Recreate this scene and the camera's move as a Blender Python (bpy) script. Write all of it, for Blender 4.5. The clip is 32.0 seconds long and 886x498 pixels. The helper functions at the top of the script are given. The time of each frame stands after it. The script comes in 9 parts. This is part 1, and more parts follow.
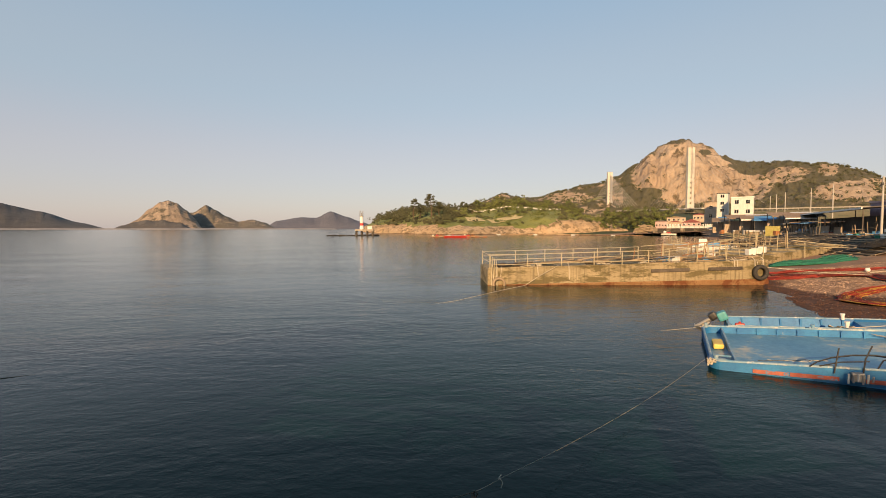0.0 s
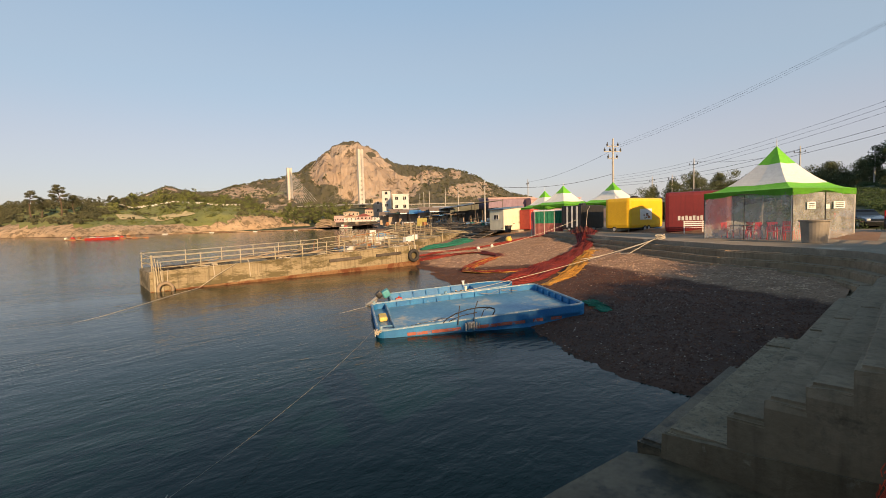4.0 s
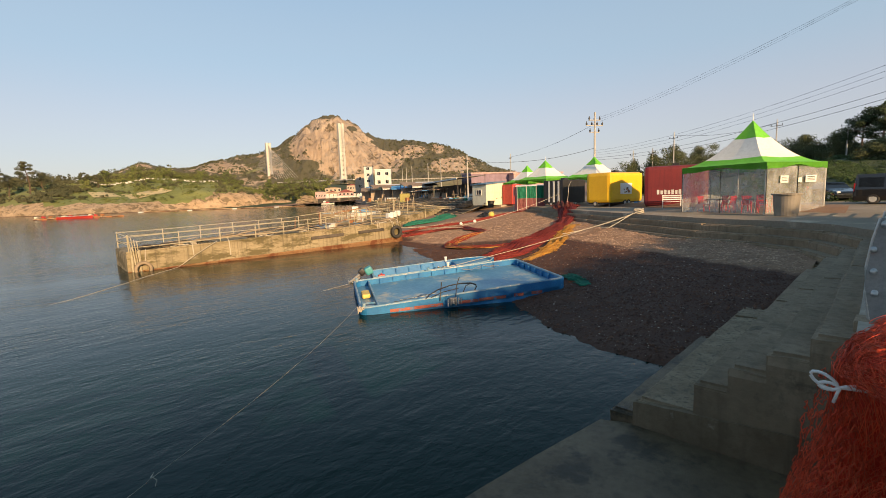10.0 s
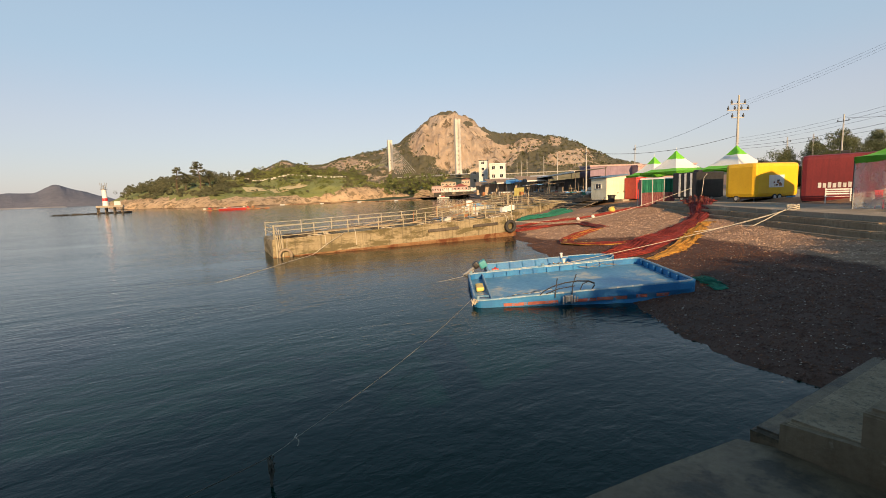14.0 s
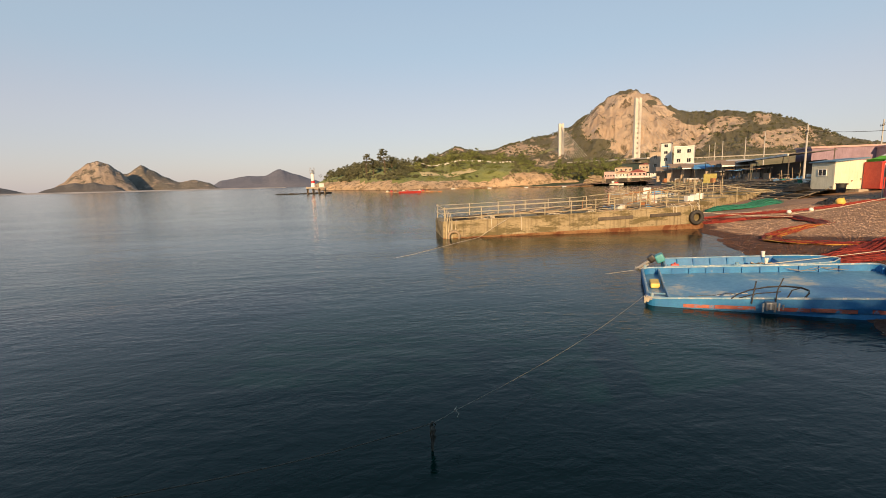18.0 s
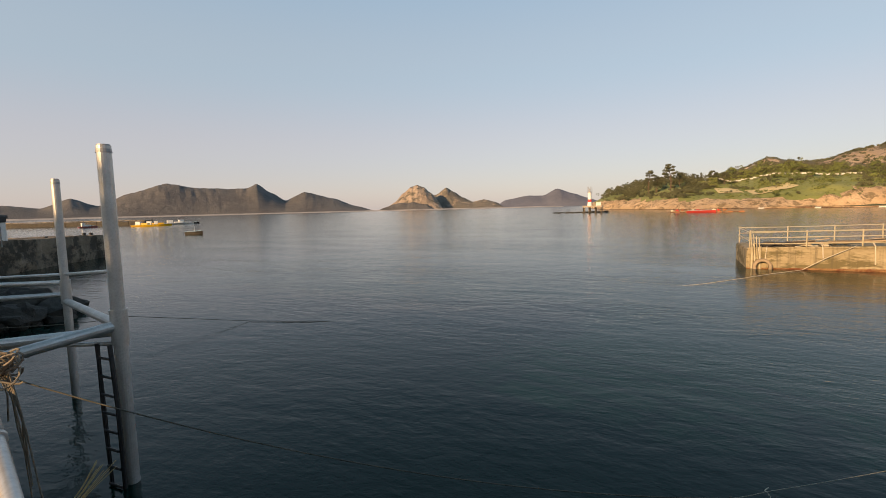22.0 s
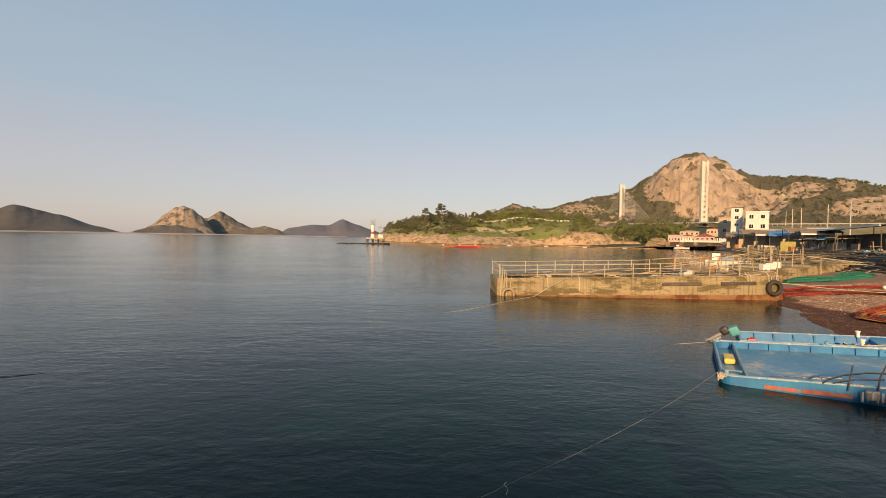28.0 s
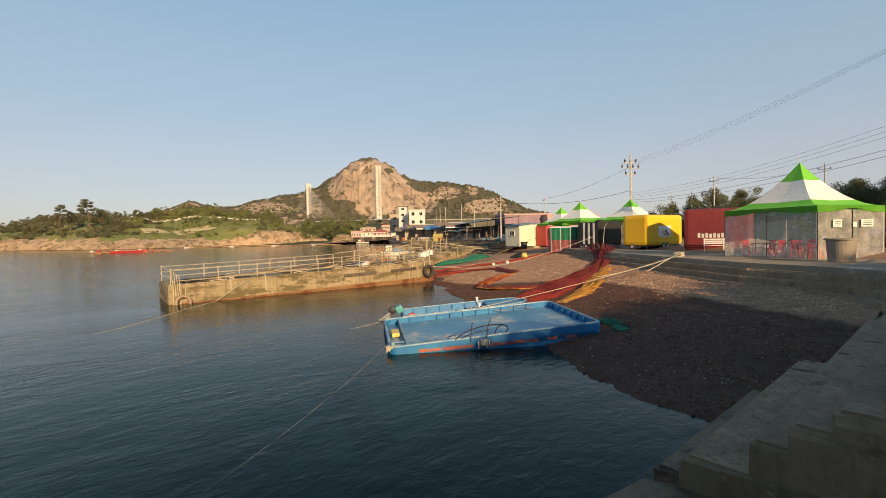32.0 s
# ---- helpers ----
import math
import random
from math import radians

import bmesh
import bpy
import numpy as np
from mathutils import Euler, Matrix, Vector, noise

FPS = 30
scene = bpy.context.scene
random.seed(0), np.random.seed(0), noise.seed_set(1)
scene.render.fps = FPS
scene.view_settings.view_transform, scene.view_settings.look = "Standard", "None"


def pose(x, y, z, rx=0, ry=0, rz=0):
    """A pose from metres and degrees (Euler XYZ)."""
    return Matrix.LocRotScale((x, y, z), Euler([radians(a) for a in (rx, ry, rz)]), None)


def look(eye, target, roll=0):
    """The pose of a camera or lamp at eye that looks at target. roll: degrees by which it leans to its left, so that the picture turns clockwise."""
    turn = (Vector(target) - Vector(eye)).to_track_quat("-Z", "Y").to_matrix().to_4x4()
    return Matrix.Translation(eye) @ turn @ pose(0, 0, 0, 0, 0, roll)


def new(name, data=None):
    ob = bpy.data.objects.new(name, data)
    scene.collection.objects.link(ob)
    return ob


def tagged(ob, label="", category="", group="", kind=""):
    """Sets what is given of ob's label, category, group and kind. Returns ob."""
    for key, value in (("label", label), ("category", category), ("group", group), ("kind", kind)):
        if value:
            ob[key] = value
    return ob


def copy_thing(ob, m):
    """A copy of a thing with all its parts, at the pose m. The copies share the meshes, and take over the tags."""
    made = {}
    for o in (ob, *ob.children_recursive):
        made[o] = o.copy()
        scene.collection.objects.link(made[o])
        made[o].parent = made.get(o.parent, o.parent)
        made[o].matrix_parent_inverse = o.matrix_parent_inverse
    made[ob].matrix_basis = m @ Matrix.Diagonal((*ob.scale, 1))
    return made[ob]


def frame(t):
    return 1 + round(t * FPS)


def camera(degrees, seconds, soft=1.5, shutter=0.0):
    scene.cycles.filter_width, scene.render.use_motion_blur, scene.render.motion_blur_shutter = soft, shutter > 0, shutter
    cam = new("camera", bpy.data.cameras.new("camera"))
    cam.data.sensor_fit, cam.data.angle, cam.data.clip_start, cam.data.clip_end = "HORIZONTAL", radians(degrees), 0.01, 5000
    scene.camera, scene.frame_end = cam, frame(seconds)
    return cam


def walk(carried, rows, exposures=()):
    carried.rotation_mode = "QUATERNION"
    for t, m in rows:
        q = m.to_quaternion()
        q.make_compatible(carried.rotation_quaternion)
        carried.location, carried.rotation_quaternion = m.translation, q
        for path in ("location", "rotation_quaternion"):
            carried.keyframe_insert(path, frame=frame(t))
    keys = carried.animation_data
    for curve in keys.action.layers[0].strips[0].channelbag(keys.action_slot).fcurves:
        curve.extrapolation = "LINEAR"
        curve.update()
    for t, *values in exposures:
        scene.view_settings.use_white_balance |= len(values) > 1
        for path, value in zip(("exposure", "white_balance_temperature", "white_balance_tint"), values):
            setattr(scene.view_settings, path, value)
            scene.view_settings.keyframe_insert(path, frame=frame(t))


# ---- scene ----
# the camera: seconds, x, y, z, compass, tilt, lean
cam = camera(88.5, 32.0, soft=0.8)
PATH = [
    (0.0, 0.11, 0.52, 3.82, 4.53, -2.60, -0.02),
    (0.5, 0.13, 0.53, 3.75, 9.79, -2.81, 0.08),
    (1.0, 0.19, 0.54, 3.68, 15.09, -3.18, 0.18),
    (1.5, 0.26, 0.60, 3.66, 19.93, -3.60, -0.22),
    (2.0, 0.36, 0.53, 3.68, 24.77, -3.77, -0.49),
    (2.5, 0.35, 0.45, 3.68, 29.56, -3.81, -0.98),
    (3.0, 0.30, 0.32, 3.69, 34.13, -3.89, -1.21),
    (3.5, 0.27, 0.30, 3.71, 38.34, -3.95, -1.51),
    (4.0, 0.27, 0.26, 3.71, 42.82, -3.69, -1.53),
    (4.5, 0.19, 0.16, 3.72, 46.61, -3.54, -1.56),
    (6.5, 0.30, 0.16, 3.72, 58.73, -3.96, -1.35),
    (7.0, 0.34, 0.14, 3.73, 61.76, -3.43, -1.93),
    (7.5, 0.34, 0.14, 3.74, 64.00, -2.92, -2.44),
    (8.0, 0.27, 0.15, 3.80, 63.65, -3.26, -2.39),
    (8.5, 0.25, 0.15, 3.81, 59.24, -5.45, -2.10),
    (9.0, 0.29, 0.16, 3.79, 53.38, -6.75, -2.11),
    (9.5, 0.30, 0.17, 3.77, 49.31, -7.13, -1.99),
    (10.0, 0.27, 0.16, 3.76, 44.79, -6.85, -1.99),
    (10.5, 0.37, 0.23, 3.72, 41.26, -6.38, -2.20),
    (11.0, 0.43, 0.26, 3.70, 40.61, -5.96, -2.79),
    (11.5, 0.42, 0.26, 3.71, 40.92, -6.26, -3.02),
    (12.0, 0.36, 0.24, 3.71, 41.07, -6.57, -2.66),
    (12.5, 0.24, 0.22, 3.72, 39.43, -6.80, -1.95),
    (13.0, 0.14, 0.19, 3.76, 36.49, -7.22, -1.93),
    (13.5, 0.14, 0.16, 3.78, 32.59, -6.89, -1.93),
    (15.5, 0.23, 0.21, 3.76, 28.57, -7.61, -2.24),
    (16.0, 0.26, 0.26, 3.75, 26.52, -8.01, -2.33),
    (16.5, 0.25, 0.27, 3.76, 22.99, -8.39, -2.42),
    (17.0, 0.19, 0.25, 3.75, 18.85, -8.50, -2.00),
    (17.5, 0.16, 0.25, 3.76, 14.90, -8.60, -1.74),
    (18.0, 0.13, 0.26, 3.76, 10.00, -8.27, -1.46),
    (18.5, 0.12, 0.31, 3.76, 4.43, -7.56, -0.94),
    (19.0, 0.10, 0.34, 3.76, 0.00, -6.84, -0.79),
    (19.5, 0.08, 0.35, 3.79, -3.94, -6.56, -1.03),
    (20.0, 0.08, 0.36, 3.78, -7.06, -6.48, -1.25),
    (20.5, 0.10, 0.37, 3.75, -10.16, -6.49, -1.59),
    (21.0, 0.10, 0.38, 3.76, -13.63, -6.35, -1.69),
    (21.5, 0.06, 0.40, 3.76, -17.95, -5.90, -1.60),
    (22.0, -0.02, 0.45, 3.77, -23.49, -5.07, -1.45),
    (22.5, 0.03, 0.475, 3.77, -28.19, -3.95, -1.49),
    (23.0, -0.13, 0.48, 3.79, -31.09, -1.66, -1.46),
    (23.5, -0.115, 0.455, 3.80, -29.50, 0.24, -1.08),
    (24.0, -0.18, 0.45, 3.79, -25.60, 0.93, -0.73),
    (24.5, -0.14, 0.39, 3.80, -21.72, 0.79, -0.51),
    (25.0, -0.12, 0.28, 3.80, -17.41, 0.08, -0.27),
    (25.5, -0.07, 0.34, 3.84, -13.54, -0.69, 0.14),
    (27.5, 0.09, 0.39, 3.80, -1.45, -1.37, 1.08),
    (28.0, 0.11, 0.40, 3.79, 3.22, -1.39, 1.00),
    (28.5, 0.14, 0.40, 3.79, 7.32, -1.28, 0.86),
    (29.0, 0.15, 0.39, 3.79, 10.32, -1.17, 0.60),
    (29.5, 0.21, 0.38, 3.79, 13.55, -1.13, 0.12),
    (30.0, 0.26, 0.38, 3.80, 17.78, -1.14, -0.50),
    (30.5, 0.32, 0.34, 3.77, 22.35, -1.20, -0.80),
    (31.0, 0.40, 0.30, 3.74, 28.93, -1.58, -1.25),
    (31.5, 0.40, 0.285, 3.745, 35.02, -1.73, -1.14),
    (32.0, 0.40, 0.25, 3.71, 40.83, -1.66, -1.15),
]


def aim(x, y, z, compass, tilt, lean):
    a, b = radians(compass), radians(tilt)
    way = Vector((math.sin(a) * math.cos(b), math.cos(a) * math.cos(b), math.sin(b)))
    eye = Vector((x, y, z))
    return look(eye, eye + way, lean)


EXPO = 0.5
walk(cam, [(r[0], aim(*r[1:])) for r in PATH], exposures=[(0.0, EXPO, 7050, 10), (3.0, EXPO + 0.02, 6750, 10), (7.0, EXPO + 0.1, 6450, 5), (12.0, EXPO + 0.12, 6500, 7), (16.5, EXPO + 0.08, 6480, 5), (19.0, EXPO + 0.04, 6900, 10), (22.0, EXPO + 0.09, 7050, 10), (23.0, EXPO, 7000, 10), (29.0, EXPO - 0.03, 7050, 10), (32.0, EXPO - 0.03, 6480, 5)])

# ---- light ----
SUN_AZ, SUN_EL = 200.0, 17.0
world = bpy.data.worlds.new("sky")
scene.world = world
world.use_nodes = True
wn, wl = world.node_tree.nodes, world.node_tree.links
sky = wn.new("ShaderNodeTexSky")
sky.sky_type, sky.sun_disc = "NISHITA", False
sky.sun_elevation, sky.sun_rotation = radians(SUN_EL), radians(SUN_AZ)
sky.air_density, sky.dust_density, sky.ozone_density = 1.1, 0.7, 2.5
wn["Background"].inputs["Strength"].default_value = 0.092
pale = wn.new("ShaderNodeHueSaturation")
pale.inputs["Saturation"].default_value = 0.9
wl.new(sky.outputs[0], pale.inputs["Color"])
# haze: warm and pale low down, clear blue above
where = wn.new("ShaderNodeTexCoord")
split = wn.new("ShaderNodeSeparateXYZ")
wl.new(where.outputs["Generated"], split.inputs[0])
tint = wn.new("ShaderNodeValToRGB")
tint.color_ramp.interpolation = "EASE"
for place, colour in ((0.0, (4.6, 4.0, 4.4, 1)), (0.12, (4.45, 4.2, 4.8, 1)), (0.28, (3.58, 4.36, 5.3, 1)), (0.52, (2.62, 4.08, 5.75, 1)), (1.0, (0.55, 1.25, 1.8, 1))):
    e = tint.color_ramp.elements[0] if place == 0.0 else tint.color_ramp.elements[-1] if place == 1.0 else tint.color_ramp.elements.new(place)
    e.position, e.color = place, colour
wl.new(split.outputs[2], tint.inputs[0])
haze = wn.new("ShaderNodeMix")
haze.data_type = "RGBA"
haze.inputs[0].default_value = 0.65
wl.new(pale.outputs[0], haze.inputs[6])
wl.new(tint.outputs[0], haze.inputs[7])
wl.new(haze.outputs[2], wn["Background"].inputs["Color"])
sun_data = bpy.data.lights.new("sun", "SUN")
sun_data.energy, sun_data.angle, sun_data.color = 5.2, radians(0.6), (1.0, 0.645, 0.34)
sun = new("sun", sun_data)
_a, _e = radians(SUN_AZ), radians(SUN_EL)
sun.matrix_world = look(Vector((math.sin(_a) * math.cos(_e), math.cos(_a) * math.cos(_e), math.sin(_e))) * 50, (0, 0, 0))


# ---- materials ----
def material(name, a, b, scale=3.0, rough=0.7, bump=0.3, metal=0.0, fine=12.0, spots=None, spot_scale=1.5, spot_at=0.6, each=0.0, stretch=(1, 1, 1), streak=0.0, coat=0.0, island=False, trans=0.0, bump_dist=0.01, tide=0.0):
    """Two scales of noise between the colours a and b, stains in the colour spots, fine relief."""
    m = bpy.data.materials.new(name)
    m.use_nodes = True
    n, l = m.node_tree.nodes, m.node_tree.links
    p = n["Principled BSDF"]
    co = n.new("ShaderNodeTexCoord")
    mp = n.new("ShaderNodeMapping")
    mp.inputs["Scale"].default_value = stretch
    l.new(co.outputs["Object"], mp.inputs[0])

    def noise_tex(sc, detail=6.0, r=0.6):
        t = n.new("ShaderNodeTexNoise")
        t.inputs["Scale"].default_value, t.inputs["Detail"].default_value, t.inputs["Roughness"].default_value = sc, detail, r
        l.new(mp.outputs[0], t.inputs["Vector"])
        return t

    def mix(f, c1, c2, kind="MIX"):
        x = n.new("ShaderNodeMix")
        x.data_type, x.blend_type = "RGBA", kind
        for s, v in ((x.inputs[0], f), (x.inputs[6], c1), (x.inputs[7], c2)):
            if hasattr(v, "is_output"):
                l.new(v, s)
            elif isinstance(v, (int, float)):
                s.default_value = v
            else:
                s.default_value = (*v, 1)
        return x.outputs[2]

    def ramp(src, lo, hi):
        r = n.new("ShaderNodeMapRange")
        r.inputs[1].default_value, r.inputs[2].default_value = lo, hi
        l.new(src, r.inputs[0])
        return r.outputs[0]

    big, small = noise_tex(scale), noise_tex(scale * fine, 8.0, 0.7)
    col = mix(ramp(big.outputs[0], 0.35, 0.65), a, b)
    dark = [c * 0.6 for c in a]
    col = mix(ramp(small.outputs[0], 0.45, 0.75), col, mix(0.5, col, dark))
    if spots:
        st = noise_tex(spot_scale, 10.0, 0.7)
        col = mix(ramp(st.outputs[0], spot_at - 0.02, spot_at + 0.06), col, spots)
    if streak:
        sm = n.new("ShaderNodeMapping")
        sm.inputs["Scale"].default_value = (3.0, 3.0, 0.25)
        l.new(co.outputs["Object"], sm.inputs[0])
        st = n.new("ShaderNodeTexNoise")
        st.inputs["Scale"].default_value, st.inputs["Detail"].default_value = 2.0, 6.0
        l.new(sm.outputs[0], st.inputs["Vector"])
        col = mix(ramp(st.outputs[0], 0.5, 0.8), col, mix(streak, col, [c * 0.35 for c in a]))
    if each or island:
        info = n.new("ShaderNodeNewGeometry" if island else "ShaderNodeObjectInfo")
        rnd = info.outputs["Random Per Island" if island else "Random"]
        hsv = n.new("ShaderNodeHueSaturation")
        l.new(col, hsv.inputs["Color"])
        v = n.new("ShaderNodeMapRange")
        v.inputs[3].default_value, v.inputs[4].default_value = 1 - max(each, 0.05), 1 + max(each, 0.05)
        l.new(rnd, v.inputs[0])
        l.new(v.outputs[0], hsv.inputs["Value"])
        col = hsv.outputs[0]
    if tide:
        # wet and dark below the last high water
        sz = n.new("ShaderNodeSeparateXYZ")
        l.new(co.outputs["Object"], sz.inputs[0])
        lift = n.new("ShaderNodeMath")
        lift.operation, lift.inputs[1].default_value = "MULTIPLY_ADD", 0.12
        l.new(noise_tex(0.9).outputs[0], lift.inputs[0])
        # the dark part drops lower down towards the barge
        dry = n.new("ShaderNodeMapRange")
        dry.inputs[1].default_value, dry.inputs[2].default_value, dry.inputs[3].default_value, dry.inputs[4].default_value = 14.5, 24.5, 0.0, 0.78
        l.new(sz.outputs[1], dry.inputs[0])
        up = n.new("ShaderNodeMath")
        l.new(sz.outputs[2], up.inputs[0])
        l.new(dry.outputs[0], up.inputs[1])
        l.new(up.outputs[0], lift.inputs[2])
        col = mix(ramp(lift.outputs[0], tide + 0.03, tide + 0.09), mix(0.95, col, mix(1.0, col, (0.20, 0.112, 0.078), "MULTIPLY")), col)
    l.new(col, p.inputs["Base Color"])
    rr = n.new("ShaderNodeMapRange")
    rr.inputs[3].default_value, rr.inputs[4].default_value = max(0.02, rough - 0.12), min(1, rough + 0.12)
    l.new(small.outputs[0], rr.inputs[0])
    l.new(rr.outputs[0], p.inputs["Roughness"])
    p.inputs["Metallic"].default_value = metal
    p.inputs["Coat Weight"].default_value = coat
    if trans:
        p.inputs["Transmission Weight"].default_value = trans
    if bump:
        bp = n.new("ShaderNodeBump")
        bp.inputs["Strength"].default_value, bp.inputs["Distance"].default_value = bump, bump_dist
        l.new(small.outputs[0], bp.inputs["Height"])
        l.new(bp.outputs[0], p.inputs["Normal"])
    return m


def water_material():
    m = bpy.data.materials.new("sea_water")
    m.use_nodes = True
    n, l = m.node_tree.nodes, m.node_tree.links
    p = n["Principled BSDF"]
    p.inputs["Base Color"].default_value = (0.0008, 0.0150, 0.0120, 1)
    p.inputs["Roughness"].default_value = 0.10
    p.inputs["IOR"].default_value = 1.205
    co = n.new("ShaderNodeTexCoord")
    # lanes of wind: ripples are stronger in some patches than in others
    lane = n.new("ShaderNodeMapping")
    lane.inputs["Scale"].default_value = (0.05, 0.16, 1)
    lane.inputs["Rotation"].default_value = (0, 0, radians(14))
    l.new(co.outputs["Object"], lane.inputs[0])
    gust = n.new("ShaderNodeTexNoise")
    gust.inputs["Scale"].default_value, gust.inputs["Detail"].default_value = 1.0, 4.0
    l.new(lane.outputs[0], gust.inputs["Vector"])
    last = None
    for sc, st, dist, rot, stretch in ((0.22, 0.22, 0.2, 10, (1, 2.0, 1)), (0.8, 0.2, 0.09, 4, (1, 2.0, 1)), (2.3, 0.32, 0.045, -8, (1, 1.6, 1)), (5.5, 0.36, 0.016, 14, (1, 1.5, 1)), (13.0, 0.36, 0.007, 28, (1, 1.5, 1))):
        mp = n.new("ShaderNodeMapping")
        mp.inputs["Scale"].default_value = stretch
        mp.inputs["Rotation"].default_value = (0, 0, radians(rot))
        l.new(co.outputs["Object"], mp.inputs[0])
        t = n.new("ShaderNodeTexNoise")
        t.inputs["Scale"].default_value, t.inputs["Detail"].default_value, t.inputs["Distortion"].default_value = sc, 3.0, 0.5
        l.new(mp.outputs[0], t.inputs["Vector"])
        b = n.new("ShaderNodeBump")
        b.inputs["Distance"].default_value = dist
        r = n.new("ShaderNodeMapRange")
        r.inputs[1].default_value, r.inputs[2].default_value, r.inputs[3].default_value, r.inputs[4].default_value = 0.35, 0.65, st * 0.5, st * 1.35
        l.new(gust.outputs[0], r.inputs[0])
        l.new(r.outputs[0], b.inputs["Strength"])
        l.new(t.outputs[0], b.inputs["Height"])
        if last:
            l.new(last, b.inputs["Normal"])
        last = b.outputs[0]
    l.new(last, p.inputs["Normal"])
    return m


M_WATER = water_material()
M_CONC = material("concrete", (0.27, 0.235, 0.185), (0.38, 0.335, 0.27), 0.5, 0.85, 0.35, spots=(0.16, 0.14, 0.105), spot_scale=0.8, spot_at=0.6)
# brown dirt, with the west walkway's dimmer light put into the tone
M_WALKW = material("dirty_dim_walkway", (0.165, 0.122, 0.078), (0.24, 0.185, 0.122), 0.6, 0.9, 0.5, spots=(0.30, 0.25, 0.18), spot_scale=1.2, spot_at=0.64)
M_STEP = material("step_concrete", (0.20, 0.146, 0.09), (0.29, 0.218, 0.142), 0.7, 0.88, 0.9, bump_dist=0.02, spots=(0.11, 0.086, 0.055), spot_scale=1.1, spot_at=0.6, streak=0.6, each=0.05)
M_ENDW = material("stained_end_wall", (0.13, 0.092, 0.052), (0.20, 0.148, 0.09), 0.9, 0.85, 1.0, bump_dist=0.025, spots=(0.30, 0.245, 0.18), spot_scale=2.6, spot_at=0.63, streak=0.8)
M_WET = material("wet_concrete", (0.105, 0.072, 0.038), (0.165, 0.118, 0.068), 0.8, 0.6, 0.9, bump_dist=0.02, spots=(0.04, 0.030, 0.017), spot_scale=0.9, spot_at=0.54, streak=0.6)
M_LEDGE = material("rough_pebbled_ledge", (0.21, 0.155, 0.095), (0.33, 0.255, 0.165), 2.2, 0.9, 1.0, fine=9, bump_dist=0.03, spots=(0.135, 0.11, 0.075), spot_scale=9.0, spot_at=0.54)
M_SLAB = material("trowelled_concrete", (0.42, 0.355, 0.275), (0.56, 0.485, 0.39), 0.55, 0.85, 0.35, fine=24, spots=(0.28, 0.235, 0.18), spot_scale=0.9, spot_at=0.58)
M_APRON = material("gravelly_concrete", (0.28, 0.225, 0.16), (0.41, 0.34, 0.255), 1.4, 0.92, 1.0, fine=16, bump_dist=0.02, spots=(0.11, 0.09, 0.065), spot_scale=7.0, spot_at=0.56)
M_ROAD = material("worn_asphalt", (0.20, 0.165, 0.12), (0.28, 0.235, 0.18), 0.25, 0.9, 0.4, fine=40, spots=(0.42, 0.35, 0.26), spot_scale=0.5, spot_at=0.58)
M_BEACH = material("shingle_beach", (0.22, 0.126, 0.074), (0.315, 0.19, 0.113), 0.35, 0.85, 0.9, fine=34, spots=(0.43, 0.32, 0.22), spot_scale=14, spot_at=0.64, bump_dist=0.03, tide=0.94)
M_PEBBLE = material("pebble", (0.205, 0.116, 0.069), (0.49, 0.335, 0.225), 2.0, 0.8, 0.2, island=True, each=0.4, tide=0.94)
M_SHELL = material("pale_shell", (0.15, 0.11, 0.08), (0.34, 0.27, 0.21), 3.0, 0.6, 0.2, island=True, each=0.5)
M_GRASS = material("grass", (0.15, 0.175, 0.045), (0.23, 0.24, 0.075), 0.05, 0.95, 1.0, fine=18, bump_dist=0.4, spots=(0.31, 0.27, 0.13), spot_scale=0.07, spot_at=0.62)
# tree shade on the road bank is put into this darker green
M_BRUSH = material("brush_ground", (0.022, 0.04, 0.010), (0.046, 0.064, 0.017), 0.4, 0.95, 0.6, fine=20)


# ---- builders ----
def part(name, bm, mat, parent=None, label="", smooth=False):
    """Links a bmesh as one mesh object, under a thing or a part."""
    me = bpy.data.meshes.new(name)
    if smooth:
        for f in bm.faces:
            f.smooth = True
    bm.to_mesh(me)
    bm.free()
    me.materials.append(mat)
    ob = new(name, me)
    if parent is not None:
        ob.parent = parent
    if label:
        ob["label"] = label
    return ob


def thing(name, label, category, m=None, group="", kind=""):
    ob = new(name)
    ob.empty_display_size = 0.2
    if m is not None:
        ob.matrix_world = m
    return tagged(ob, label, category, group, kind)


def box(bm, sx, sy, sz, x=0, y=0, z=0, rz=0, bevel=0.0, rx=0, ry=0):
    """A box with its base centre at x, y, z."""
    r = bmesh.ops.create_cube(bm, size=1, matrix=pose(x, y, z, rx, ry, rz) @ Matrix.Translation((0, 0, sz / 2)) @ Matrix.Diagonal((sx, sy, sz, 1)))
    if bevel:
        edges = list({e for v in r["verts"] for e in v.link_edges})
        bmesh.ops.bevel(bm, geom=edges, offset=bevel, segments=2, affect="EDGES", profile=0.6)
    return bm


def rod(bm, a, b, r, r2=None, n=8, caps=True):
    a, b = Vector(a), Vector(b)
    d = b - a
    q = d.to_track_quat("Z", "Y").to_matrix().to_4x4()
    bmesh.ops.create_cone(bm, cap_ends=caps, segments=n, radius1=r, radius2=r if r2 is None else r2, depth=d.length, matrix=Matrix.Translation((a + b) / 2) @ q)
    return bm


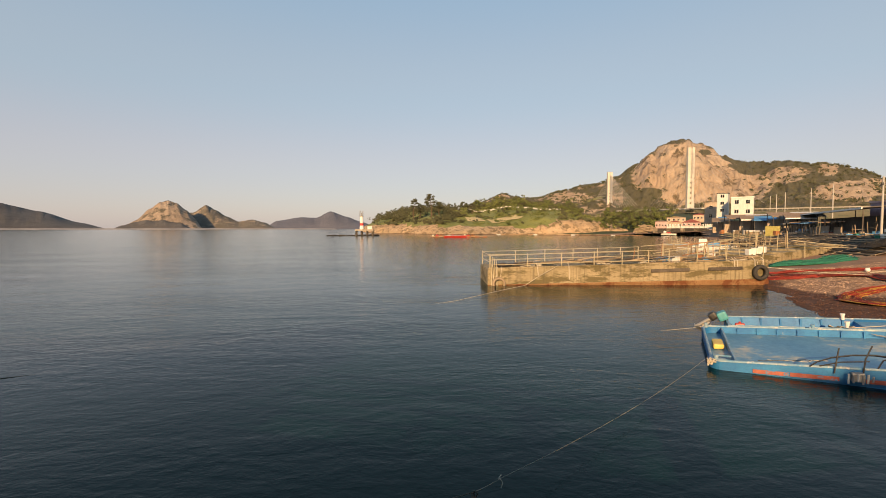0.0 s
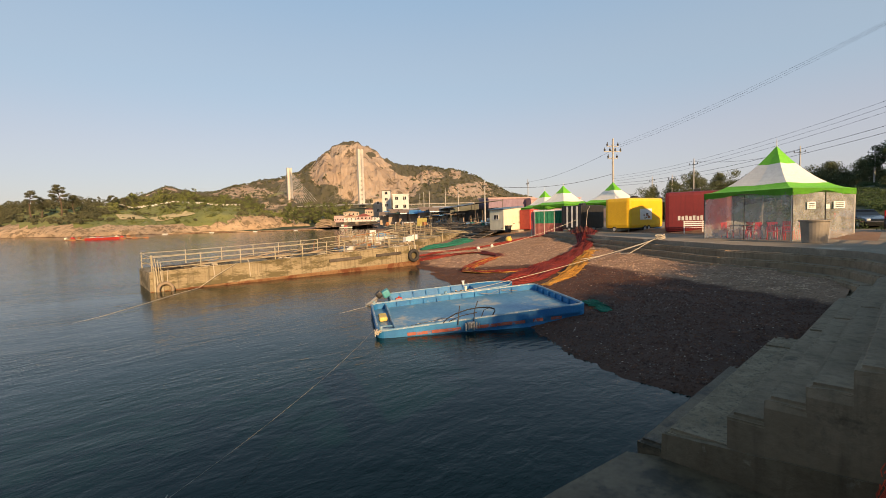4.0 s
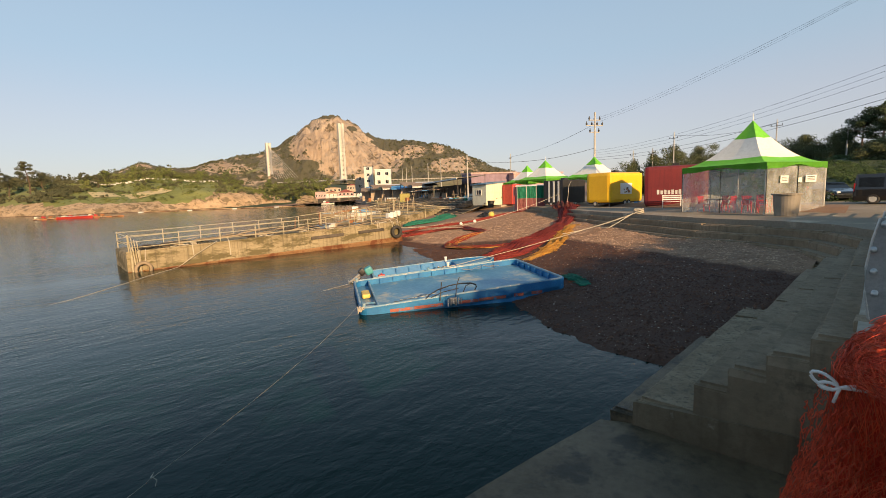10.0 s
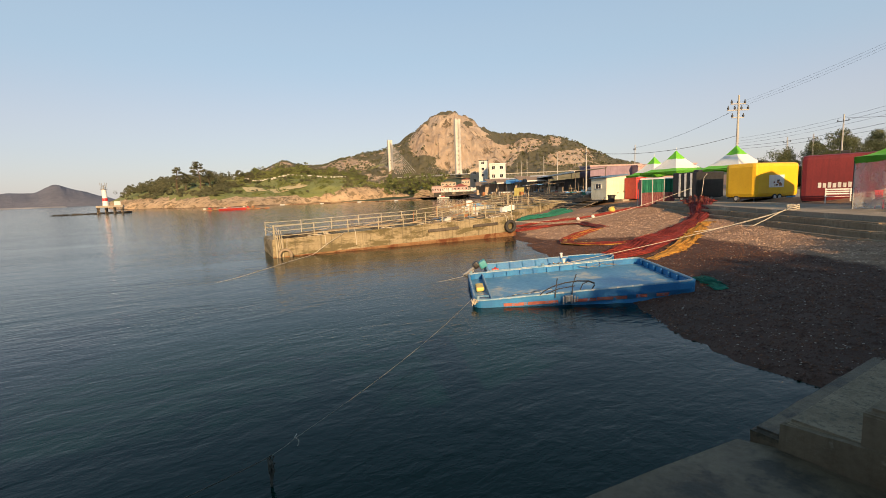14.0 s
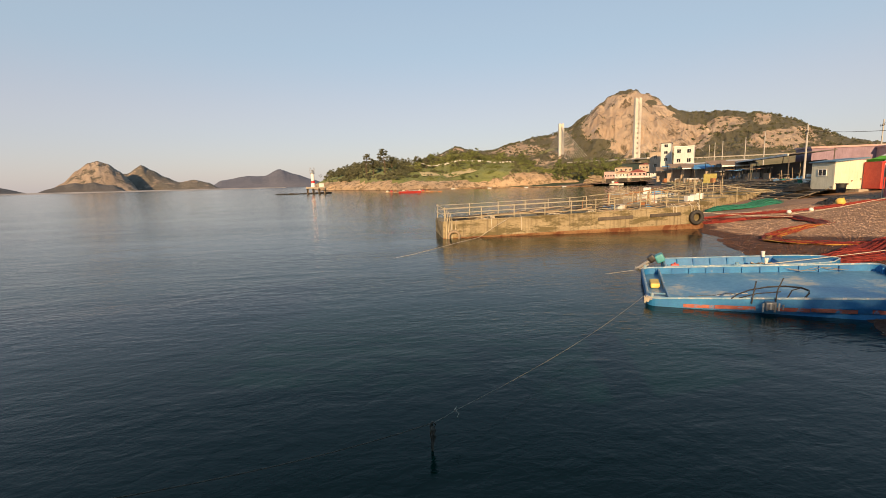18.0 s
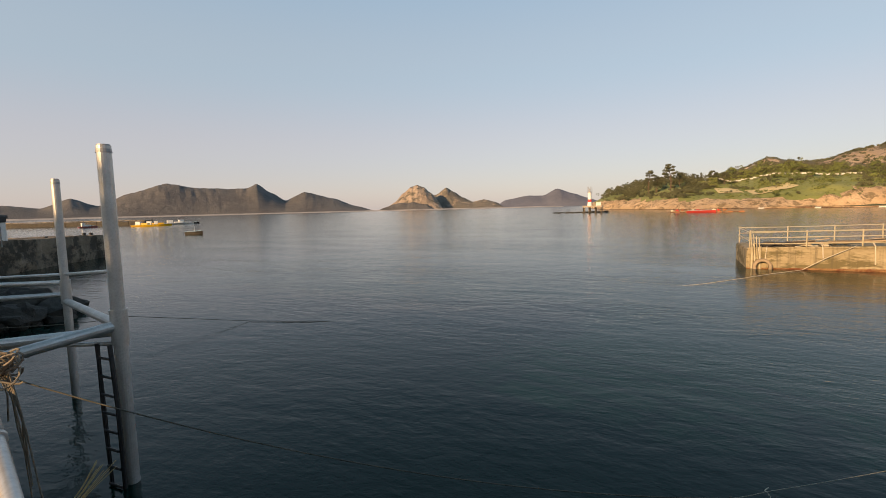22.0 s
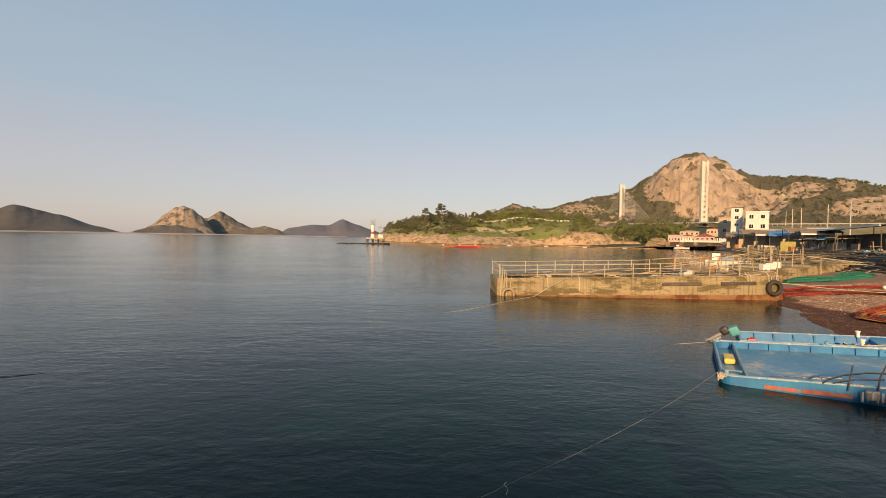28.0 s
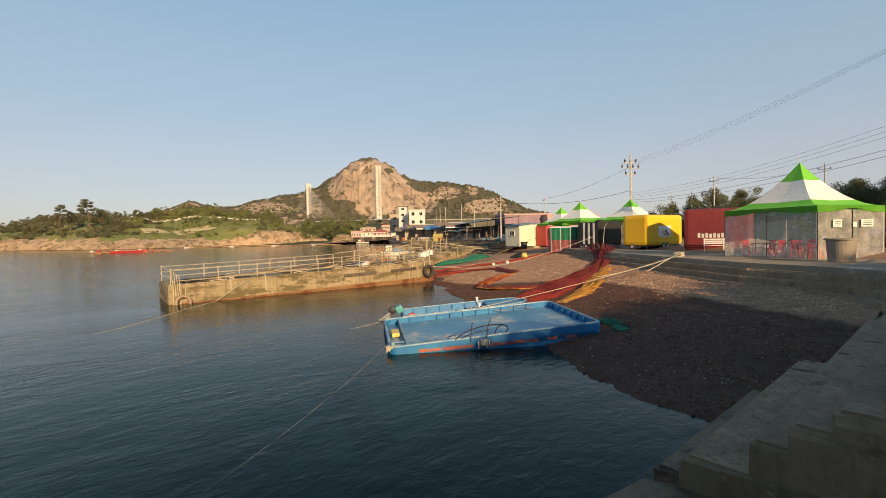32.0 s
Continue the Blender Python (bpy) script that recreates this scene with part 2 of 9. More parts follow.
def tube(bm, pts, r, n=6, radii=None):
    """A round tube along the points."""
    pts = [Vector(p) for p in pts]
    rings = []
    for i, p in enumerate(pts):
        d = (pts[min(i + 1, len(pts) - 1)] - pts[max(i - 1, 0)]).normalized()
        q = d.to_track_quat("Z", "Y")
        rad = radii[i] if radii else r
        rings.append([bm.verts.new(p + q @ Vector((math.cos(2 * math.pi * k / n) * rad, math.sin(2 * math.pi * k / n) * rad, 0))) for k in range(n)])
    for r0, r1 in zip(rings, rings[1:]):
        for k in range(n):
            bm.faces.new((r0[k], r0[(k + 1) % n], r1[(k + 1) % n], r1[k]))
    for ring, flip in ((rings[0], True), (rings[-1], False)):
        bm.faces.new(ring[::-1] if flip else ring)
    return bm


def sag(a, b, drop, n=12):
    a, b = Vector(a), Vector(b)
    return [a.lerp(b, i / n) - Vector((0, 0, drop * 4 * (i / n) * (1 - i / n))) for i in range(n + 1)]


def prism(bm, poly, z0, z1):
    """A flat polygon (counter-clockwise) drawn up from z0 to z1."""
    lo = [bm.verts.new((x, y, z0)) for x, y in poly]
    hi = [bm.verts.new((x, y, z1)) for x, y in poly]
    k = len(poly)
    for i in range(k):
        bm.faces.new((lo[i], lo[(i + 1) % k], hi[(i + 1) % k], hi[i]))
    bm.faces.new(hi)
    bm.faces.new(lo[::-1])
    return bm


def field(name, x0, x1, y0, y1, step, height, mat, keep=None, smooth=True):
    """A ground mesh over a rectangle from a height function."""
    nx, ny = max(2, int((x1 - x0) / step) + 1), max(2, int((y1 - y0) / step) + 1)
    verts, faces = [], []
    for j in range(ny):
        for i in range(nx):
            x, y = x0 + (x1 - x0) * i / (nx - 1), y0 + (y1 - y0) * j / (ny - 1)
            verts.append((x, y, height(x, y)))
    for j in range(ny - 1):
        for i in range(nx - 1):
            a = j * nx + i
            if keep is None or keep(*verts[a]):
                faces.append((a, a + 1, a + nx + 1, a + nx))
    me = bpy.data.meshes.new(name)
    me.from_pydata(verts, [], faces)
    if smooth:
        me.polygons.foreach_set("use_smooth", [True] * len(faces))
    me.materials.append(mat)
    ob = new(name, me)
    return ob


def offset(line, d):
    """A polyline moved to its left by d, with mitred corners."""
    out = []
    for i, p in enumerate(line):
        p = Vector(p)
        ds = []
        if i > 0:
            ds.append((p - Vector(line[i - 1])).normalized())
        if i < len(line) - 1:
            ds.append((Vector(line[i + 1]) - p).normalized())
        ns = [Vector((-q.y, q.x)) for q in ds]
        nn = sum(ns, Vector((0, 0))).normalized()
        out.append(p + nn * (d / nn.dot(ns[0])))
    return [tuple(p) for p in out]


def fbm(x, y, sc, octaves=4):
    return noise.fractal(Vector((x / sc, y / sc, 3.7)), 1.0, 2.0, octaves)


# ---- setting: water, land, steps, beach ----
bm = bmesh.new()
bmesh.ops.create_grid(bm, x_segments=8, y_segments=8, size=4900)
tagged(part("water", bm, M_WATER), "calm dark blue-green sea water with fine ripples", "water", kind="structure")

WALK_Z = 2.2
QUAY_W = [(-60.0, 21.0), (-42.0, 14.75), (0.1, 0.62), (1.4, 0.16), (2.1, 0.12)]
STAIR_TOP = [(7.1, 0.42), (19.4, 0.55), (21.9, 1.8), (23.5, 3.9), (24.5, 6.6), (27.5, 10.95), (33.9, 19.6), (41.5, 29.0), (53.0, 38.0)]
land = QUAY_W + STAIR_TOP + [(75, 62), (110, 110), (170, 170), (1500, 400), (1500, -1500), (-1500, -1500), (-1500, -60), (-120, 8), (-62, 12)]
bm = bmesh.new()
prism(bm, land[::-1], -3.0, WALK_Z - 0.012)
bmesh.ops.triangulate(bm, faces=[f for f in bm.faces if len(f.verts) > 4])
tagged(part("ground", bm, M_ROAD), "worn grey asphalt quay ground with pale dusty patches", "ground", kind="structure")

# terraced steps down to the beach
rng = random.Random(5)
terrace = thing("terrace_steps", "long stained concrete terrace steps down to a shingle beach", "steps", kind="structure")
LEVELS = [(0.40, 1.94), (0.82, 1.64), (1.24, 1.35), (1.65, 1.03), (2.45, 0.55), (2.86, 0.26)]
for d, z in LEVELS:
    outer, inner = offset(STAIR_TOP, d), offset(STAIR_TOP, d - 0.9 if d < 2 else d - 1.0)
    for i in range(len(outer) - 1):
        a0, a1, b0, b1 = Vector(inner[i]), Vector(inner[i + 1]), Vector(outer[i]), Vector(outer[i + 1])
        n = max(1, round((b1 - b0).length / 6.5))
        for k in range(n):
            u, v = k / n + (0.002 if k else 0), (k + 1) / n
            quad = [a0.lerp(a1, u), a0.lerp(a1, v), b0.lerp(b1, v), b0.lerp(b1, u)]
            bm = bmesh.new()
            prism(bm, [tuple(q) for q in quad], -1.0, z + rng.uniform(-0.003, 0.003))
            tops = [e for e in bm.edges if all(w.co.z > 0 for w in e.verts)]
            bmesh.ops.bevel(bm, geom=tops, offset=0.06, segments=3, affect="EDGES")
            long = [e for e in bm.edges if e.calc_length() > 1.0]
            bmesh.ops.subdivide_edges(bm, edges=long, cuts=7)
            for w in bm.verts:
                if w.co.z > z - 0.08:
                    w.co += Vector((noise.noise(w.co * 1.9), noise.noise(w.co * 2.3 + Vector((5, 0, 0))), noise.noise(w.co * 2.1 + Vector((0, 9, 0))))) * 0.018
            part("step", bm, M_STEP if z > 0.9 else M_LEDGE if z > 0.3 else M_WET, terrace)

# the low landing and the flight in the rail's gap
landing = thing("landing", "low wet concrete landing at the water's edge", "landing", kind="structure")
bm = bmesh.new()
prism(bm, [(2.2, 0.0), (7.3, 0.2), (7.2, 2.6), (6.85, 3.35), (5.3, 3.55), (4.2, 3.66), (2.3, 3.8)], -3, 0.10)
bmesh.ops.triangulate(bm, faces=[f for f in bm.faces if len(f.verts) > 4])
part("slab", bm, M_WET, landing)
bm = bmesh.new()
prism(bm, [(7.02, 0.30), (7.30, 0.30), (7.30, 2.90), (7.02, 2.90)], -1.0, 0.68)
for e in [e for e in bm.edges if all(v.co.z > 0 for v in e.verts)]:
    for v in e.verts:
        v.co.z -= 0.10 * max(0.0, (v.co.y - 0.3) / 2.56)
bmesh.ops.subdivide_edges(bm, edges=bm.edges[:], cuts=10, use_grid_fill=True)
for v in bm.verts:
    v.co.x += 0.02 * noise.noise(v.co * 3)
    v.co.z += 0.02 * noise.noise(v.co * 2.3)
part("end_block", bm, M_ENDW, landing, "stained lower block at the end of the steps")
# flush end of the terraces above the block
low = 0.36
for d, z in LEVELS[:5]:
    bm = bmesh.new()
    box(bm, 0.26, d + 0.41 - low, z - 0.42, 7.19, (d + 0.41 + low) / 2, 0.4)
    bmesh.ops.subdivide_edges(bm, edges=bm.edges[:], cuts=7, use_grid_fill=True)
    for v in bm.verts:
        v.co.x += 0.03 * noise.noise(v.co * 2.2)
        if v.co.z > z - 0.08:
            v.co.x += 0.05
            v.co.z -= 0.03 + 0.02 * noise.noise(v.co * 4)
    part("end_wall", bm, M_STEP, landing, "stained flush end of the steps")
    low = d + 0.41


def shore(x, y):
    """How far a place lies up the beach from the water's edge."""
    along = (x - 9.0) * 0.5 + (y - 3.8) * 0.866
    return (x - 9.0) * 0.866 - (y - 3.8) * 0.5 - 0.16 - 0.66 * math.exp(-(max(0.0, along) / 1.25) ** 2) - 0.10 * math.sin(along * 1.1) - 0.05 * math.sin(along * 2.9 + 1)


def beach_z(x, y):
    s = shore(x, y)
    return 0.118 * s + 0.06 * fbm(x, y, 2.4) + 0.025 * fbm(x, y, 0.55) - (0.1 if s < 0 else 0)


tagged(field("beach", 5.0, 60.0, 2.0, 62.0, 0.3, beach_z, M_BEACH, keep=lambda x, y, z: -6 < shore(x, y) < 21), "reddish-brown shingle beach, wet and dark below", "beach", kind="structure")

# ---- distance: islands, hills, far shores ----
def polar(az, d, z=0.0):
    a = radians(az)
    return Vector((math.sin(a) * d, math.cos(a) * d, z))


# island woods greyed: haze over the bay is put into the colour
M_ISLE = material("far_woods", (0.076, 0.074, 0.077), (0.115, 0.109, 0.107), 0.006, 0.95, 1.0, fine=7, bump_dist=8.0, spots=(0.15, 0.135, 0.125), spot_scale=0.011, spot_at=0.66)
M_ROCKISLE = material("far_rock", (0.33, 0.255, 0.19), (0.45, 0.36, 0.28), 0.008, 0.95, 1.0, fine=5, bump_dist=20.0, spots=(0.12, 0.105, 0.08), spot_scale=0.016, spot_at=0.52)

# blue-grey haze of the distance is put into these woods' base colour
M_HAZY = material("far_woods_haze_tint", (0.105, 0.112, 0.148), (0.135, 0.14, 0.176), 0.006, 0.95, 1.0, fine=7, bump_dist=6.0)
M_FARSH = material("far_sea_wall", (0.24, 0.225, 0.22), (0.42, 0.385, 0.365), 0.02, 0.95, 0.0, fine=8)
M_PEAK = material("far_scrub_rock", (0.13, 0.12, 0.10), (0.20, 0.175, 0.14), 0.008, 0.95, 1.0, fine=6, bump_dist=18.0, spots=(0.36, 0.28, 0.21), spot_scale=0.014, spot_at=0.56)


def hill_material():
    """Bare granite on the steep flanks and scrub on the gentle ones."""
    # dark spots paint shaded clefts, and small shrubs, into the rock colour
    m = material("granite_hill", (0.40, 0.30, 0.215), (0.54, 0.43, 0.325), 0.014, 0.95, 1.0, fine=7, stretch=(1, 1, 0.4), bump_dist=9.0, spots=(0.13, 0.098, 0.06), spot_scale=0.05, spot_at=0.56)
    n, l = m.node_tree.nodes, m.node_tree.links
    p = n["Principled BSDF"]
    rock = p.inputs["Base Color"].links[0].from_socket
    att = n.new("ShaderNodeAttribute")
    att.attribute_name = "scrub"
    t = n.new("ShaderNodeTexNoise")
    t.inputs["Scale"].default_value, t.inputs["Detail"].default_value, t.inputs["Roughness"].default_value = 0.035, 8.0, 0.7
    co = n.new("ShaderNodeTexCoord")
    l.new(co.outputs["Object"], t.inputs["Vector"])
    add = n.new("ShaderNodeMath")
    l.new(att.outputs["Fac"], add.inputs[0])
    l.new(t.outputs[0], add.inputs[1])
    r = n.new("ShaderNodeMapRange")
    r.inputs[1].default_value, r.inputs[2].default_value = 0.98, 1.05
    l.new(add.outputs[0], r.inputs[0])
    x = n.new("ShaderNodeMix")
    x.data_type = "RGBA"
    l.new(r.outputs[0], x.inputs[0])
    l.new(rock, x.inputs[6])
    # distance haze is put into this lightened scrub colour, as into the rock's
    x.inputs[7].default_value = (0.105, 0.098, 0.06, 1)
    l.new(x.outputs[2], p.inputs["Base Color"])
    return m


M_MOUND = material("mown_mound", (0.13, 0.14, 0.06), (0.19, 0.19, 0.085), 0.02, 0.95, 1.0, fine=14, bump_dist=1.5)
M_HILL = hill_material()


def skyline(table, az):
    """The elevation of a land's top at a compass bearing, eased between the table's pairs."""
    if az <= table[0][0] or az >= table[-1][0]:
        return 0.0
    for (a, e), (b, f) in zip(table, table[1:]):
        if az <= b:
            u = (az - a) / (b - a)
            return e + (f - e) * (0.5 * u + 0.5 * u * u * (3 - 2 * u))


def ridge(name, d, depth, table, mat, label, rough=0.05, step=0.25, rows=16, floor_z=-2.0, category="island"):
    az0, az1 = table[0][0], table[-1][0]
    cols = int((az1 - az0) / step) + 1
    verts, faces = [], []
    for j in range(rows):
        f = j / (rows - 1)
        for i in range(cols):
            az = az0 + (az1 - az0) * i / (cols - 1)
            e = skyline(table, az)
            rise = math.sin(min(1.0, f / 0.62) * math.pi / 2) ** 1.1 if f < 0.62 else max(0.0, 1 - (f - 0.62) / 0.38)
            z = d * math.tan(radians(e)) * rise
            n = noise.fractal(Vector((az * d * 0.0006, f * 5.0, d * 0.001)), 1.0, 2.0, 6)
            z *= 1 + rough * n * (0.35 if 0.5 < f < 0.75 else 1.0)
            p = polar(az, d + depth * (f - 0.62))
            verts.append((p.x, p.y, z + (2.5 if e > 0.02 and 0 < f < 1 else floor_z)))
    for j in range(rows - 1):
        for i in range(cols - 1):
            a = j * cols + i
            faces.append((a, a + 1, a + cols + 1, a + cols))
    me = bpy.data.meshes.new(name)
    me.from_pydata(verts, [], faces)
    me.polygons.foreach_set("use_smooth", [True] * len(faces))
    me.materials.append(mat)
    return tagged(new(name, me), label, category, kind="structure")


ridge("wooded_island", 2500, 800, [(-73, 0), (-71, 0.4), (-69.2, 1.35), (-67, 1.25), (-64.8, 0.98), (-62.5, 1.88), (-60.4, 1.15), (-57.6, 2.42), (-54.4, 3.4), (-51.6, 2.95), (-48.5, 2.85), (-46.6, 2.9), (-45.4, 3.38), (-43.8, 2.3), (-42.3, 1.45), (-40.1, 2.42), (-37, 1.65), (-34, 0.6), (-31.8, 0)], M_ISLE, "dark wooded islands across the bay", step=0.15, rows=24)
ridge("rocky_island", 3000, 420, [(-31.2, 0), (-30.2, 0.45), (-29.4, 0.9), (-28.2, 2.1), (-27.2, 2.85), (-26.5, 3.02), (-25.7, 2.75), (-24.8, 2.0), (-24.0, 1.1), (-23.3, 0)], M_ROCKISLE, "pale orange rocky dome of the far island", rough=0.05, step=0.06, rows=30)
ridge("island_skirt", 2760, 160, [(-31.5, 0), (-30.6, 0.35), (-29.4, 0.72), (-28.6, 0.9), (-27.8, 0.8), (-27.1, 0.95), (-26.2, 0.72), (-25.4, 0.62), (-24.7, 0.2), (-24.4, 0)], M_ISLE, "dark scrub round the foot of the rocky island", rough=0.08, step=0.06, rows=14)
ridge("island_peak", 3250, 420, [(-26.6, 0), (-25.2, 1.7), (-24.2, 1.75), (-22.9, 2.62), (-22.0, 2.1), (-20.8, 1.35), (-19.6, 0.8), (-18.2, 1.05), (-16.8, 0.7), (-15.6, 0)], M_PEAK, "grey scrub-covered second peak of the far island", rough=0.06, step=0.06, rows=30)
ridge("far_island", 4200, 700, [(-17, 0), (-15.5, 0.9), (-12.8, 1.35), (-11, 1.3), (-9.3, 2.1), (-7.6, 1.5), (-5.5, 0.8), (-3.5, 0)], M_HAZY, "far island hills with haze put into their colour", step=0.12)
ridge("far_shore", 1900, 120, [(-73, 0), (-68, 0.07), (-50, 0.06), (-30, 0.05), (-15, 0.05), (-4, 0)], M_FARSH, "low pale far shore under the islands", step=0.4, rows=6)

ridge("grassy_mound", 735, 60, [(20.4, 0), (20.8, 2.0), (21.2, 2.7), (22.4, 3.6), (23.8, 3.95), (25.2, 3.6), (26.4, 2.7), (27.0, 0)], M_MOUND, "round grassy mound behind the bridge pylon", rough=0.02, step=0.1, rows=20, category="mound")

# the granite hill behind the bridge
HILL = [(5, 0), (8, 3.2), (12, 4.7), (13.8, 4.2), (16.3, 4.2), (18.7, 4.95), (23.2, 5.75), (25.4, 6.45), (27.2, 7.4), (29, 8.7), (30.7, 8.95), (33.4, 8.75), (34.6, 8.3), (36.1, 7.6), (37.5, 7.25), (38.6, 7.1), (41.2, 7.2), (43.9, 6.8), (46.6, 5.95), (49.3, 4.7), (51.4, 3.55), (53.1, 3.0), (57, 2.2), (64, 1.4), (72, 0)]


def hill_height(x, y):
    az, d = math.degrees(math.atan2(x, y)), math.hypot(x, y)
    top = 1000 * math.tan(radians(max(0.0, skyline(HILL, az) - 0.45)))
    f = (d - 540) / 460
    if f < 0:
        return 3.0
    steep = max(0.0, 1 - abs(az - 31.8) / 7.5)
    rise = min(1, f) ** (0.85 - 0.1 * steep) if f < 1 else max(0, 1 - (f - 1) * 1.1)
    if steep > 0 and f < 1:
        cliff = 0.25 * f / 0.35 if f < 0.35 else 0.25 + 0.75 * min(1.0, (f - 0.35) / 0.33) ** 0.6
        rise = rise * (1 - steep) + cliff * steep
    g = noise.ridged_multi_fractal(Vector((x / 150, y / 150, 0.5)), 0.9, 2.1, 6, 1.0, 2.0) - 1.0
    edge = 0.35 if 0.9 < f < 1.06 else 1.0
    # upright clefts and blocky ledges in the granite
    cleft = noise.ridged_multi_fractal(Vector((az * 0.9, d / 110, 2.5)), 1.0, 2.2, 4, 1.0, 2.0) - 1.0
    ledge = noise.noise(Vector((x / 24, y / 24, 7.0))) + 0.6 * noise.noise(Vector((x / 11, y / 11, 3.0)))
    crag = (5.5 * cleft + 4.5 * ledge) * (0.35 + 0.65 * max(0.0, 1 - abs(az - 35) / 12)) * min(1.0, f * 3)
    return max(0.0, top * rise * (1 + 0.10 * g * edge) + ((5 + 9 * steep) * fbm(x, y, 30) + 3.0 * fbm(x * 1.3, y, 13)) * edge * (1.0 - 0.85 * max(0.0, min(1.0, rise)) ** 3) + crag * (0.25 if 0.9 < f < 1.06 else 1.0) - 2.0 * steep) + 3


def make_hill():
    verts, faces, scrub = [], [], []
    cols, rows = 620, 130
    for j in range(rows):
        d = 520 + 640 * j / (rows - 1)
        for i in range(cols):
            az = 5.5 + 66 * i / (cols - 1)
            p = polar(az, d)
            verts.append((p.x, p.y, hill_height(p.x, p.y)))
    for j in range(rows - 1):
        for i in range(cols - 1):
            a = j * cols + i
            faces.append((a, a + 1, a + cols + 1, a + cols))
    me = bpy.data.meshes.new("granite_hill")
    me.from_pydata(verts, [], faces)
    me.polygons.foreach_set("use_smooth", [False] * len(faces))
    attr = me.attributes.new("scrub", "FLOAT", "POINT")
    for i, v in enumerate(me.vertices):
        az, d = math.degrees(math.atan2(v.co.x, v.co.y)), math.hypot(v.co.x, v.co.y)
        el = math.degrees(math.atan2(v.co.z, d))
        s = 0.66 if az > 26 else 0.56
        # bare rock faces in the scrub
        for a, e, w, h, k in ((31.8, 6.6, 5.0, 3.6, 0.8), (36.8, 4.8, 3.6, 1.9, 0.6), (41.4, 5.6, 1.7, 0.8, 0.5), (44.6, 6.0, 0.8, 0.9, 0.45), (46.4, 3.9, 3.0, 1.0, 0.42), (20.0, 4.0, 2.4, 0.6, 0.4), (29.0, 4.3, 1.7, 0.8, -0.5), (38.6, 6.3, 1.6, 0.7, -0.5), (34.0, 8.3, 0.9, 0.5, -0.4), (30.3, 8.3, 1.2, 0.45, -0.4)):
            u = ((az - a) / w) ** 2 + ((el - e) / h) ** 2
            s -= k * max(0.0, 1.15 - u)
        if el > skyline(HILL, az) - 0.22:
            s += 0.2
        attr.data[i].value = max(0.0, min(1.0, s + 0.12 * fbm(v.co.x, v.co.y, 60)))
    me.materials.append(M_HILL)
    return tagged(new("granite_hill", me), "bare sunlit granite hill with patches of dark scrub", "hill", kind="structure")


make_hill()


# peninsula with its rock shore
FAR = 1.46
M_SHORE = material("orange_shore_rock", (0.42, 0.29, 0.17), (0.56, 0.41, 0.26), 0.12, 0.9, 1.0, fine=9, bump_dist=0.8, spots=(0.20, 0.145, 0.08), spot_scale=0.25, spot_at=0.51, tide=1.0)


def head_z(x, y):
    return 3.75 + FAR * (head_near(x / FAR, y / FAR) - 3.75)


def head_near(x, y):
    line = 190 + 0.0 * x
    if x < 15:
        line = 190 + (15 - x) * 2.1 + max(0.0, -20 - x) * 5.0
    elif x > 40:
        line = 198 + (x - 40) * 0.1 if x < 103 else 204.3 + (x - 103) * 3.0
    s = y - line + 3 * fbm(x, y, 9)
    if s < 0:
        return -1.5
    cliff = (5.0 + 3.8 * max(0.0, min(1.0, (x - 44) / 16))) * (1 - math.exp(-s / 6.0))
    cliff *= 1 - 0.35 * max(0.0, min(1.0, (x - 88) / 14))
    slope = 0.12 * max(0, s - 10) if s < 100 else 0.12 * 90 - 0.03 * (s - 100)
    if x < 0:
        slope *= max(0.1, 1 + x / 70)
    return cliff + slope + 0.5 * fbm(x, y, 12) + 2.2 * fbm(x, y, 4) * math.exp(-s / 16) - 0.3


def head_ground():
    ob = field("headland", -75 * FAR, 230 * FAR, 180 * FAR, 430 * FAR, 3.4, head_z, M_GRASS, keep=lambda x, y, z: True)
    ob.data.materials.append(M_SHORE)
    for f in ob.data.polygons:
        c = f.center
        if c.z < 4.7 + 1.4 * fbm(c.x, c.y, 18) + 5.0 * max(0.0, min(1.0, (c.x - 92) / 14)) + 2.0 * max(0.0, min(1.0, (30 - c.x) / 20)):
            f.material_index = 1
    return tagged(ob, "grassy headland with an orange rock shore", "headland", kind="structure")


head_ground()

# land behind the village
def back_z(x, y):
    u = (x - 80) * 0.5 + (y - 120) * 0.866
    w = (x - 60) * 0.8
    return 1.2 + max(0.0, min(16.0, 0.065 * max(0, u - 70))) + 0.4 * fbm(x, y, 20) if w > 0 else 1.0


tagged(field("village_ground", 60, 620, 60, 640, 9.0, lambda x, y: back_z(x, y) - (7 if y - 60 > (x - 60) * 1.15 and math.hypot(x, y) < 312 or y - 95 > (x - 60) * 1.9 else 0), M_BRUSH), "dry grassy ground rising behind the village", "ground", kind="structure")

# ---- materials of things ----
M_BARGE = material("algae_concrete", (0.245, 0.20, 0.118), (0.35, 0.292, 0.185), 0.6, 0.85, 0.8, spots=(0.12, 0.098, 0.045), spot_scale=0.9, spot_at=0.5, streak=0.95, stretch=(0.5, 0.5, 1.6))
M_RUST = material("rusty_band", (0.36, 0.19, 0.085), (0.48, 0.29, 0.15), 0.8, 0.85, 0.6, spots=(0.24, 0.09, 0.04), spot_scale=0.7, spot_at=0.5)
M_RAILY = material("weathered_rail", (0.33, 0.29, 0.19), (0.43, 0.38, 0.26), 4, 0.6, 0.2, spots=(0.22, 0.12, 0.06), spot_scale=9, spot_at=0.6)
M_RUBBER = material("black_rubber", (0.02, 0.02, 0.02), (0.05, 0.047, 0.043), 6, 0.8, 0.3)
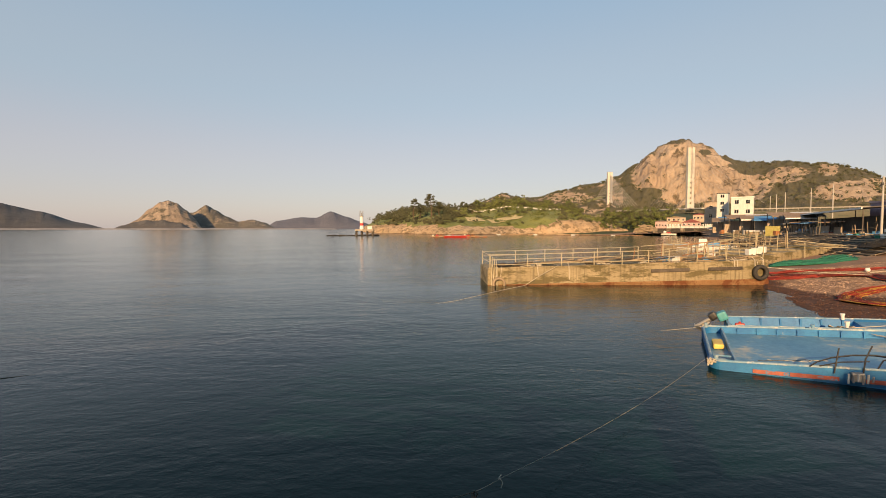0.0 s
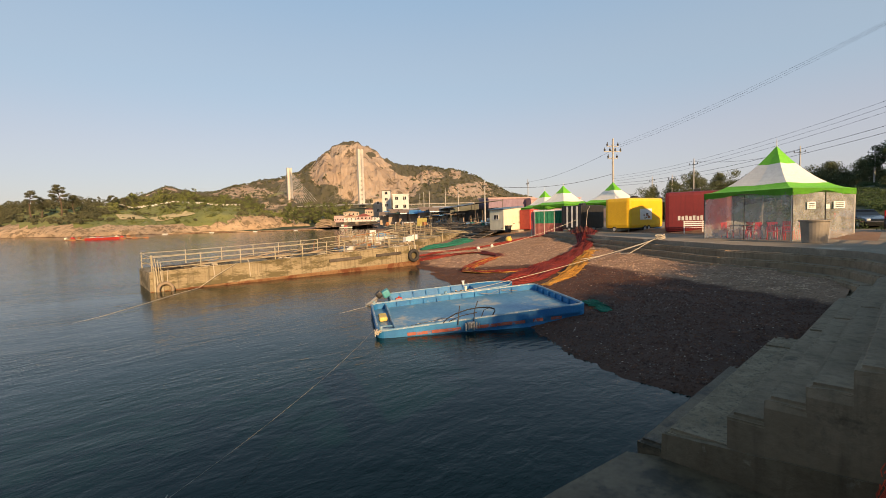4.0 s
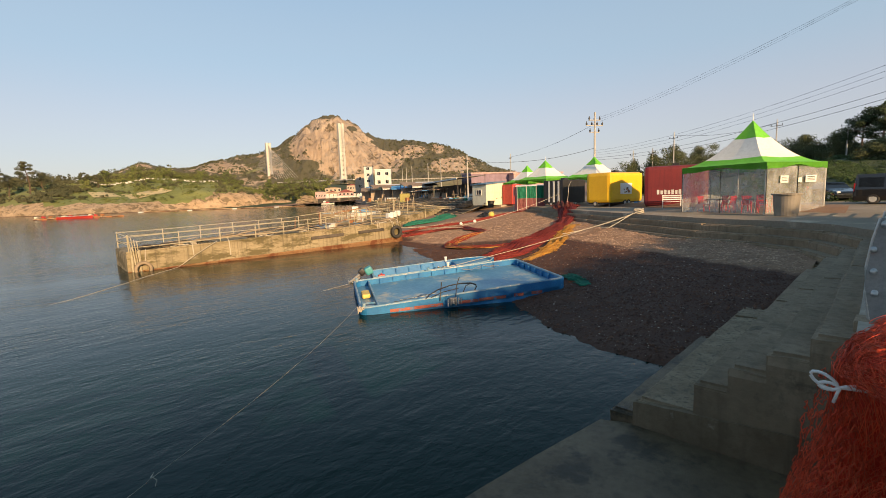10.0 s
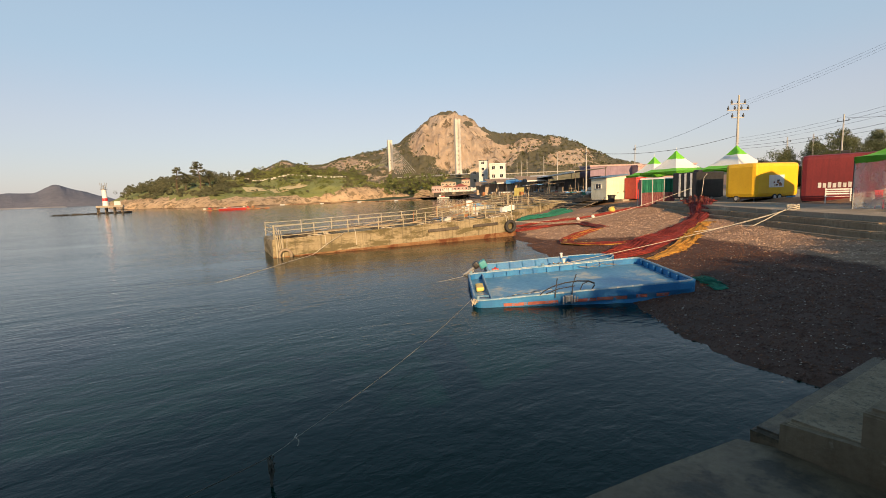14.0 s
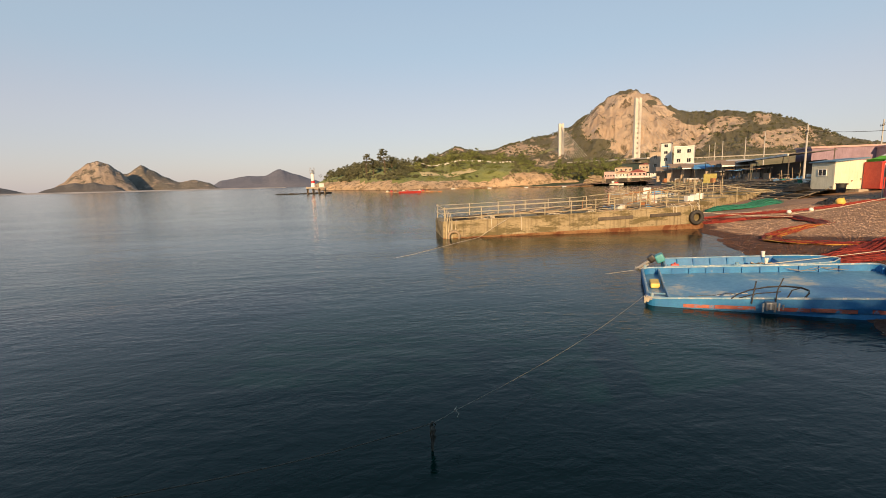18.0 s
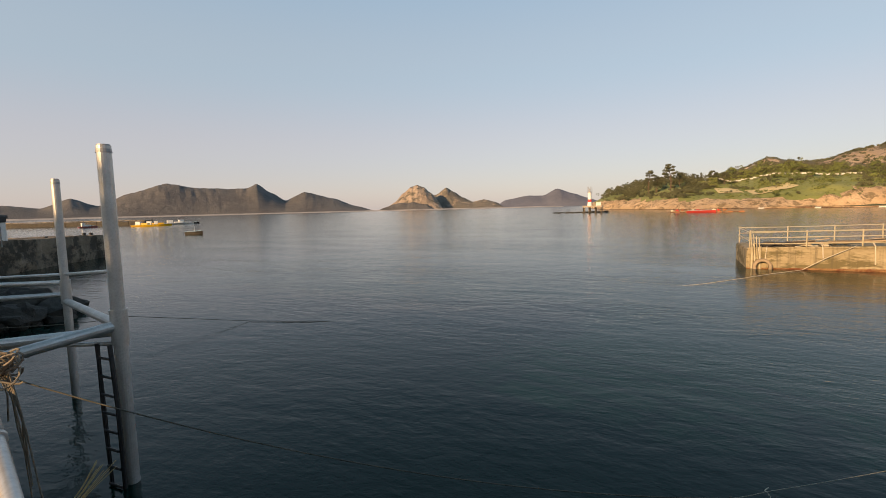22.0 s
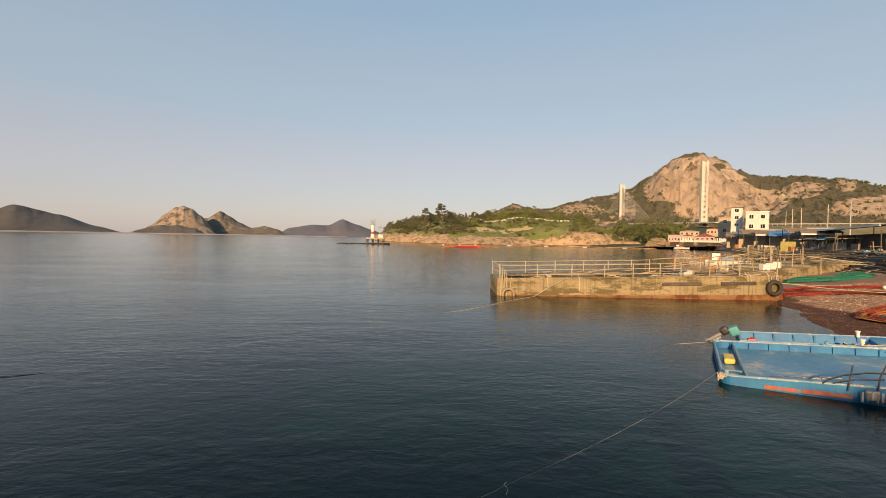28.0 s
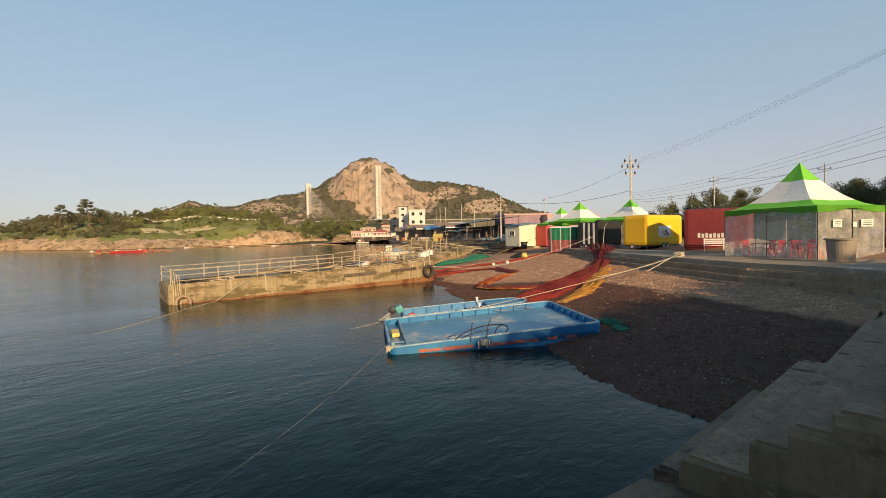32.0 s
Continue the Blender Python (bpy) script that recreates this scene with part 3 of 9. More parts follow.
M_ROPE = material("pale_rope", (0.42, 0.38, 0.30), (0.54, 0.49, 0.40), 9, 0.9, 0.3)
M_WROPE = material("wet_rope", (0.20, 0.18, 0.14), (0.30, 0.27, 0.21), 9, 0.8, 0.3)
# grey rope; the shade it hangs in is put into the darker tone
M_SHADEROPE = material("grey_shaded_rope", (0.16, 0.14, 0.11), (0.24, 0.21, 0.17), 9, 0.95, 0.3)
M_DROPE = material("dark_rope", (0.05, 0.05, 0.04), (0.10, 0.09, 0.07), 9, 0.9, 0.3)
M_GALV = material("galvanised_steel", (0.46, 0.46, 0.45), (0.58, 0.58, 0.57), 3, 0.42, 0.05, metal=0.7, spots=(0.30, 0.26, 0.20), spot_scale=6, spot_at=0.66)
M_BLUE = material("worn_blue_paint", (0.012, 0.125, 0.33), (0.022, 0.195, 0.43), 1.2, 0.6, 0.25, spots=(0.30, 0.34, 0.33), spot_scale=2.6, spot_at=0.66)
M_DECK = material("scuffed_blue_deck", (0.05, 0.19, 0.34), (0.15, 0.29, 0.40), 0.5, 0.42, 0.25, spots=(0.42, 0.40, 0.32), spot_scale=0.5, spot_at=0.54)
M_RIM = material("pale_worn_gunwale", (0.10, 0.26, 0.40), (0.30, 0.37, 0.40), 3, 0.6, 0.2, spots=(0.48, 0.47, 0.42), spot_scale=5, spot_at=0.56)
M_REDP = material("faded_red_antifouling", (0.26, 0.06, 0.045), (0.36, 0.12, 0.08), 2, 0.7, 0.3, spots=(0.05, 0.22, 0.40), spot_scale=5, spot_at=0.56)
M_REDPAINT = material("red_can_paint", (0.42, 0.03, 0.025), (0.52, 0.06, 0.04), 3, 0.45, 0.1)
M_WOODY = material("weathered_timber", (0.22, 0.17, 0.11), (0.32, 0.25, 0.17), 2, 0.85, 0.4, stretch=(1, 1, 1), each=0.3)
M_DWOOD = material("dark_timber", (0.06, 0.05, 0.04), (0.12, 0.10, 0.08), 2, 0.85, 0.4, each=0.3)
M_WHITE = material("white_paint", (0.68, 0.67, 0.63), (0.78, 0.77, 0.74), 1.5, 0.55, 0.1, spots=(0.45, 0.42, 0.36), spot_scale=3, spot_at=0.7)
M_BLACK = material("black_plastic", (0.015, 0.015, 0.016), (0.03, 0.03, 0.032), 3, 0.5, 0.15)
M_GREY = material("grey_metal", (0.25, 0.25, 0.25), (0.33, 0.33, 0.32), 3, 0.5, 0.1, metal=0.4)
M_HUTG = material("zinc_grey", (0.42, 0.42, 0.40), (0.52, 0.52, 0.50), 3, 0.5, 0.1)
M_CYAN = material("turquoise_cover", (0.05, 0.27, 0.30), (0.08, 0.34, 0.37), 3, 0.5, 0.1)
M_YELF = material("yellow_float", (0.62, 0.42, 0.08), (0.72, 0.52, 0.14), 4, 0.6, 0.1)
M_ORANGE_NET = material("orange_net_twine", (0.62, 0.055, 0.016), (0.8, 0.115, 0.03), 14, 0.75, 0.0, island=True, each=0.3, trans=0.4)
M_NET_BODY = material("orange_net_mass", (0.62, 0.04, 0.016), (0.8, 0.085, 0.024), 24, 0.85, 1.0, fine=5, bump_dist=0.03)
M_REDNET = material("dark_red_net", (0.16, 0.012, 0.011), (0.26, 0.025, 0.018), 5, 0.85, 0.9, fine=12, bump_dist=0.03)
M_REDNET_T = material("red_net_twine", (0.19, 0.018, 0.014), (0.27, 0.034, 0.022), 8, 0.8, 0.0, island=True, each=0.3)
M_DARKNET = material("brown_net", (0.09, 0.022, 0.014), (0.17, 0.045, 0.024), 4, 0.9, 0.9, fine=12, bump_dist=0.03)
M_OCHRE = material("ochre_net", (0.40, 0.19, 0.03), (0.55, 0.30, 0.05), 5, 0.85, 0.8, fine=12, bump_dist=0.02)
M_GREENNET = material("green_net", (0.012, 0.13, 0.09), (0.02, 0.20, 0.13), 5, 0.85, 0.8, fine=12, bump_dist=0.02)
M_RUSTPIPE = material("rusted_pipe", (0.25, 0.10, 0.04), (0.36, 0.17, 0.07), 6, 0.8, 0.4)
M_ROCK = material("dark_shore_rock", (0.016, 0.0145, 0.012), (0.05, 0.044, 0.034), 1.6, 0.8, 0.8, fine=9, bump_dist=0.05)
M_PIER = material("old_pier_masonry", (0.155, 0.122, 0.086), (0.27, 0.22, 0.16), 0.5, 0.9, 1.0, bump_dist=0.06, spots=(0.05, 0.042, 0.03), spot_scale=0.6, spot_at=0.48, each=0.12)


# ---- the moored concrete barge ----
barge = thing("barge", "long algae-stained concrete barge with a weathered handrail, moored at the beach", "barge", pose(5.5, 30.55, 0, 0, 0, -3.6))


def on_barge(u, v, w):
    """A place on the barge: along, across and above its sloping deck."""
    return Vector((u, v, 1.06 + 0.028 * u + w))


bm = bmesh.new()
vs = []
for u in (0, 19.0):
    for v in (0, 5.0):
        vs.append((bm.verts.new((u, v, -1.2)), bm.verts.new(on_barge(u, v, 0))))
for a, b in ((0, 2), (2, 3), (3, 1), (1, 0)):
    bm.faces.new((vs[a][0], vs[b][0], vs[b][1], vs[a][1]))
bm.faces.new([vs[k][1] for k in (0, 2, 3, 1)])
bm.faces.new([vs[k][0] for k in (0, 1, 3, 2)])
bmesh.ops.recalc_face_normals(bm, faces=bm.faces)
bmesh.ops.bevel(bm, geom=list(bm.edges), offset=0.06, segments=2, affect="EDGES")
part("hull", bm, M_BARGE, barge)
bm = bmesh.new()
for v, s in ((-0.03, 1), (5.03, -1)):
    a = [bm.verts.new(p) for p in ((-0.03, v, -0.6), (19.03, v, -0.6), (19.03, v, 0.40), (0.0, v, 0.04))]
    bm.faces.new(a if s > 0 else a[::-1])
bmesh.ops.solidify(bm, geom=bm.faces[:], thickness=0.03)
part("tide_band", bm, M_RUST, barge, "rust-brown band along the waterline")
for u0, u1 in ((11.0, 13.6), (14.9, 17.2)):
    bm = bmesh.new()
    box(bm, u1 - u0, 0.10, 0.22, (u0 + u1) / 2, -0.05, on_barge((u0 + u1) / 2, 0, -0.52).z, bevel=0.02, ry=-1.6)
    part("fender_beam", bm, M_DWOOD, barge, "dark rubbed fender beam")
bm = bmesh.new()
box(bm, 19.0, 0.16, 0.10, 9.5, 0.10, 1.06 + 0.028 * 9.5, ry=-1.6, bevel=0.02)
part("coping", bm, M_BARGE, barge)
posts = [0.15, 2.7, 5.0, 7.2, 9.1, 10.9, 12.3]
for side in (0.14, 4.86):
    for i, u in enumerate(posts):
        bm = bmesh.new()
        rod(bm, on_barge(u, side, 0), on_barge(u, side, 1.0 if i else 1.05), 0.035, n=8)
        part("rail_post", bm, M_RAILY, barge)
    for w in (0.30, 0.62, 0.97):
        bm = bmesh.new()
        tube(bm, [on_barge(u, side, w + 0.02 * math.sin(u * 3.1 + w * 9)) for u in posts], 0.024, 6)
        part("rail_bar", bm, M_RAILY, barge)
for u in (14.2, 16.2, 18.7):
    for side in (0.14, 4.86):
        bm = bmesh.new()
        rod(bm, on_barge(u, side, 0), on_barge(u + 0.05, side, 1.2), 0.035, n=8)
        part("bare_post", bm, M_RAILY, barge)
bm = bmesh.new()
rod(bm, on_barge(0.1, 0.1, 0.97), on_barge(0.1, 4.9, 0.97), 0.025)
rod(bm, on_barge(0.1, 0.1, 0.5), on_barge(0.1, 4.9, 0.5), 0.025)
part("end_rail", bm, M_RAILY, barge)
for u, r in ((0.25, 0.20), (0.62, 0.14)):
    bm = bmesh.new()
    rod(bm, (u, -0.02, -0.3), on_barge(u, -0.02, 0.15), 0.06, n=8)
    part("corner_pile", bm, M_RAILY, barge)
for k in range(9):
    rr = random.Random(300 + k)
    u0, v0 = rr.uniform(0.3, 17.5), rr.uniform(0.25, 0.8)
    bm = bmesh.new()
    tube(bm, [on_barge(min(18.7, max(0.1, u0 + 0.5 * math.cos(i * 0.9 + k) + 0.06 * i)), v0 + 0.25 * math.sin(i * 1.1), 0.08 + 0.05 * (i % 3)) for i in range(14)], 0.035, 6)
    part("rope_tangle", bm, M_DROPE if k % 2 else M_ROPE, barge, "tangle of old rope on the deck")
for k in range(4):
    bm = bmesh.new()
    tube(bm, [on_barge(0.15 + 0.13 * k, -0.06, 0.95 - 0.1 * k), on_barge(0.2 + 0.12 * k, -0.09, 0.4), on_barge(0.3 + 0.1 * k, -0.1, -0.45 - 0.1 * k)], 0.025, 6)
    part("hanging_rope", bm, M_RAILY, barge)
for k in range(6):
    bm = bmesh.new()
    box(bm, 0.5, 0.4, 0.3, 0, 0, 0, bevel=0.04)
    bm.transform(Matrix.Translation(on_barge(0.7 + 0.5 * k + (9 if k > 3 else 0), 1.1 + 0.4 * (k % 2), 0)))
    part("deck_crate", bm, M_DWOOD if k % 2 else M_BLACK, barge)
rng = random.Random(11)
for k in range(44):
    u, v = rng.uniform(0.6, 18.5), rng.choice([rng.uniform(0.3, 1.2), rng.uniform(0.3, 4.6)])
    ln, an = rng.uniform(1.0, 3.6), rng.uniform(-0.25, 0.25)
    bm = bmesh.new()
    p, q = on_barge(u, v, 0.1 + rng.uniform(0, 0.25)), on_barge(min(18.8, u + ln), v + an * ln, 0.1 + rng.uniform(0, 0.35))
    tube(bm, [p, p.lerp(q, 0.5) + Vector((0, 0, rng.uniform(-0.06, 0.04))), q], rng.uniform(0.025, 0.06), 6)
    part("loose_pole", bm, M_WOODY if k % 3 else M_DWOOD, barge)


def tyre_mesh(bm, m, r=0.5, w=0.27, inner=0.29):
    prof = [(inner, -w * 0.4), (inner + 0.04, -w / 2), (r - 0.06, -w / 2), (r, -w * 0.3), (r, w * 0.3), (r - 0.06, w / 2), (inner + 0.04, w / 2), (inner, w * 0.4)]
    n = 28
    rings = [[bm.verts.new(m @ Vector((pr * math.cos(2 * math.pi * k / n), h, pr * math.sin(2 * math.pi * k / n)))) for pr, h in prof] for k in range(n)]
    for k in range(n):
        a, b = rings[k], rings[(k + 1) % n]
        for i in range(len(prof)):
            bm.faces.new((a[i], b[i], b[(i + 1) % len(prof)], a[(i + 1) % len(prof)]))
    bmesh.ops.recalc_face_normals(bm, faces=bm.faces)


for u, z, r, matt in ((18.35, 0.85, 0.52, M_RUBBER), (0.72, 0.12, 0.46, M_WOODY)):
    bm = bmesh.new()
    tyre_mesh(bm, pose(u, -0.19, z), r)
    ty = part("tyre_fender", bm, matt, barge, "old tyre hung as a fender", smooth=True)
    for dx in (-0.12, 0.12):
        bm = bmesh.new()
        tube(bm, [(u + dx, -0.12, z + r - 0.1), (u + dx * 1.6, -0.06, on_barge(u, 0, 0.1).z), (u + dx * 2, 0.2, on_barge(u, 0, 0.14).z)], 0.02)
        part("lashing", bm, M_ROPE, ty)
for k in range(7):
    u = (16.6, 16.8, 3.3, 18.0, 18.6, 0.3, 5.4)[k]
    bm = bmesh.new()
    tube(bm, [on_barge(u, 0.2, 0.3), on_barge(u + 0.05, -0.02, 0.12), on_barge(u + 0.08, -0.05, -0.35 - 0.08 * k)], 0.03)
    part("hanging_rope", bm, M_ROPE, barge)


# ---- flat blue work boat ----
boat = thing("flat_boat", "worn blue flat work boat with a faded red waterline, half beached", "boat", pose(8.35, 12.12, -0.2, 1.2, -3.7, -31.3))
BL, BW, BH = 7.25, 4.55, 0.40


def rounded(l, w, r, n=5):
    pts = []
    for cx, cy, a0 in ((l - r, r, -90), (l - r, w - r, 0), (r, w - r, 90), (r, r, 180)):
        for k in range(n + 1):
            a = radians(a0 + 90 * k / n)
            pts.append((cx + r * math.cos(a), cy + r * math.sin(a)))
    return pts


bm = bmesh.new()
prism(bm, rounded(BL, BW, 0.28), -0.28, 0.16)
part("hull_bottom", bm, M_BLUE, boat)
bm = bmesh.new()
prism(bm, [(x * 0.965 + 0.115, y * 0.955 + 0.1) for x, y in rounded(BL, BW, 0.28)], 0.155, 0.185)
part("deck", bm, M_DECK, boat, "scuffed pale blue deck with rusty stains")
outer = rounded(BL, BW, 0.28, 6)
inner = [(0.11 + x * (BL - 0.22) / BL, 0.11 + y * (BW - 0.22) / BW) for x, y in outer]
bm = bmesh.new()
k = len(outer)
ring = [[bm.verts.new((x + (0.03 if z > 0.3 and x > BL / 2 else 0), y, z)) for x, y in pts] for pts, z in ((outer, 0.0), (outer, BH), (inner, BH), (inner, 0.12))]
for a, b in zip(ring, ring[1:]):
    for i in range(k):
        bm.faces.new((a[i], a[(i + 1) % k], b[(i + 1) % k], b[i]))
bmesh.ops.recalc_face_normals(bm, faces=bm.faces)
part("bulwark", bm, M_BLUE, boat, smooth=False)
bm = bmesh.new()
tube(bm, [((a[0] + b[0]) / 2, (a[1] + b[1]) / 2, BH + 0.01) for a, b in zip(outer, inner)] + [((outer[0][0] + inner[0][0]) / 2, (outer[0][1] + inner[0][1]) / 2, BH + 0.01)], 0.042, 8)
part("gunwale", bm, M_RIM, boat, "pale chipped gunwale")
for x0, x1, z in ((0.95, 1.72, 0.20), (1.74, 2.72, 0.17), (3.22, 3.95, 0.12), (3.97, 4.95, 0.10), (5.25, 5.6, 0.08), (5.9, 6.3, 0.06)):
    bm = bmesh.new()
    box(bm, x1 - x0, 0.014, 0.10, (x0 + x1) / 2, -0.008, z - 0.05, ry=2.2)
    part("waterline_stripe", bm, M_REDP, boat, "faded red waterline paint")
for i in range(11):
    for y, s in ((0.14, 1), (BW - 0.14, -1)):
        bm = bmesh.new()
        box(bm, 0.06, 0.07, BH - 0.17, 0.55 + i * 0.56, y, 0.15, bevel=0.01)
        part("rib", bm, M_BLUE, boat)
for i in range(7):
    bm = bmesh.new()
    box(bm, 0.07, 0.06, BH - 0.17, BL - 0.14, 0.5 + i * 0.58, 0.15, bevel=0.01)
    part("rib", bm, M_BLUE, boat)
bm = bmesh.new()
box(bm, 0.06, BW - 0.3, 0.26, 0.62, BW / 2, 0.14, bevel=0.02)
part("stern_locker", bm, M_RIM, boat)
bm = bmesh.new()
box(bm, 0.30, 0.75, 0.16, 0.36, BW * 0.55, 0.2, bevel=0.05)
part("float_box", bm, M_YELF, boat, "yellow float in the stern")
for i, (x, y) in enumerate(((0.15, 0.15), (0.15, BW - 0.2), (3.2, BW - 0.05))):
    bm = bmesh.new()
    rod(bm, (x, y, BH), (x, y, BH + 0.16), 0.05, 0.06, n=10)
    part("bollard", bm, M_RIM, boat)
# winch hung on the near side with bent rods
bm = bmesh.new()
box(bm, 0.26, 0.14, 0.22, 3.05, -0.09, 0.14, bevel=0.03)
winch = part("winch", bm, M_GREY, boat, "grey steel winch on the boat's side")
ARC = [(2.15, 0.0, 0.42), (2.3, 0.0, 0.55), (2.6, 0.0, 0.68), (3.0, 0.0, 0.76), (3.4, 0.0, 0.78), (3.75, 0.0, 0.74), (3.92, 0.0, 0.66), (3.93, 0.0, 0.58), (3.85, 0.0, 0.47)]
for pts in (ARC, [(x, y + 0.07, z - 0.03) for x, y, z in ARC], [(2.62, -0.05, 0.3), (2.68, -0.02, 0.62), (2.74, 0, 0.92)], [(3.16, -0.05, 0.3), (3.22, -0.03, 0.68), (3.36, 0, 1.0)], [(2.35, 0.02, 0.44), (2.75, -0.03, 0.58), (3.3, 0.0, 0.62)], [(3.45, 0.0, 0.46), (3.55, 0, 0.66), (3.72, 0, 0.72)]):
    bm = bmesh.new()
    tube(bm, pts, 0.016)
    part("bent_rod", bm, M_BLACK, winch)
for k in range(6):
    bm = bmesh.new()
    rod(bm, (2.85 + 0.09 * k, -0.17, 0.10 + 0.03 * (k % 3)), (2.87 + 0.09 * k, -0.16, 0.34 - 0.04 * (k % 2)), 0.022)
    part("clamp", bm, M_GREY if k % 2 else M_HUTG, winch)
for y0 in (0.3, 0.75):
    bm = bmesh.new()
    rod(bm, (0.1, y0 + 0.2, 0.34), (0.55, y0, 0.36), 0.03)
    part("stern_bar", bm, M_RIM, boat)
for k in range(5):
    bm = bmesh.new()
    tube(bm, [(0.05 + 0.12 * math.cos(i * 0.7 + k), 0.1 + 0.14 * math.sin(i * 0.9 + k), BH - 0.05 * (i % 3) + 0.02 * k) for i in range(9)], 0.016, 5)
    part("rope_knot", bm, M_ROPE, boat, "pale rope knotted round the stern corner")
for k in range(2):
    bm = bmesh.new()
    tube(bm, [(4.6 + 0.35 * i + 0.1 * math.sin(k + i), BW - 0.22 - 0.12 * math.sin(i * 1.3 + k), 0.30 + 0.05 * math.cos(i * 1.9 + k)) for i in range(6)], 0.008, 5)
    part("lashed_rope", bm, M_WROPE, boat)
for k in range(5):
    rr = random.Random(40 + k)
    p = [Vector((1.2 + rr.uniform(0, 0.6), 0.5 + rr.uniform(0, 0.9), 0.18))]
    for j in range(7):
        p.append(p[-1] + Vector((rr.uniform(0.1, 0.35), rr.uniform(-0.15, 0.18), 0)))
    bm = bmesh.new()
    tube(bm, p, 0.018)
    part("deck_rope", bm, M_DROPE if k % 2 else M_ROPE, boat)

# ---- small blue boat with outboard ----
skiff = thing("skiff", "small blue open boat with a tilted outboard motor", "boat", pose(12.05, 16.55, -0.06, 1.2, -3.7, -31.3))
SL, N = 5.75, 16


def skiff_half(f):
    """The skiff's half width along its length: square stern, blunt rounded bow."""
    return 0.86 * (1 - max(0.0, (f - 0.62) / 0.38) ** 3.2) ** 0.5 + 0.02


bm = bmesh.new()
rows = []
for i in range(N + 1):
    f = i / N
    hw = skiff_half(f)
    x = SL * f
    lip = 0.07 * min(1, hw * 3)
    fl = 0.02 if f < 0.68 else 0.33
    rows.append([bm.verts.new(q) for q in ((x, -hw * 0.82, -0.3), (x, -hw, 0.40), (x, -hw + lip, 0.40), (x, -hw * 0.86 + 0.04, fl), (x, hw * 0.86 - 0.04, fl), (x, hw - lip, 0.40), (x, hw, 0.40), (x, hw * 0.82, -0.3))])
for a, b in zip(rows, rows[1:]):
    for i in range(8):
        bm.faces.new((a[i], b[i], b[(i + 1) % 8], a[(i + 1) % 8]))
bm.faces.new(rows[0])
bm.faces.new(rows[-1][::-1])
bmesh.ops.recalc_face_normals(bm, faces=bm.faces)
part("hull", bm, M_BLUE, skiff)
bm = bmesh.new()
rim = [(SL * i / N, skiff_half(i / N) - 0.03, 0.415) for i in range(N + 1)]
tube(bm, rim + [(x, -y, z) for x, y, z in rim[::-1]], 0.026, 8)
part("gunwale", bm, M_RIM, skiff, "pale chipped gunwale")
bm = bmesh.new()
deck = [(SL * f, (skiff_half(f) - 0.10)) for f in (0.68, 0.74, 0.80, 0.86, 0.92, 0.96)]
prism(bm, [(x, -y) for x, y in deck] + [(x, y) for x, y in deck[::-1]], 0.30, 0.345)
bmesh.ops.recalc_face_normals(bm, faces=bm.faces)
part("foredeck", bm, M_DECK, skiff, "worn pale blue foredeck")
for i in range(6):
    for y in (-0.76, 0.76):
        bm = bmesh.new()
        box(bm, 0.06, 0.07, 0.34, 0.6 + i * 0.6, y, 0.04, bevel=0.008)
        part("rib", bm, M_BLUE, skiff)
bm = bmesh.new()
box(bm, 0.09, 1.55, 0.36, 0.06, 0, 0.05, bevel=0.02)
part("transom", bm, M_RIM, skiff)
bm = bmesh.new()
box(bm, 0.34, 0.44, 0.34, -0.02, 0.25, 0.40, bevel=0.08, ry=-24)
motor = part("outboard_motor", bm, M_CYAN, skiff, "turquoise and silver outboard motor, tilted up")
bm = bmesh.new()
box(bm, 0.30, 0.34, 0.30, -0.30, 0.25, 0.42, bevel=0.09, ry=-38)
part("cowling", bm, M_BLACK, motor, "dark motor cowling")
bm = bmesh.new()
rod(bm, (-0.40, 0.25, 0.48), (-0.92, 0.25, 0.16), 0.085, 0.055, n=12)
box(bm, 0.30, 0.05, 0.20, -0.62, 0.25, 0.18, bevel=0.02, ry=-34)
part("motor_leg", bm, M_GREY, motor, "silver grey motor leg")
bm = bmesh.new()
rod(bm, (-0.90, 0.25, 0.20), (-1.05, 0.25, 0.10), 0.05, 0.03, n=10)
for k in range(3):
    a = 2 * math.pi * k / 3
    box(bm, 0.025, 0.10, 0.15, -1.02, 0.25 + 0.08 * math.cos(a), 0.06 + 0.08 * math.sin(a), rx=math.degrees(a), bevel=0.01)
part("propeller", bm, M_GREY, motor, "pale worn propeller")
for x, y in ((3.35, -0.70), (3.6, 0.74)):
    bm = bmesh.new()
    rod(bm, (x, y, 0.40), (x, y, 0.60), 0.05, 0.06)
    rod(bm, (x, y, 0.58), (x, y, 0.62), 0.075)
    part("bollard", bm, M_WHITE, skiff)
bm = bmesh.new()
box(bm, 0.30, 0.22, 0.16, 0.42, -0.2, 0.22, bevel=0.04)
rod(bm, (0.42, -0.2, 0.38), (0.42, -0.2, 0.43), 0.04)
part("fuel_can", bm, M_REDPAINT, skiff, "red fuel can")
for k in range(3):
    bm = bmesh.new()
    tube(bm, [(2.9 + 0.1 * i, -0.66 + 0.14 * math.sin(i * 1.7 + k), 0.42 + 0.05 * math.cos(i * 2.1 + k)) for i in range(7)], 0.02, 5)
    part("rope_end", bm, M_DROPE if k else M_ROPE, skiff)


# ---- ropes ----
def rope(points, r, mat, label, cat="rope"):
    bm = bmesh.new()
    tube(bm, points, r, 6)
    return tagged(part("mooring_rope", bm, mat), label, cat)


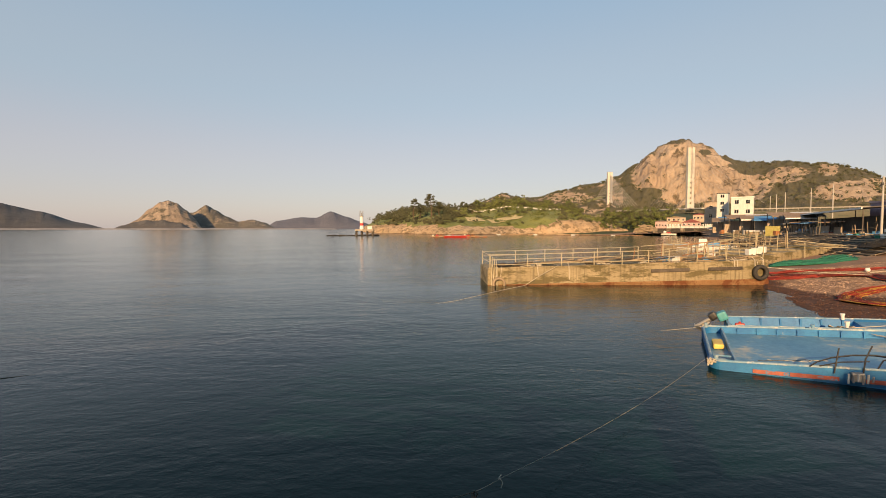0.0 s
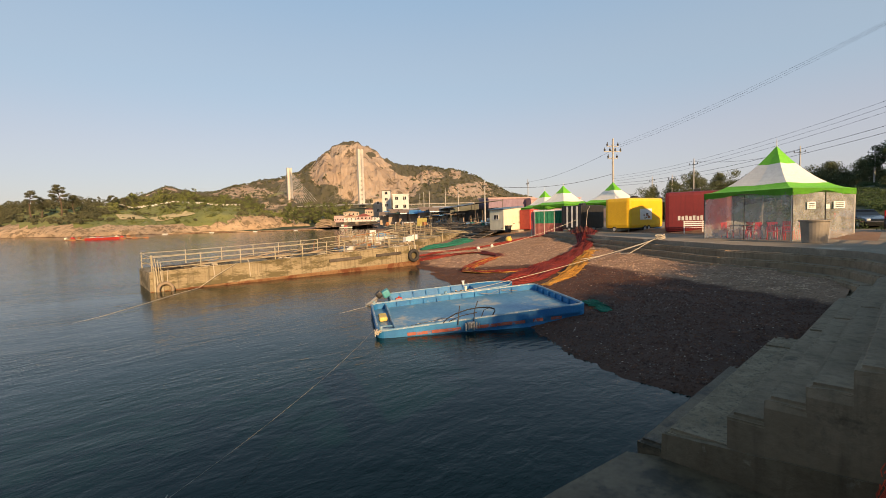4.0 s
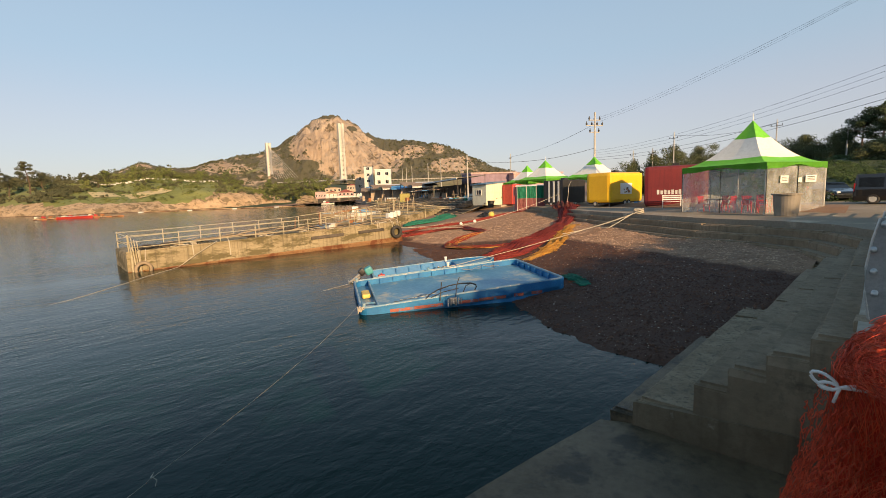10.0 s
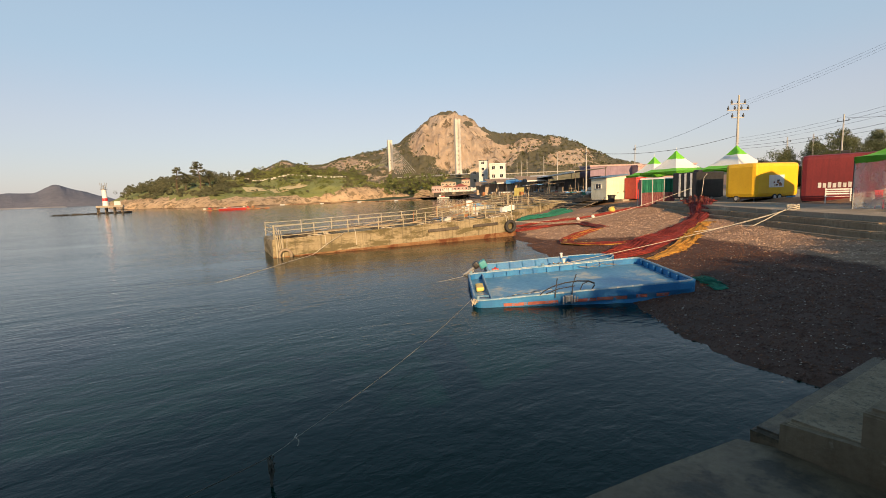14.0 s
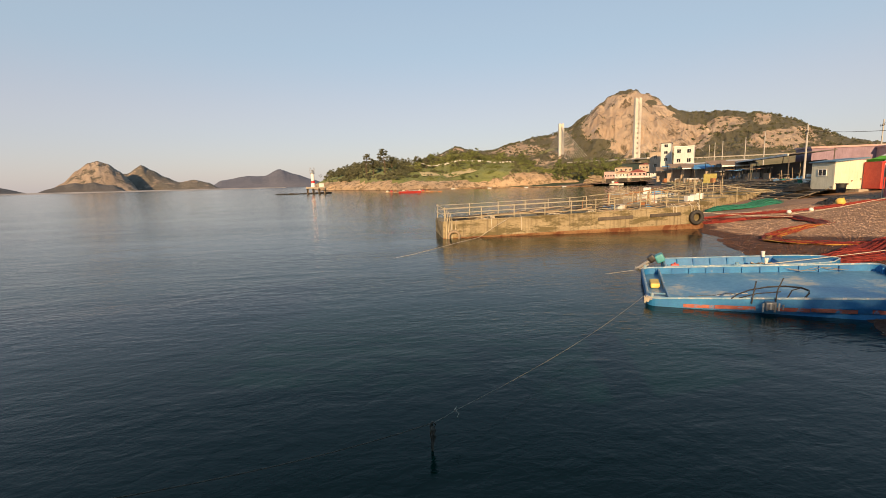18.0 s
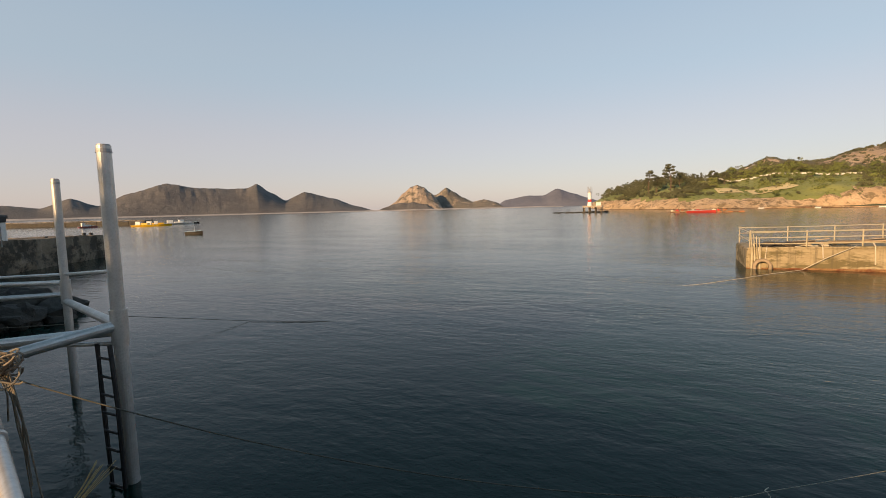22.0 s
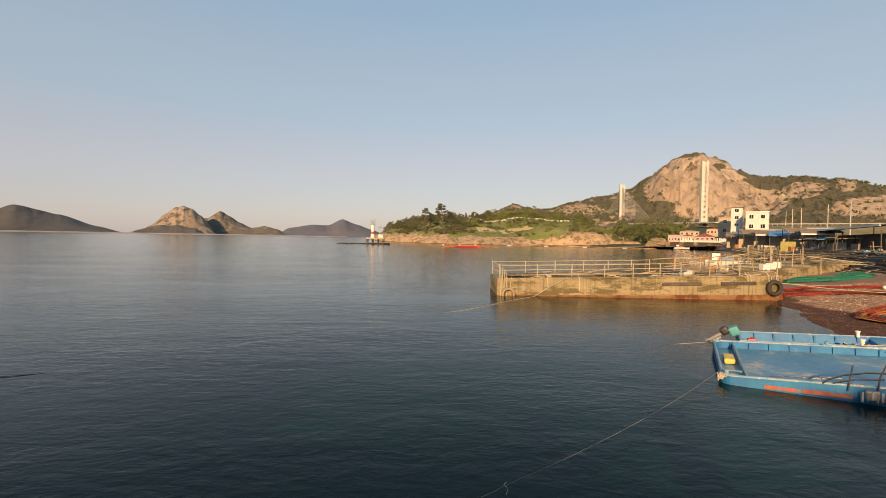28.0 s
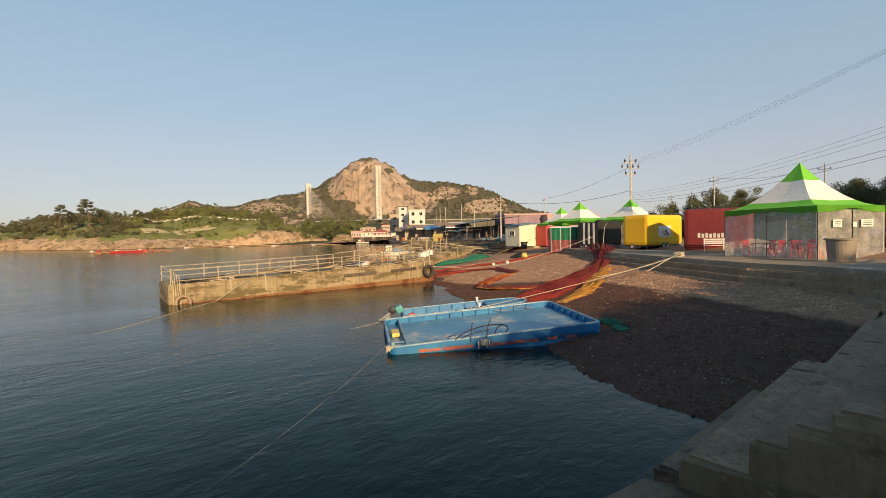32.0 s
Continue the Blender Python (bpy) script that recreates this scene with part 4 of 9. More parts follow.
rope(sag((-5.4, 2.55, 2.35), (0.96, 6.19, 0.42), 0.30, 24), 0.0065, M_DROPE, "wet mooring rope slung low from the quay to a hanging weight")
rope(sag((0.96, 6.19, 0.42), (1.35, 6.5, 0.40), 0.01, 4) + sag((1.35, 6.5, 0.40), (8.35, 12.2, 0.34), 0.16, 16)[1:], 0.0045, M_WROPE, "pale mooring rope from a weight to the blue boat")
bm = bmesh.new()
tube(bm, [(0.96, 6.19, 0.44), (0.955, 6.18, 0.34), (0.965, 6.20, 0.2), (0.95, 6.19, 0.05), (0.96, 6.2, -0.4)], 0, 8, radii=[0.02, 0.034, 0.028, 0.02, 0.012])
for k in range(7):
    tube(bm, [(0.96, 6.19, 0.44 - 0.03 * k), (0.96 + 0.05 * math.cos(k * 2.1), 6.19 + 0.05 * math.sin(k * 2.1), 0.40 - 0.03 * k), (0.96 + 0.03 * math.cos(k * 2.1 + 1), 6.19 + 0.03 * math.sin(k * 2.1 + 1), 0.32 - 0.035 * k)], 0.008, 5)
tagged(part("rope_weight", bm, M_DROPE), "dark weed-covered weight hanging from a mooring rope", "weight")
bm = bmesh.new()
tube(bm, [(1.36, 6.5, 0.41), (1.33, 6.45, 0.44), (1.38, 6.5, 0.46)], 0.006, 5)
tube(bm, [(1.36, 6.5, 0.41), (1.40, 6.48, 0.36), (1.37, 6.46, 0.30)], 0.006, 5)
tagged(part("rope_knot", bm, M_ROPE), "small pale knot with loose ends on the mooring rope", "knot")
rope([(10.2, 30.15, 1.35), (8.9, 30.1, 0.66), (7.9, 30.0, 0.04), (6.14, 28.3, 0.01), (4.52, 26.34, 0.008), (2.72, 24.3, 0.0), (1.02, 22.95, -0.02)], 0.016, M_ROPE, "pale mooring rope from the barge into the water")
rope(sag((-9.0, 3.6, 2.2), (-16, 11, 0.35), 0.1)[:10] + [Vector((-12.6, 12.1, 0.02)), Vector((-10.4, 12.7, 0.012)), Vector((-8.6, 13.6, -0.03))], 0.009, M_DROPE, "thin rope running from the quay into the water")
rope([(11.6, 16.8, 0.15), (10.9, 16.8, 0.05), (9.8, 16.7, 0.0), (8.9, 16.6, -0.02)], 0.007, M_ROPE, "thin rope trailing from the small boat")
for a, b, d, r in (((28.3, 11.4, 2.28), (14.2, 13.9, 0.62), 0.12, 0.013), ((28.3, 11.5, 2.28), (24.5, 14.4, 1.15), 0.15, 0.018), ((37.6, 22.4, 3.4), (30.0, 27.6, 0.95), 0.25, 0.018), ((38.0, 21.6, 4.2), (36.6, 21.0, 2.3), 0.05, 0.02), ((40.2, 22.6, 4.6), (38.0, 21.6, 4.2), 0.03, 0.02), ((23.6, 30.0, 1.3), (29.5, 27.0, 0.85), 0.1, 0.015), ((23.6, 30.2, 1.2), (31.5, 31.5, 0.85), 0.1, 0.015)):
    rope(sag(a, b, d, 16), r, M_ROPE, "pale rope stretched over the beach to the boats")
bm = bmesh.new()
for k in range(5):
    tube(bm, [Vector((28.35 + 0.32 * math.cos(a + k) * (1 - 0.1 * k), 11.4 + 0.28 * math.sin(a + k), 2.24 + 0.05 * k + 0.05 * math.sin(3 * a))) for a in [i * 0.6 for i in range(12)]], 0.03)
tube(bm, [(28.2, 11.5, 2.3), (27.7, 11.9, 1.98), (27.3, 12.2, 1.7), (26.9, 12.6, 1.4), (27.0, 13.2, 1.36)], 0.025)
tagged(part("rope_coil", bm, M_ROPE), "pale rope coiled on the edge of the steps", "rope")


# ---- handrails ----
def rail_run(line, label, spacing=2.0, first=0.12, stub=False, slim=1.0, wide=1.0, stands=()):
    """A handrail of four tubes on bowed plate posts; line: plan points, the sea on its left."""
    rail = thing("handrail", label, "handrail")
    tubes = ((1.08, 0.041, 0.0), (0.80, 0.030, 0.085), (0.56, 0.030, 0.07), (0.32, 0.030, 0.05))
    pts = [Vector(p) for p in line]
    total = sum((b - a).length for a, b in zip(pts, pts[1:]))

    def place(s):
        for a, b in zip(pts, pts[1:]):
            d = (b - a).length
            if s <= d + 1e-6:
                w = (b - a) / d
                return a + w * s, w
            s -= d
        return b, w

    for h, r, out in tubes:
        bm = bmesh.new()
        path = []
        for a in offset(line, out):
            path.append((a[0], a[1], WALK_Z + h))
        tube(bm, path, r, 20, radii=[r * (wide if h > 1 and q[0] > 0.4 else slim) for q in path])
        part("rail_tube", bm, M_GALV, rail, smooth=True)
    n = int((total - first - 0.8) / spacing)
    for i in range(len(stands) or n + 1):
        s = stands[i] if stands else (total - first - spacing * i - (0.37 if i else 0)) if stub else first + spacing * i
        p, w = place(s)
        nn = Vector((-w.y, w.x))
        post = None
        for side in (-0.045, 0.045):
            q = p + w * side
            bm = bmesh.new()
            prof = [(-0.10, 0.0), (-0.06, 0.3), (-0.055, 0.6), (-0.06, 0.9), (-0.045, 1.14), (0.05, 1.14), (0.10, 0.9), (0.135, 0.6), (0.13, 0.3), (0.08, 0.0)]
            if side > 0:
                continue
            lo = [bm.verts.new((q.x + nn.x * o, q.y + nn.y * o, WALK_Z + h)) for o, h in prof]
            hi = [bm.verts.new((q.x + nn.x * o + w.x * 0.02, q.y + nn.y * o + w.y * 0.02, WALK_Z + h)) for o, h in prof]
            m = len(prof)
            for a in range(m):
                bm.faces.new((lo[a], lo[(a + 1) % m], hi[(a + 1) % m], hi[a]))
            bm.faces.new(lo[::-1])
            bm.faces.new(hi)
            bmesh.ops.recalc_face_normals(bm, faces=bm.faces)
            post = part("post", bm, M_GREY if slim == 1.0 else M_GALV, rail)
            for edge in (prof[:5], prof[5:]) if slim == 1.0 else ():
                bm = bmesh.new()
                tube(bm, [(q.x + nn.x * o + w.x * 0.01, q.y + nn.y * o + w.y * 0.01, WALK_Z + hh) for o, hh in edge], 0.016, 6)
                part("edge_strip", bm, M_GALV, post)
        for h, r, out in tubes:
            c = p + nn * out
            bm = bmesh.new()
            o, e = Vector((c.x, c.y, WALK_Z + h)), w.to_3d() * 0.016
            rod(bm, o - e, o + e, r * slim + 0.009, n=20)
            part("collar", bm, M_GALV, post)
    return rail


rail_run([(7.0, 0.25), (10.9, 0.22), (16.0, 0.08), (22.5, -0.08), (28.5, -0.22)], "galvanised tube handrail with bowed plate posts on the quay edge", stands=(0.14, 1.7, 3.9, 6.5, 9.1, 12.3, 15.4, 18.2, 21.0))
bm = bmesh.new()
box(bm, 0.36, 0.42, 0.14, 7.13, 0.24, WALK_Z - 0.13, bevel=0.025)
tagged(part("post_plinth", bm, M_STEP), "worn concrete plinth under the end post of the handrail", "plinth", kind="structure")
rail_run([(-36.5, 12.75), (-20, 7.18), (-8, 3.13), (-1.0, 0.77), (0.0, 0.43), (0.45, 0.27), (0.85, 0.12), (1.15, 0.028), (2.3, -0.085)], "long galvanised tube handrail along the sea wall", spacing=1.97, first=0.3, stub=True, slim=0.78, wide=0.95)
bm = bmesh.new()
rod(bm, (7.97, 0.18, WALK_Z), (7.93, 0.20, WALK_Z + 0.85), 0.032, n=10)
tagged(part("rusted_post", bm, M_RUSTPIPE), "rusted steel post leaning at the handrail", "post")


# ---- orange net heaped over the rail's end ----
def net_heap():
    rng = random.Random(21)
    heap = thing("fishing_net", "bright orange fishing net heaped over the end of a handrail", "net")

    def skin(a, h, puff=0.0):
        """A point of the heap: a runs over its outline from the land side (-1) to the sea side (1), h along the rail."""
        f = 0.10 + 0.90 * math.sin(max(0.0, min(1.0, h)) * math.pi) ** 0.85
        lump = 1 + 0.16 * noise.noise(Vector((a * 3.1, h * 4.0, 1.0))) + 0.08 * noise.noise(Vector((a * 9, h * 9, 4.0)))
        th = max(-0.5, min(0.5, a)) * math.pi
        r = (0.25 if a > 0 else 0.135) * lump * f + puff
        y = r * math.sin(th)
        z = WALK_Z + 1.03 + (0.105 * f * lump + puff) * math.cos(th)
        if abs(a) > 0.5:
            k = (abs(a) - 0.5) / 0.5
            y += (0.17 + 0.2 * k * k if a > 0 else -0.13) * k * (0.3 + 0.7 * f) + 0.05 * k * noise.noise(Vector((a * 4, h * 5, 8.0)))
            z -= (1.02 if a > 0 else 0.96) * k
            # the sea side is gathered in towards the lower tube, the hood hangs over it
            if a > 0:
                y -= 0.04 * math.sin(min(1.0, k * 2.2) * math.pi) * (1 - h)
        back = 0.30 * min(1.0, (a - 0.45) * 5) * (1 - h) if a > 0.45 else 0.0
        return Vector((1.63 + back + 0.40 * (1 - math.cos(h * math.pi)) + 0.03 * math.sin(a * 4) - puff * (1 - 2 * h), y - 0.015, z))

    bm = bmesh.new()
    na, nh = 44, 22
    g = [[bm.verts.new(skin(-1 + 2 * i / na, j / nh, -0.03)) for j in range(nh + 1)] for i in range(na + 1)]
    for i in range(na):
        for j in range(nh):
            bm.faces.new((g[i][j], g[i + 1][j], g[i + 1][j + 1], g[i][j + 1]))
    for j in (0, nh):
        bm.faces.new([g[i][j] for i in range(na + 1)])
    bmesh.ops.triangulate(bm, faces=[f for f in bm.faces if len(f.verts) > 4])
    bmesh.ops.recalc_face_normals(bm, faces=bm.faces)
    part("net_mass", bm, M_NET_BODY, heap, "packed folds of orange net", smooth=True)
    verts, faces = [], []

    def strand(pts, r):
        base = len(verts)
        for i, p in enumerate(pts):
            d = (pts[min(i + 1, len(pts) - 1)] - pts[max(i - 1, 0)])
            if d.length < 1e-6:
                d = Vector((0, 0, 1))
            q = d.normalized().to_track_quat("Z", "Y")
            for k in range(3):
                verts.append(tuple(p + q @ Vector((math.cos(k * 2.094) * r, math.sin(k * 2.094) * r, 0))))
        for i in range(len(pts) - 1):
            for k in range(3):
                a, b = base + i * 3 + k, base + i * 3 + (k + 1) % 3
                faces.append((a, b, b + 3, a + 3))

    # knotted diamonds: neighbouring strands swing together and apart; several layers, each warped its own way
    for layer in range(7):
        lift = 0.002 + 0.005 * layer
        for s in range(58):
            h0 = (s + 0.5) / 58
            if layer > 2 and rng.random() < 0.35:
                continue
            a0, a1 = (-1.0, 1.0) if layer < 2 else sorted((rng.uniform(-1, 1), rng.uniform(-1, 1)))
            count = max(8, int((a1 - a0) * 100))
            pts = []
            for k in range(count + 1):
                a = a0 + (a1 - a0) * k / count
                wob = Vector((a * 2.2, h0 * 3.0, layer * 7.0))
                h = h0 + 0.12 * noise.noise(wob) + 0.05 * noise.noise(wob * 3.1) + 0.012 * math.sin(k * 1.25 + s * 3.14) * (1 + 0.8 * noise.noise(wob * 6)) + 0.010 * noise.noise(Vector((k * 0.45, s * 1.7, layer)))
                aa = a + 0.05 * noise.noise(wob * 2.0 + Vector((3, 3, 3)))
                puff = lift + 0.014 * noise.noise(Vector((aa * 4, h * 7, layer * 3.0))) + 0.004 * noise.noise(Vector((k * 0.9, s, layer)))
                pts.append(skin(max(-1, min(1, aa)), max(0.01, min(0.97, h)), puff))
            strand(pts, rng.uniform(0.0009, 0.0013))
    # slack loops standing off the hood
    for s in range(460):
        a, h = rng.uniform(-0.75, 0.75), 0.05 + 0.85 * rng.random() ** 1.2
        da, dh = rng.gauss(0, 0.022), rng.gauss(0, 0.022)
        pts = []
        w = rng.uniform(0, 6)
        top = 0.012 + abs(rng.gauss(0, 0.008))
        for k in range(26):
            pts.append(skin(max(-1, min(1, a)), max(0.02, min(0.96, h)), top * math.sin(math.pi * (k + 1) / 27) + 0.012))
            a += 0.5 * da + 0.014 * math.sin(w + k * 0.75)
            h += 0.5 * dh + 0.013 * math.cos(w + k * 0.85)
        strand(pts, rng.uniform(0.0008, 0.0012))
    me = bpy.data.meshes.new("net_twine")
    me.from_pydata(verts, [], faces)
    me.materials.append(M_ORANGE_NET)
    tw = new("net_twine", me)
    tw.parent = heap
    tagged(tw, "loose loops of orange twine", kind="stuff")
    # loose diamond meshes hanging on the sea side
    verts.clear(), faces.clear()
    for n in range(26 * 20 * 5):
            i, j = n // 20 % 26, n % 20
            u, v, fold = i / 26 + 0.006 * (n // 520), j / 20, n // 520
            if rng.random() < 0.12:
                continue

            def hang(u, v):
                return Vector((1.75 + 0.55 * u + 0.05 * fold, 0.26 + 0.30 * v * v + 0.08 * v - 0.045 * fold + 0.05 * math.sin(u * 11 + fold * 2), WALK_Z + 0.95 - 1.15 * v + 0.05 * noise.noise(Vector((u * 6, v * 6, 2)))))
            c = hang(u, v)
            for e in (hang(u + 1 / 52, v + 1 / 40), hang(u - 1 / 52, v + 1 / 40)):
                m = (c + e) / 2 + Vector((rng.uniform(-1, 1), rng.uniform(-1, 1), rng.uniform(-1, 1))) * 0.008
                strand([c, m, e], 0.0018)
    me = bpy.data.meshes.new("hanging_meshes")
    me.from_pydata(verts, [], faces)
    me.materials.append(M_ORANGE_NET)
    hm = new("hanging_meshes", me)
    hm.parent = heap
    tagged(hm, "loose diamond meshes hanging down", kind="stuff")
    bm = bmesh.new()
    c = Vector((1.86, 0.245, WALK_Z + 1.0))
    tube(bm, [c + Vector((0.0, 0.035 + 0.03 * math.cos(t), 0.012 + 0.018 * math.sin(t) + 0.012 * math.cos(t))) for t in [i * 0.55 for i in range(12)]], 0.0045)
    tube(bm, [c + Vector((0.0, 0.025 + 0.022 * math.cos(t), -0.002 + 0.010 * math.sin(t))) for t in [i * 0.6 for i in range(11)]], 0.0045)
    for e in ((0, -0.03, 0.012), (0, -0.055, 0.004), (0, 0.012, -0.045)):
        tube(bm, [c, c + Vector(e) * 0.5 + Vector((-0.01, 0, 0.004)), c + Vector(e)], 0.0045)
    part("cord_knot", bm, M_WHITE, heap, "white cord knot")
    bm = bmesh.new()
    for k in range(5):
        c = Vector((1.72, 0.06, WALK_Z + 0.93))
        tube(bm, [c + Vector((rng.uniform(-0.03, 0.02), rng.uniform(-0.03, 0.03), rng.uniform(-0.06, 0.03))) for i in range(6)], 0.002)
    part("green_twine", bm, M_GREENNET, heap, "scrap of green twine")


net_heap()

# ---- steel mooring frame in the water ----
M_DRYG = material("dry_grass", (0.45, 0.33, 0.16), (0.55, 0.42, 0.22), 5, 0.9, 0.0)
frame_t = thing("mooring_stand", "galvanised steel mooring frame with two tall posts and a ladder", "frame")
P1, P2 = Vector((-6.62, 4.33, 0)), Vector((-10.9, 5.87, 0))
for p, h, r in ((P1, 4.72, 0.088), (P2, 4.55, 0.075)):
    bm = bmesh.new()
    rod(bm, p - Vector((0, 0, 1.5)), p + Vector((0, 0, h)), r, n=20)
    post = part("post", bm, M_GALV, frame_t)
    bm = bmesh.new()
    rod(bm, p + Vector((0, 0, h - 0.09)), p + Vector((0, 0, h + 0.02)), r + 0.008, r - 0.01, n=20)
    part("cap", bm, M_GREY, post)
    bm = bmesh.new()
    rod(bm, p + Vector((0, 0, 2.02)), p + Vector((0, 0, 2.5)), r + 0.02, n=20)
    part("sleeve", bm, M_GALV, post)
R1, R2 = Vector((-7.0, 2.8, 2.1)), Vector((-8.7, 3.38, 2.2))
for a, b, r in ((R1, P1 + Vector((0, 0, 2.28)), 0.075), (Vector((-8.1, 3.2, 2.12)), P1 + Vector((-0.05, -0.05, 2.2)), 0.07), (Vector((-12.2, 4.7, 2.2)), P2 + Vector((0, 0, 2.2)), 0.055), (Vector((-13.2, 5.0, 2.4)), P2 + Vector((0, 0, 2.45)), 0.05), (P2 + Vector((0, 0, 2.05)), P1 + Vector((0, 0, 2.27)), 0.07), (P2 + Vector((0, 0, 2.62)), P1 + Vector((0, 0, 3.03)), 0.03), (Vector((-13.6, 5.15, 2.5)), P2 + Vector((0, 0, 2.62)), 0.03), (P1 + Vector((-1.4, -0.9, 2.08)), P1 + Vector((0, 0, 2.02)), 0.03)):
    bm = bmesh.new()
    rod(bm, a, b, r, n=14)
    part("strut", bm, M_GALV, frame_t)
for p in (R1, R2):
    bm = bmesh.new()
    rod(bm, p - Vector((0, 0, 0.5)), p + Vector((0, 0, 0.55)), 0.03, n=10)
    part("stanchion", bm, M_GALV, frame_t)
bm = bmesh.new()
lx, ly = P1.x - 0.08, P1.y - 0.18
for s in (-0.14, 0.14):
    tube(bm, [(lx + s, ly, 2.05), (lx + s * 1.15, ly + 0.02, 1.2), (lx + s, ly + 0.04, -0.6)], 0.03)
ladder = part("ladder", bm, M_BLACK, frame_t, "black rubber-coated ladder")
for k in range(9):
    bm = bmesh.new()
    rod(bm, (lx - 0.14, ly, 1.85 - 0.26 * k), (lx + 0.14, ly, 1.85 - 0.26 * k), 0.018)
    part("rung", bm, M_BLACK, ladder)
# rope bundle at the foot of the struts
bm = bmesh.new()
rng = random.Random(8)
for k in range(16):
    c = Vector((-5.42, 2.54, 2.43)) + Vector((rng.uniform(-0.15, 0.15), rng.uniform(-0.08, 0.1), rng.uniform(-0.1, 0.12)))
    tube(bm, [c + Vector((0.12 * math.cos(t + k), 0.07 * math.sin(t * 1.3 + k), 0.10 * math.sin(t + 2 * k))) for t in [i * 0.5 for i in range(14)]], 0.010)
for k in range(7):
    c = Vector((-5.48 + 0.035 * k, 2.56, 2.40))
    bend = rng.uniform(-0.05, 0.05)
    tube(bm, [c] + [c + Vector((0.02 * math.sin(k + 2.1 * i) + bend * i, 0.05 + 0.015 * i, -0.28 * i - 0.03 * k)) for i in range(1, 3 + k % 4)], 0.008)
tagged(part("knotted_rope", bm, M_SHADEROPE), "tangled pale rope knotted to the frame", "rope")
bm = bmesh.new()
tube(bm, [(-2.0, 0.35, 2.215), (-2.25, 0.2, 2.22), (-2.35, -0.05, 2.22), (-2.7, 0.0, 2.22)], 0.02)
tagged(part("rope_end", bm, M_ROPE), "frayed rope end lying on the walkway", "rope")
bm = bmesh.new()
for k in range(9):
    a, w = rng.uniform(-0.5, 0.5), rng.uniform(0.5, 1.0)
    tube(bm, [(-3.87, 1.95, 1.3), (-3.86 + a * 0.04, 2.15, 1.55), (-3.81 + a * 0.16, 2.32 + 0.04 * w, 1.66 + 0.12 * w), (-3.76 + a * 0.32, 2.4 + 0.08 * w, 1.74 + 0.2 * w)], 0.003)
tagged(part("dry_grass", bm, M_DRYG), "tuft of dry grass growing from the sea wall", "grass", kind="stuff")

# ---- rock apron, pier and huts to the west ----
def boulder(bm, c, r, seed, flat=0.7):
    """A broken rock: a rough ball with flat faces struck off it."""
    rr = random.Random(int(seed * 97) + 5)
    cuts = []
    for k in range(11):
        n = Vector((rr.gauss(0, 1), rr.gauss(0, 1), rr.gauss(0, 0.8))).normalized()
        cuts.append((n, rr.uniform(0.52, 0.86)))
    res = bmesh.ops.create_icosphere(bm, subdivisions=3, radius=r, matrix=Matrix.Translation(c))
    for v in res["verts"]:
        q = (v.co - Vector(c)) / r
        q *= 1 + 0.22 * noise.noise(q * 1.3 + Vector((seed * 3.1, seed, 0)))
        for n, lim in cuts:
            over = q.dot(n) - lim
            if over > 0:
                q -= n * over
        q *= 1 + 0.10 * noise.noise(q * 4.0 + Vector((0, seed * 2.3, 0))) + 0.06 * noise.noise(q * 9.0)
        v.co = Vector(c) + Vector((q.x, q.y, q.z * flat)) * r


rng = random.Random(3)
proto = []
for k in range(6):
    bm = bmesh.new()
    boulder(bm, (0, 0, 0), 1.0, k + 1, 0.85)
    ob = part("boulder", bm, M_ROCK)
    tagged(ob, "dark wet boulder below the sea wall", "boulder", "boulders below the sea wall")
    proto.append(ob)
    ob.matrix_world = pose(-20.5 - k * 1.1, 9.2 + 0.4 * k, 0.1, 0, 0, k * 50) @ Matrix.Scale(0.7 + 0.1 * k, 4)
for k in range(150):
    u, v = rng.random(), rng.random()
    x, y = -19.3 - 9.0 * u + rng.uniform(-0.3, 0.3), 7.9 + 2.4 * u + v * (0.7 + 2.0 * math.sin(math.pi * min(1.0, u * 1.5 + 0.1)))
    hump = math.sin(math.pi * min(1.0, v)) * min(1.0, u * 3 + 0.35)
    c = copy_thing(proto[k % 6], pose(x, y, rng.uniform(-0.15, 0.1) + 0.5 * hump, rng.uniform(-30, 30), rng.uniform(-30, 30), rng.uniform(0, 360)))
    sc = rng.choice((0.22, 0.3, 0.38, 0.48, 0.6, 0.75))
    c.scale = (sc * rng.uniform(0.9, 1.4), sc, sc * 0.85)

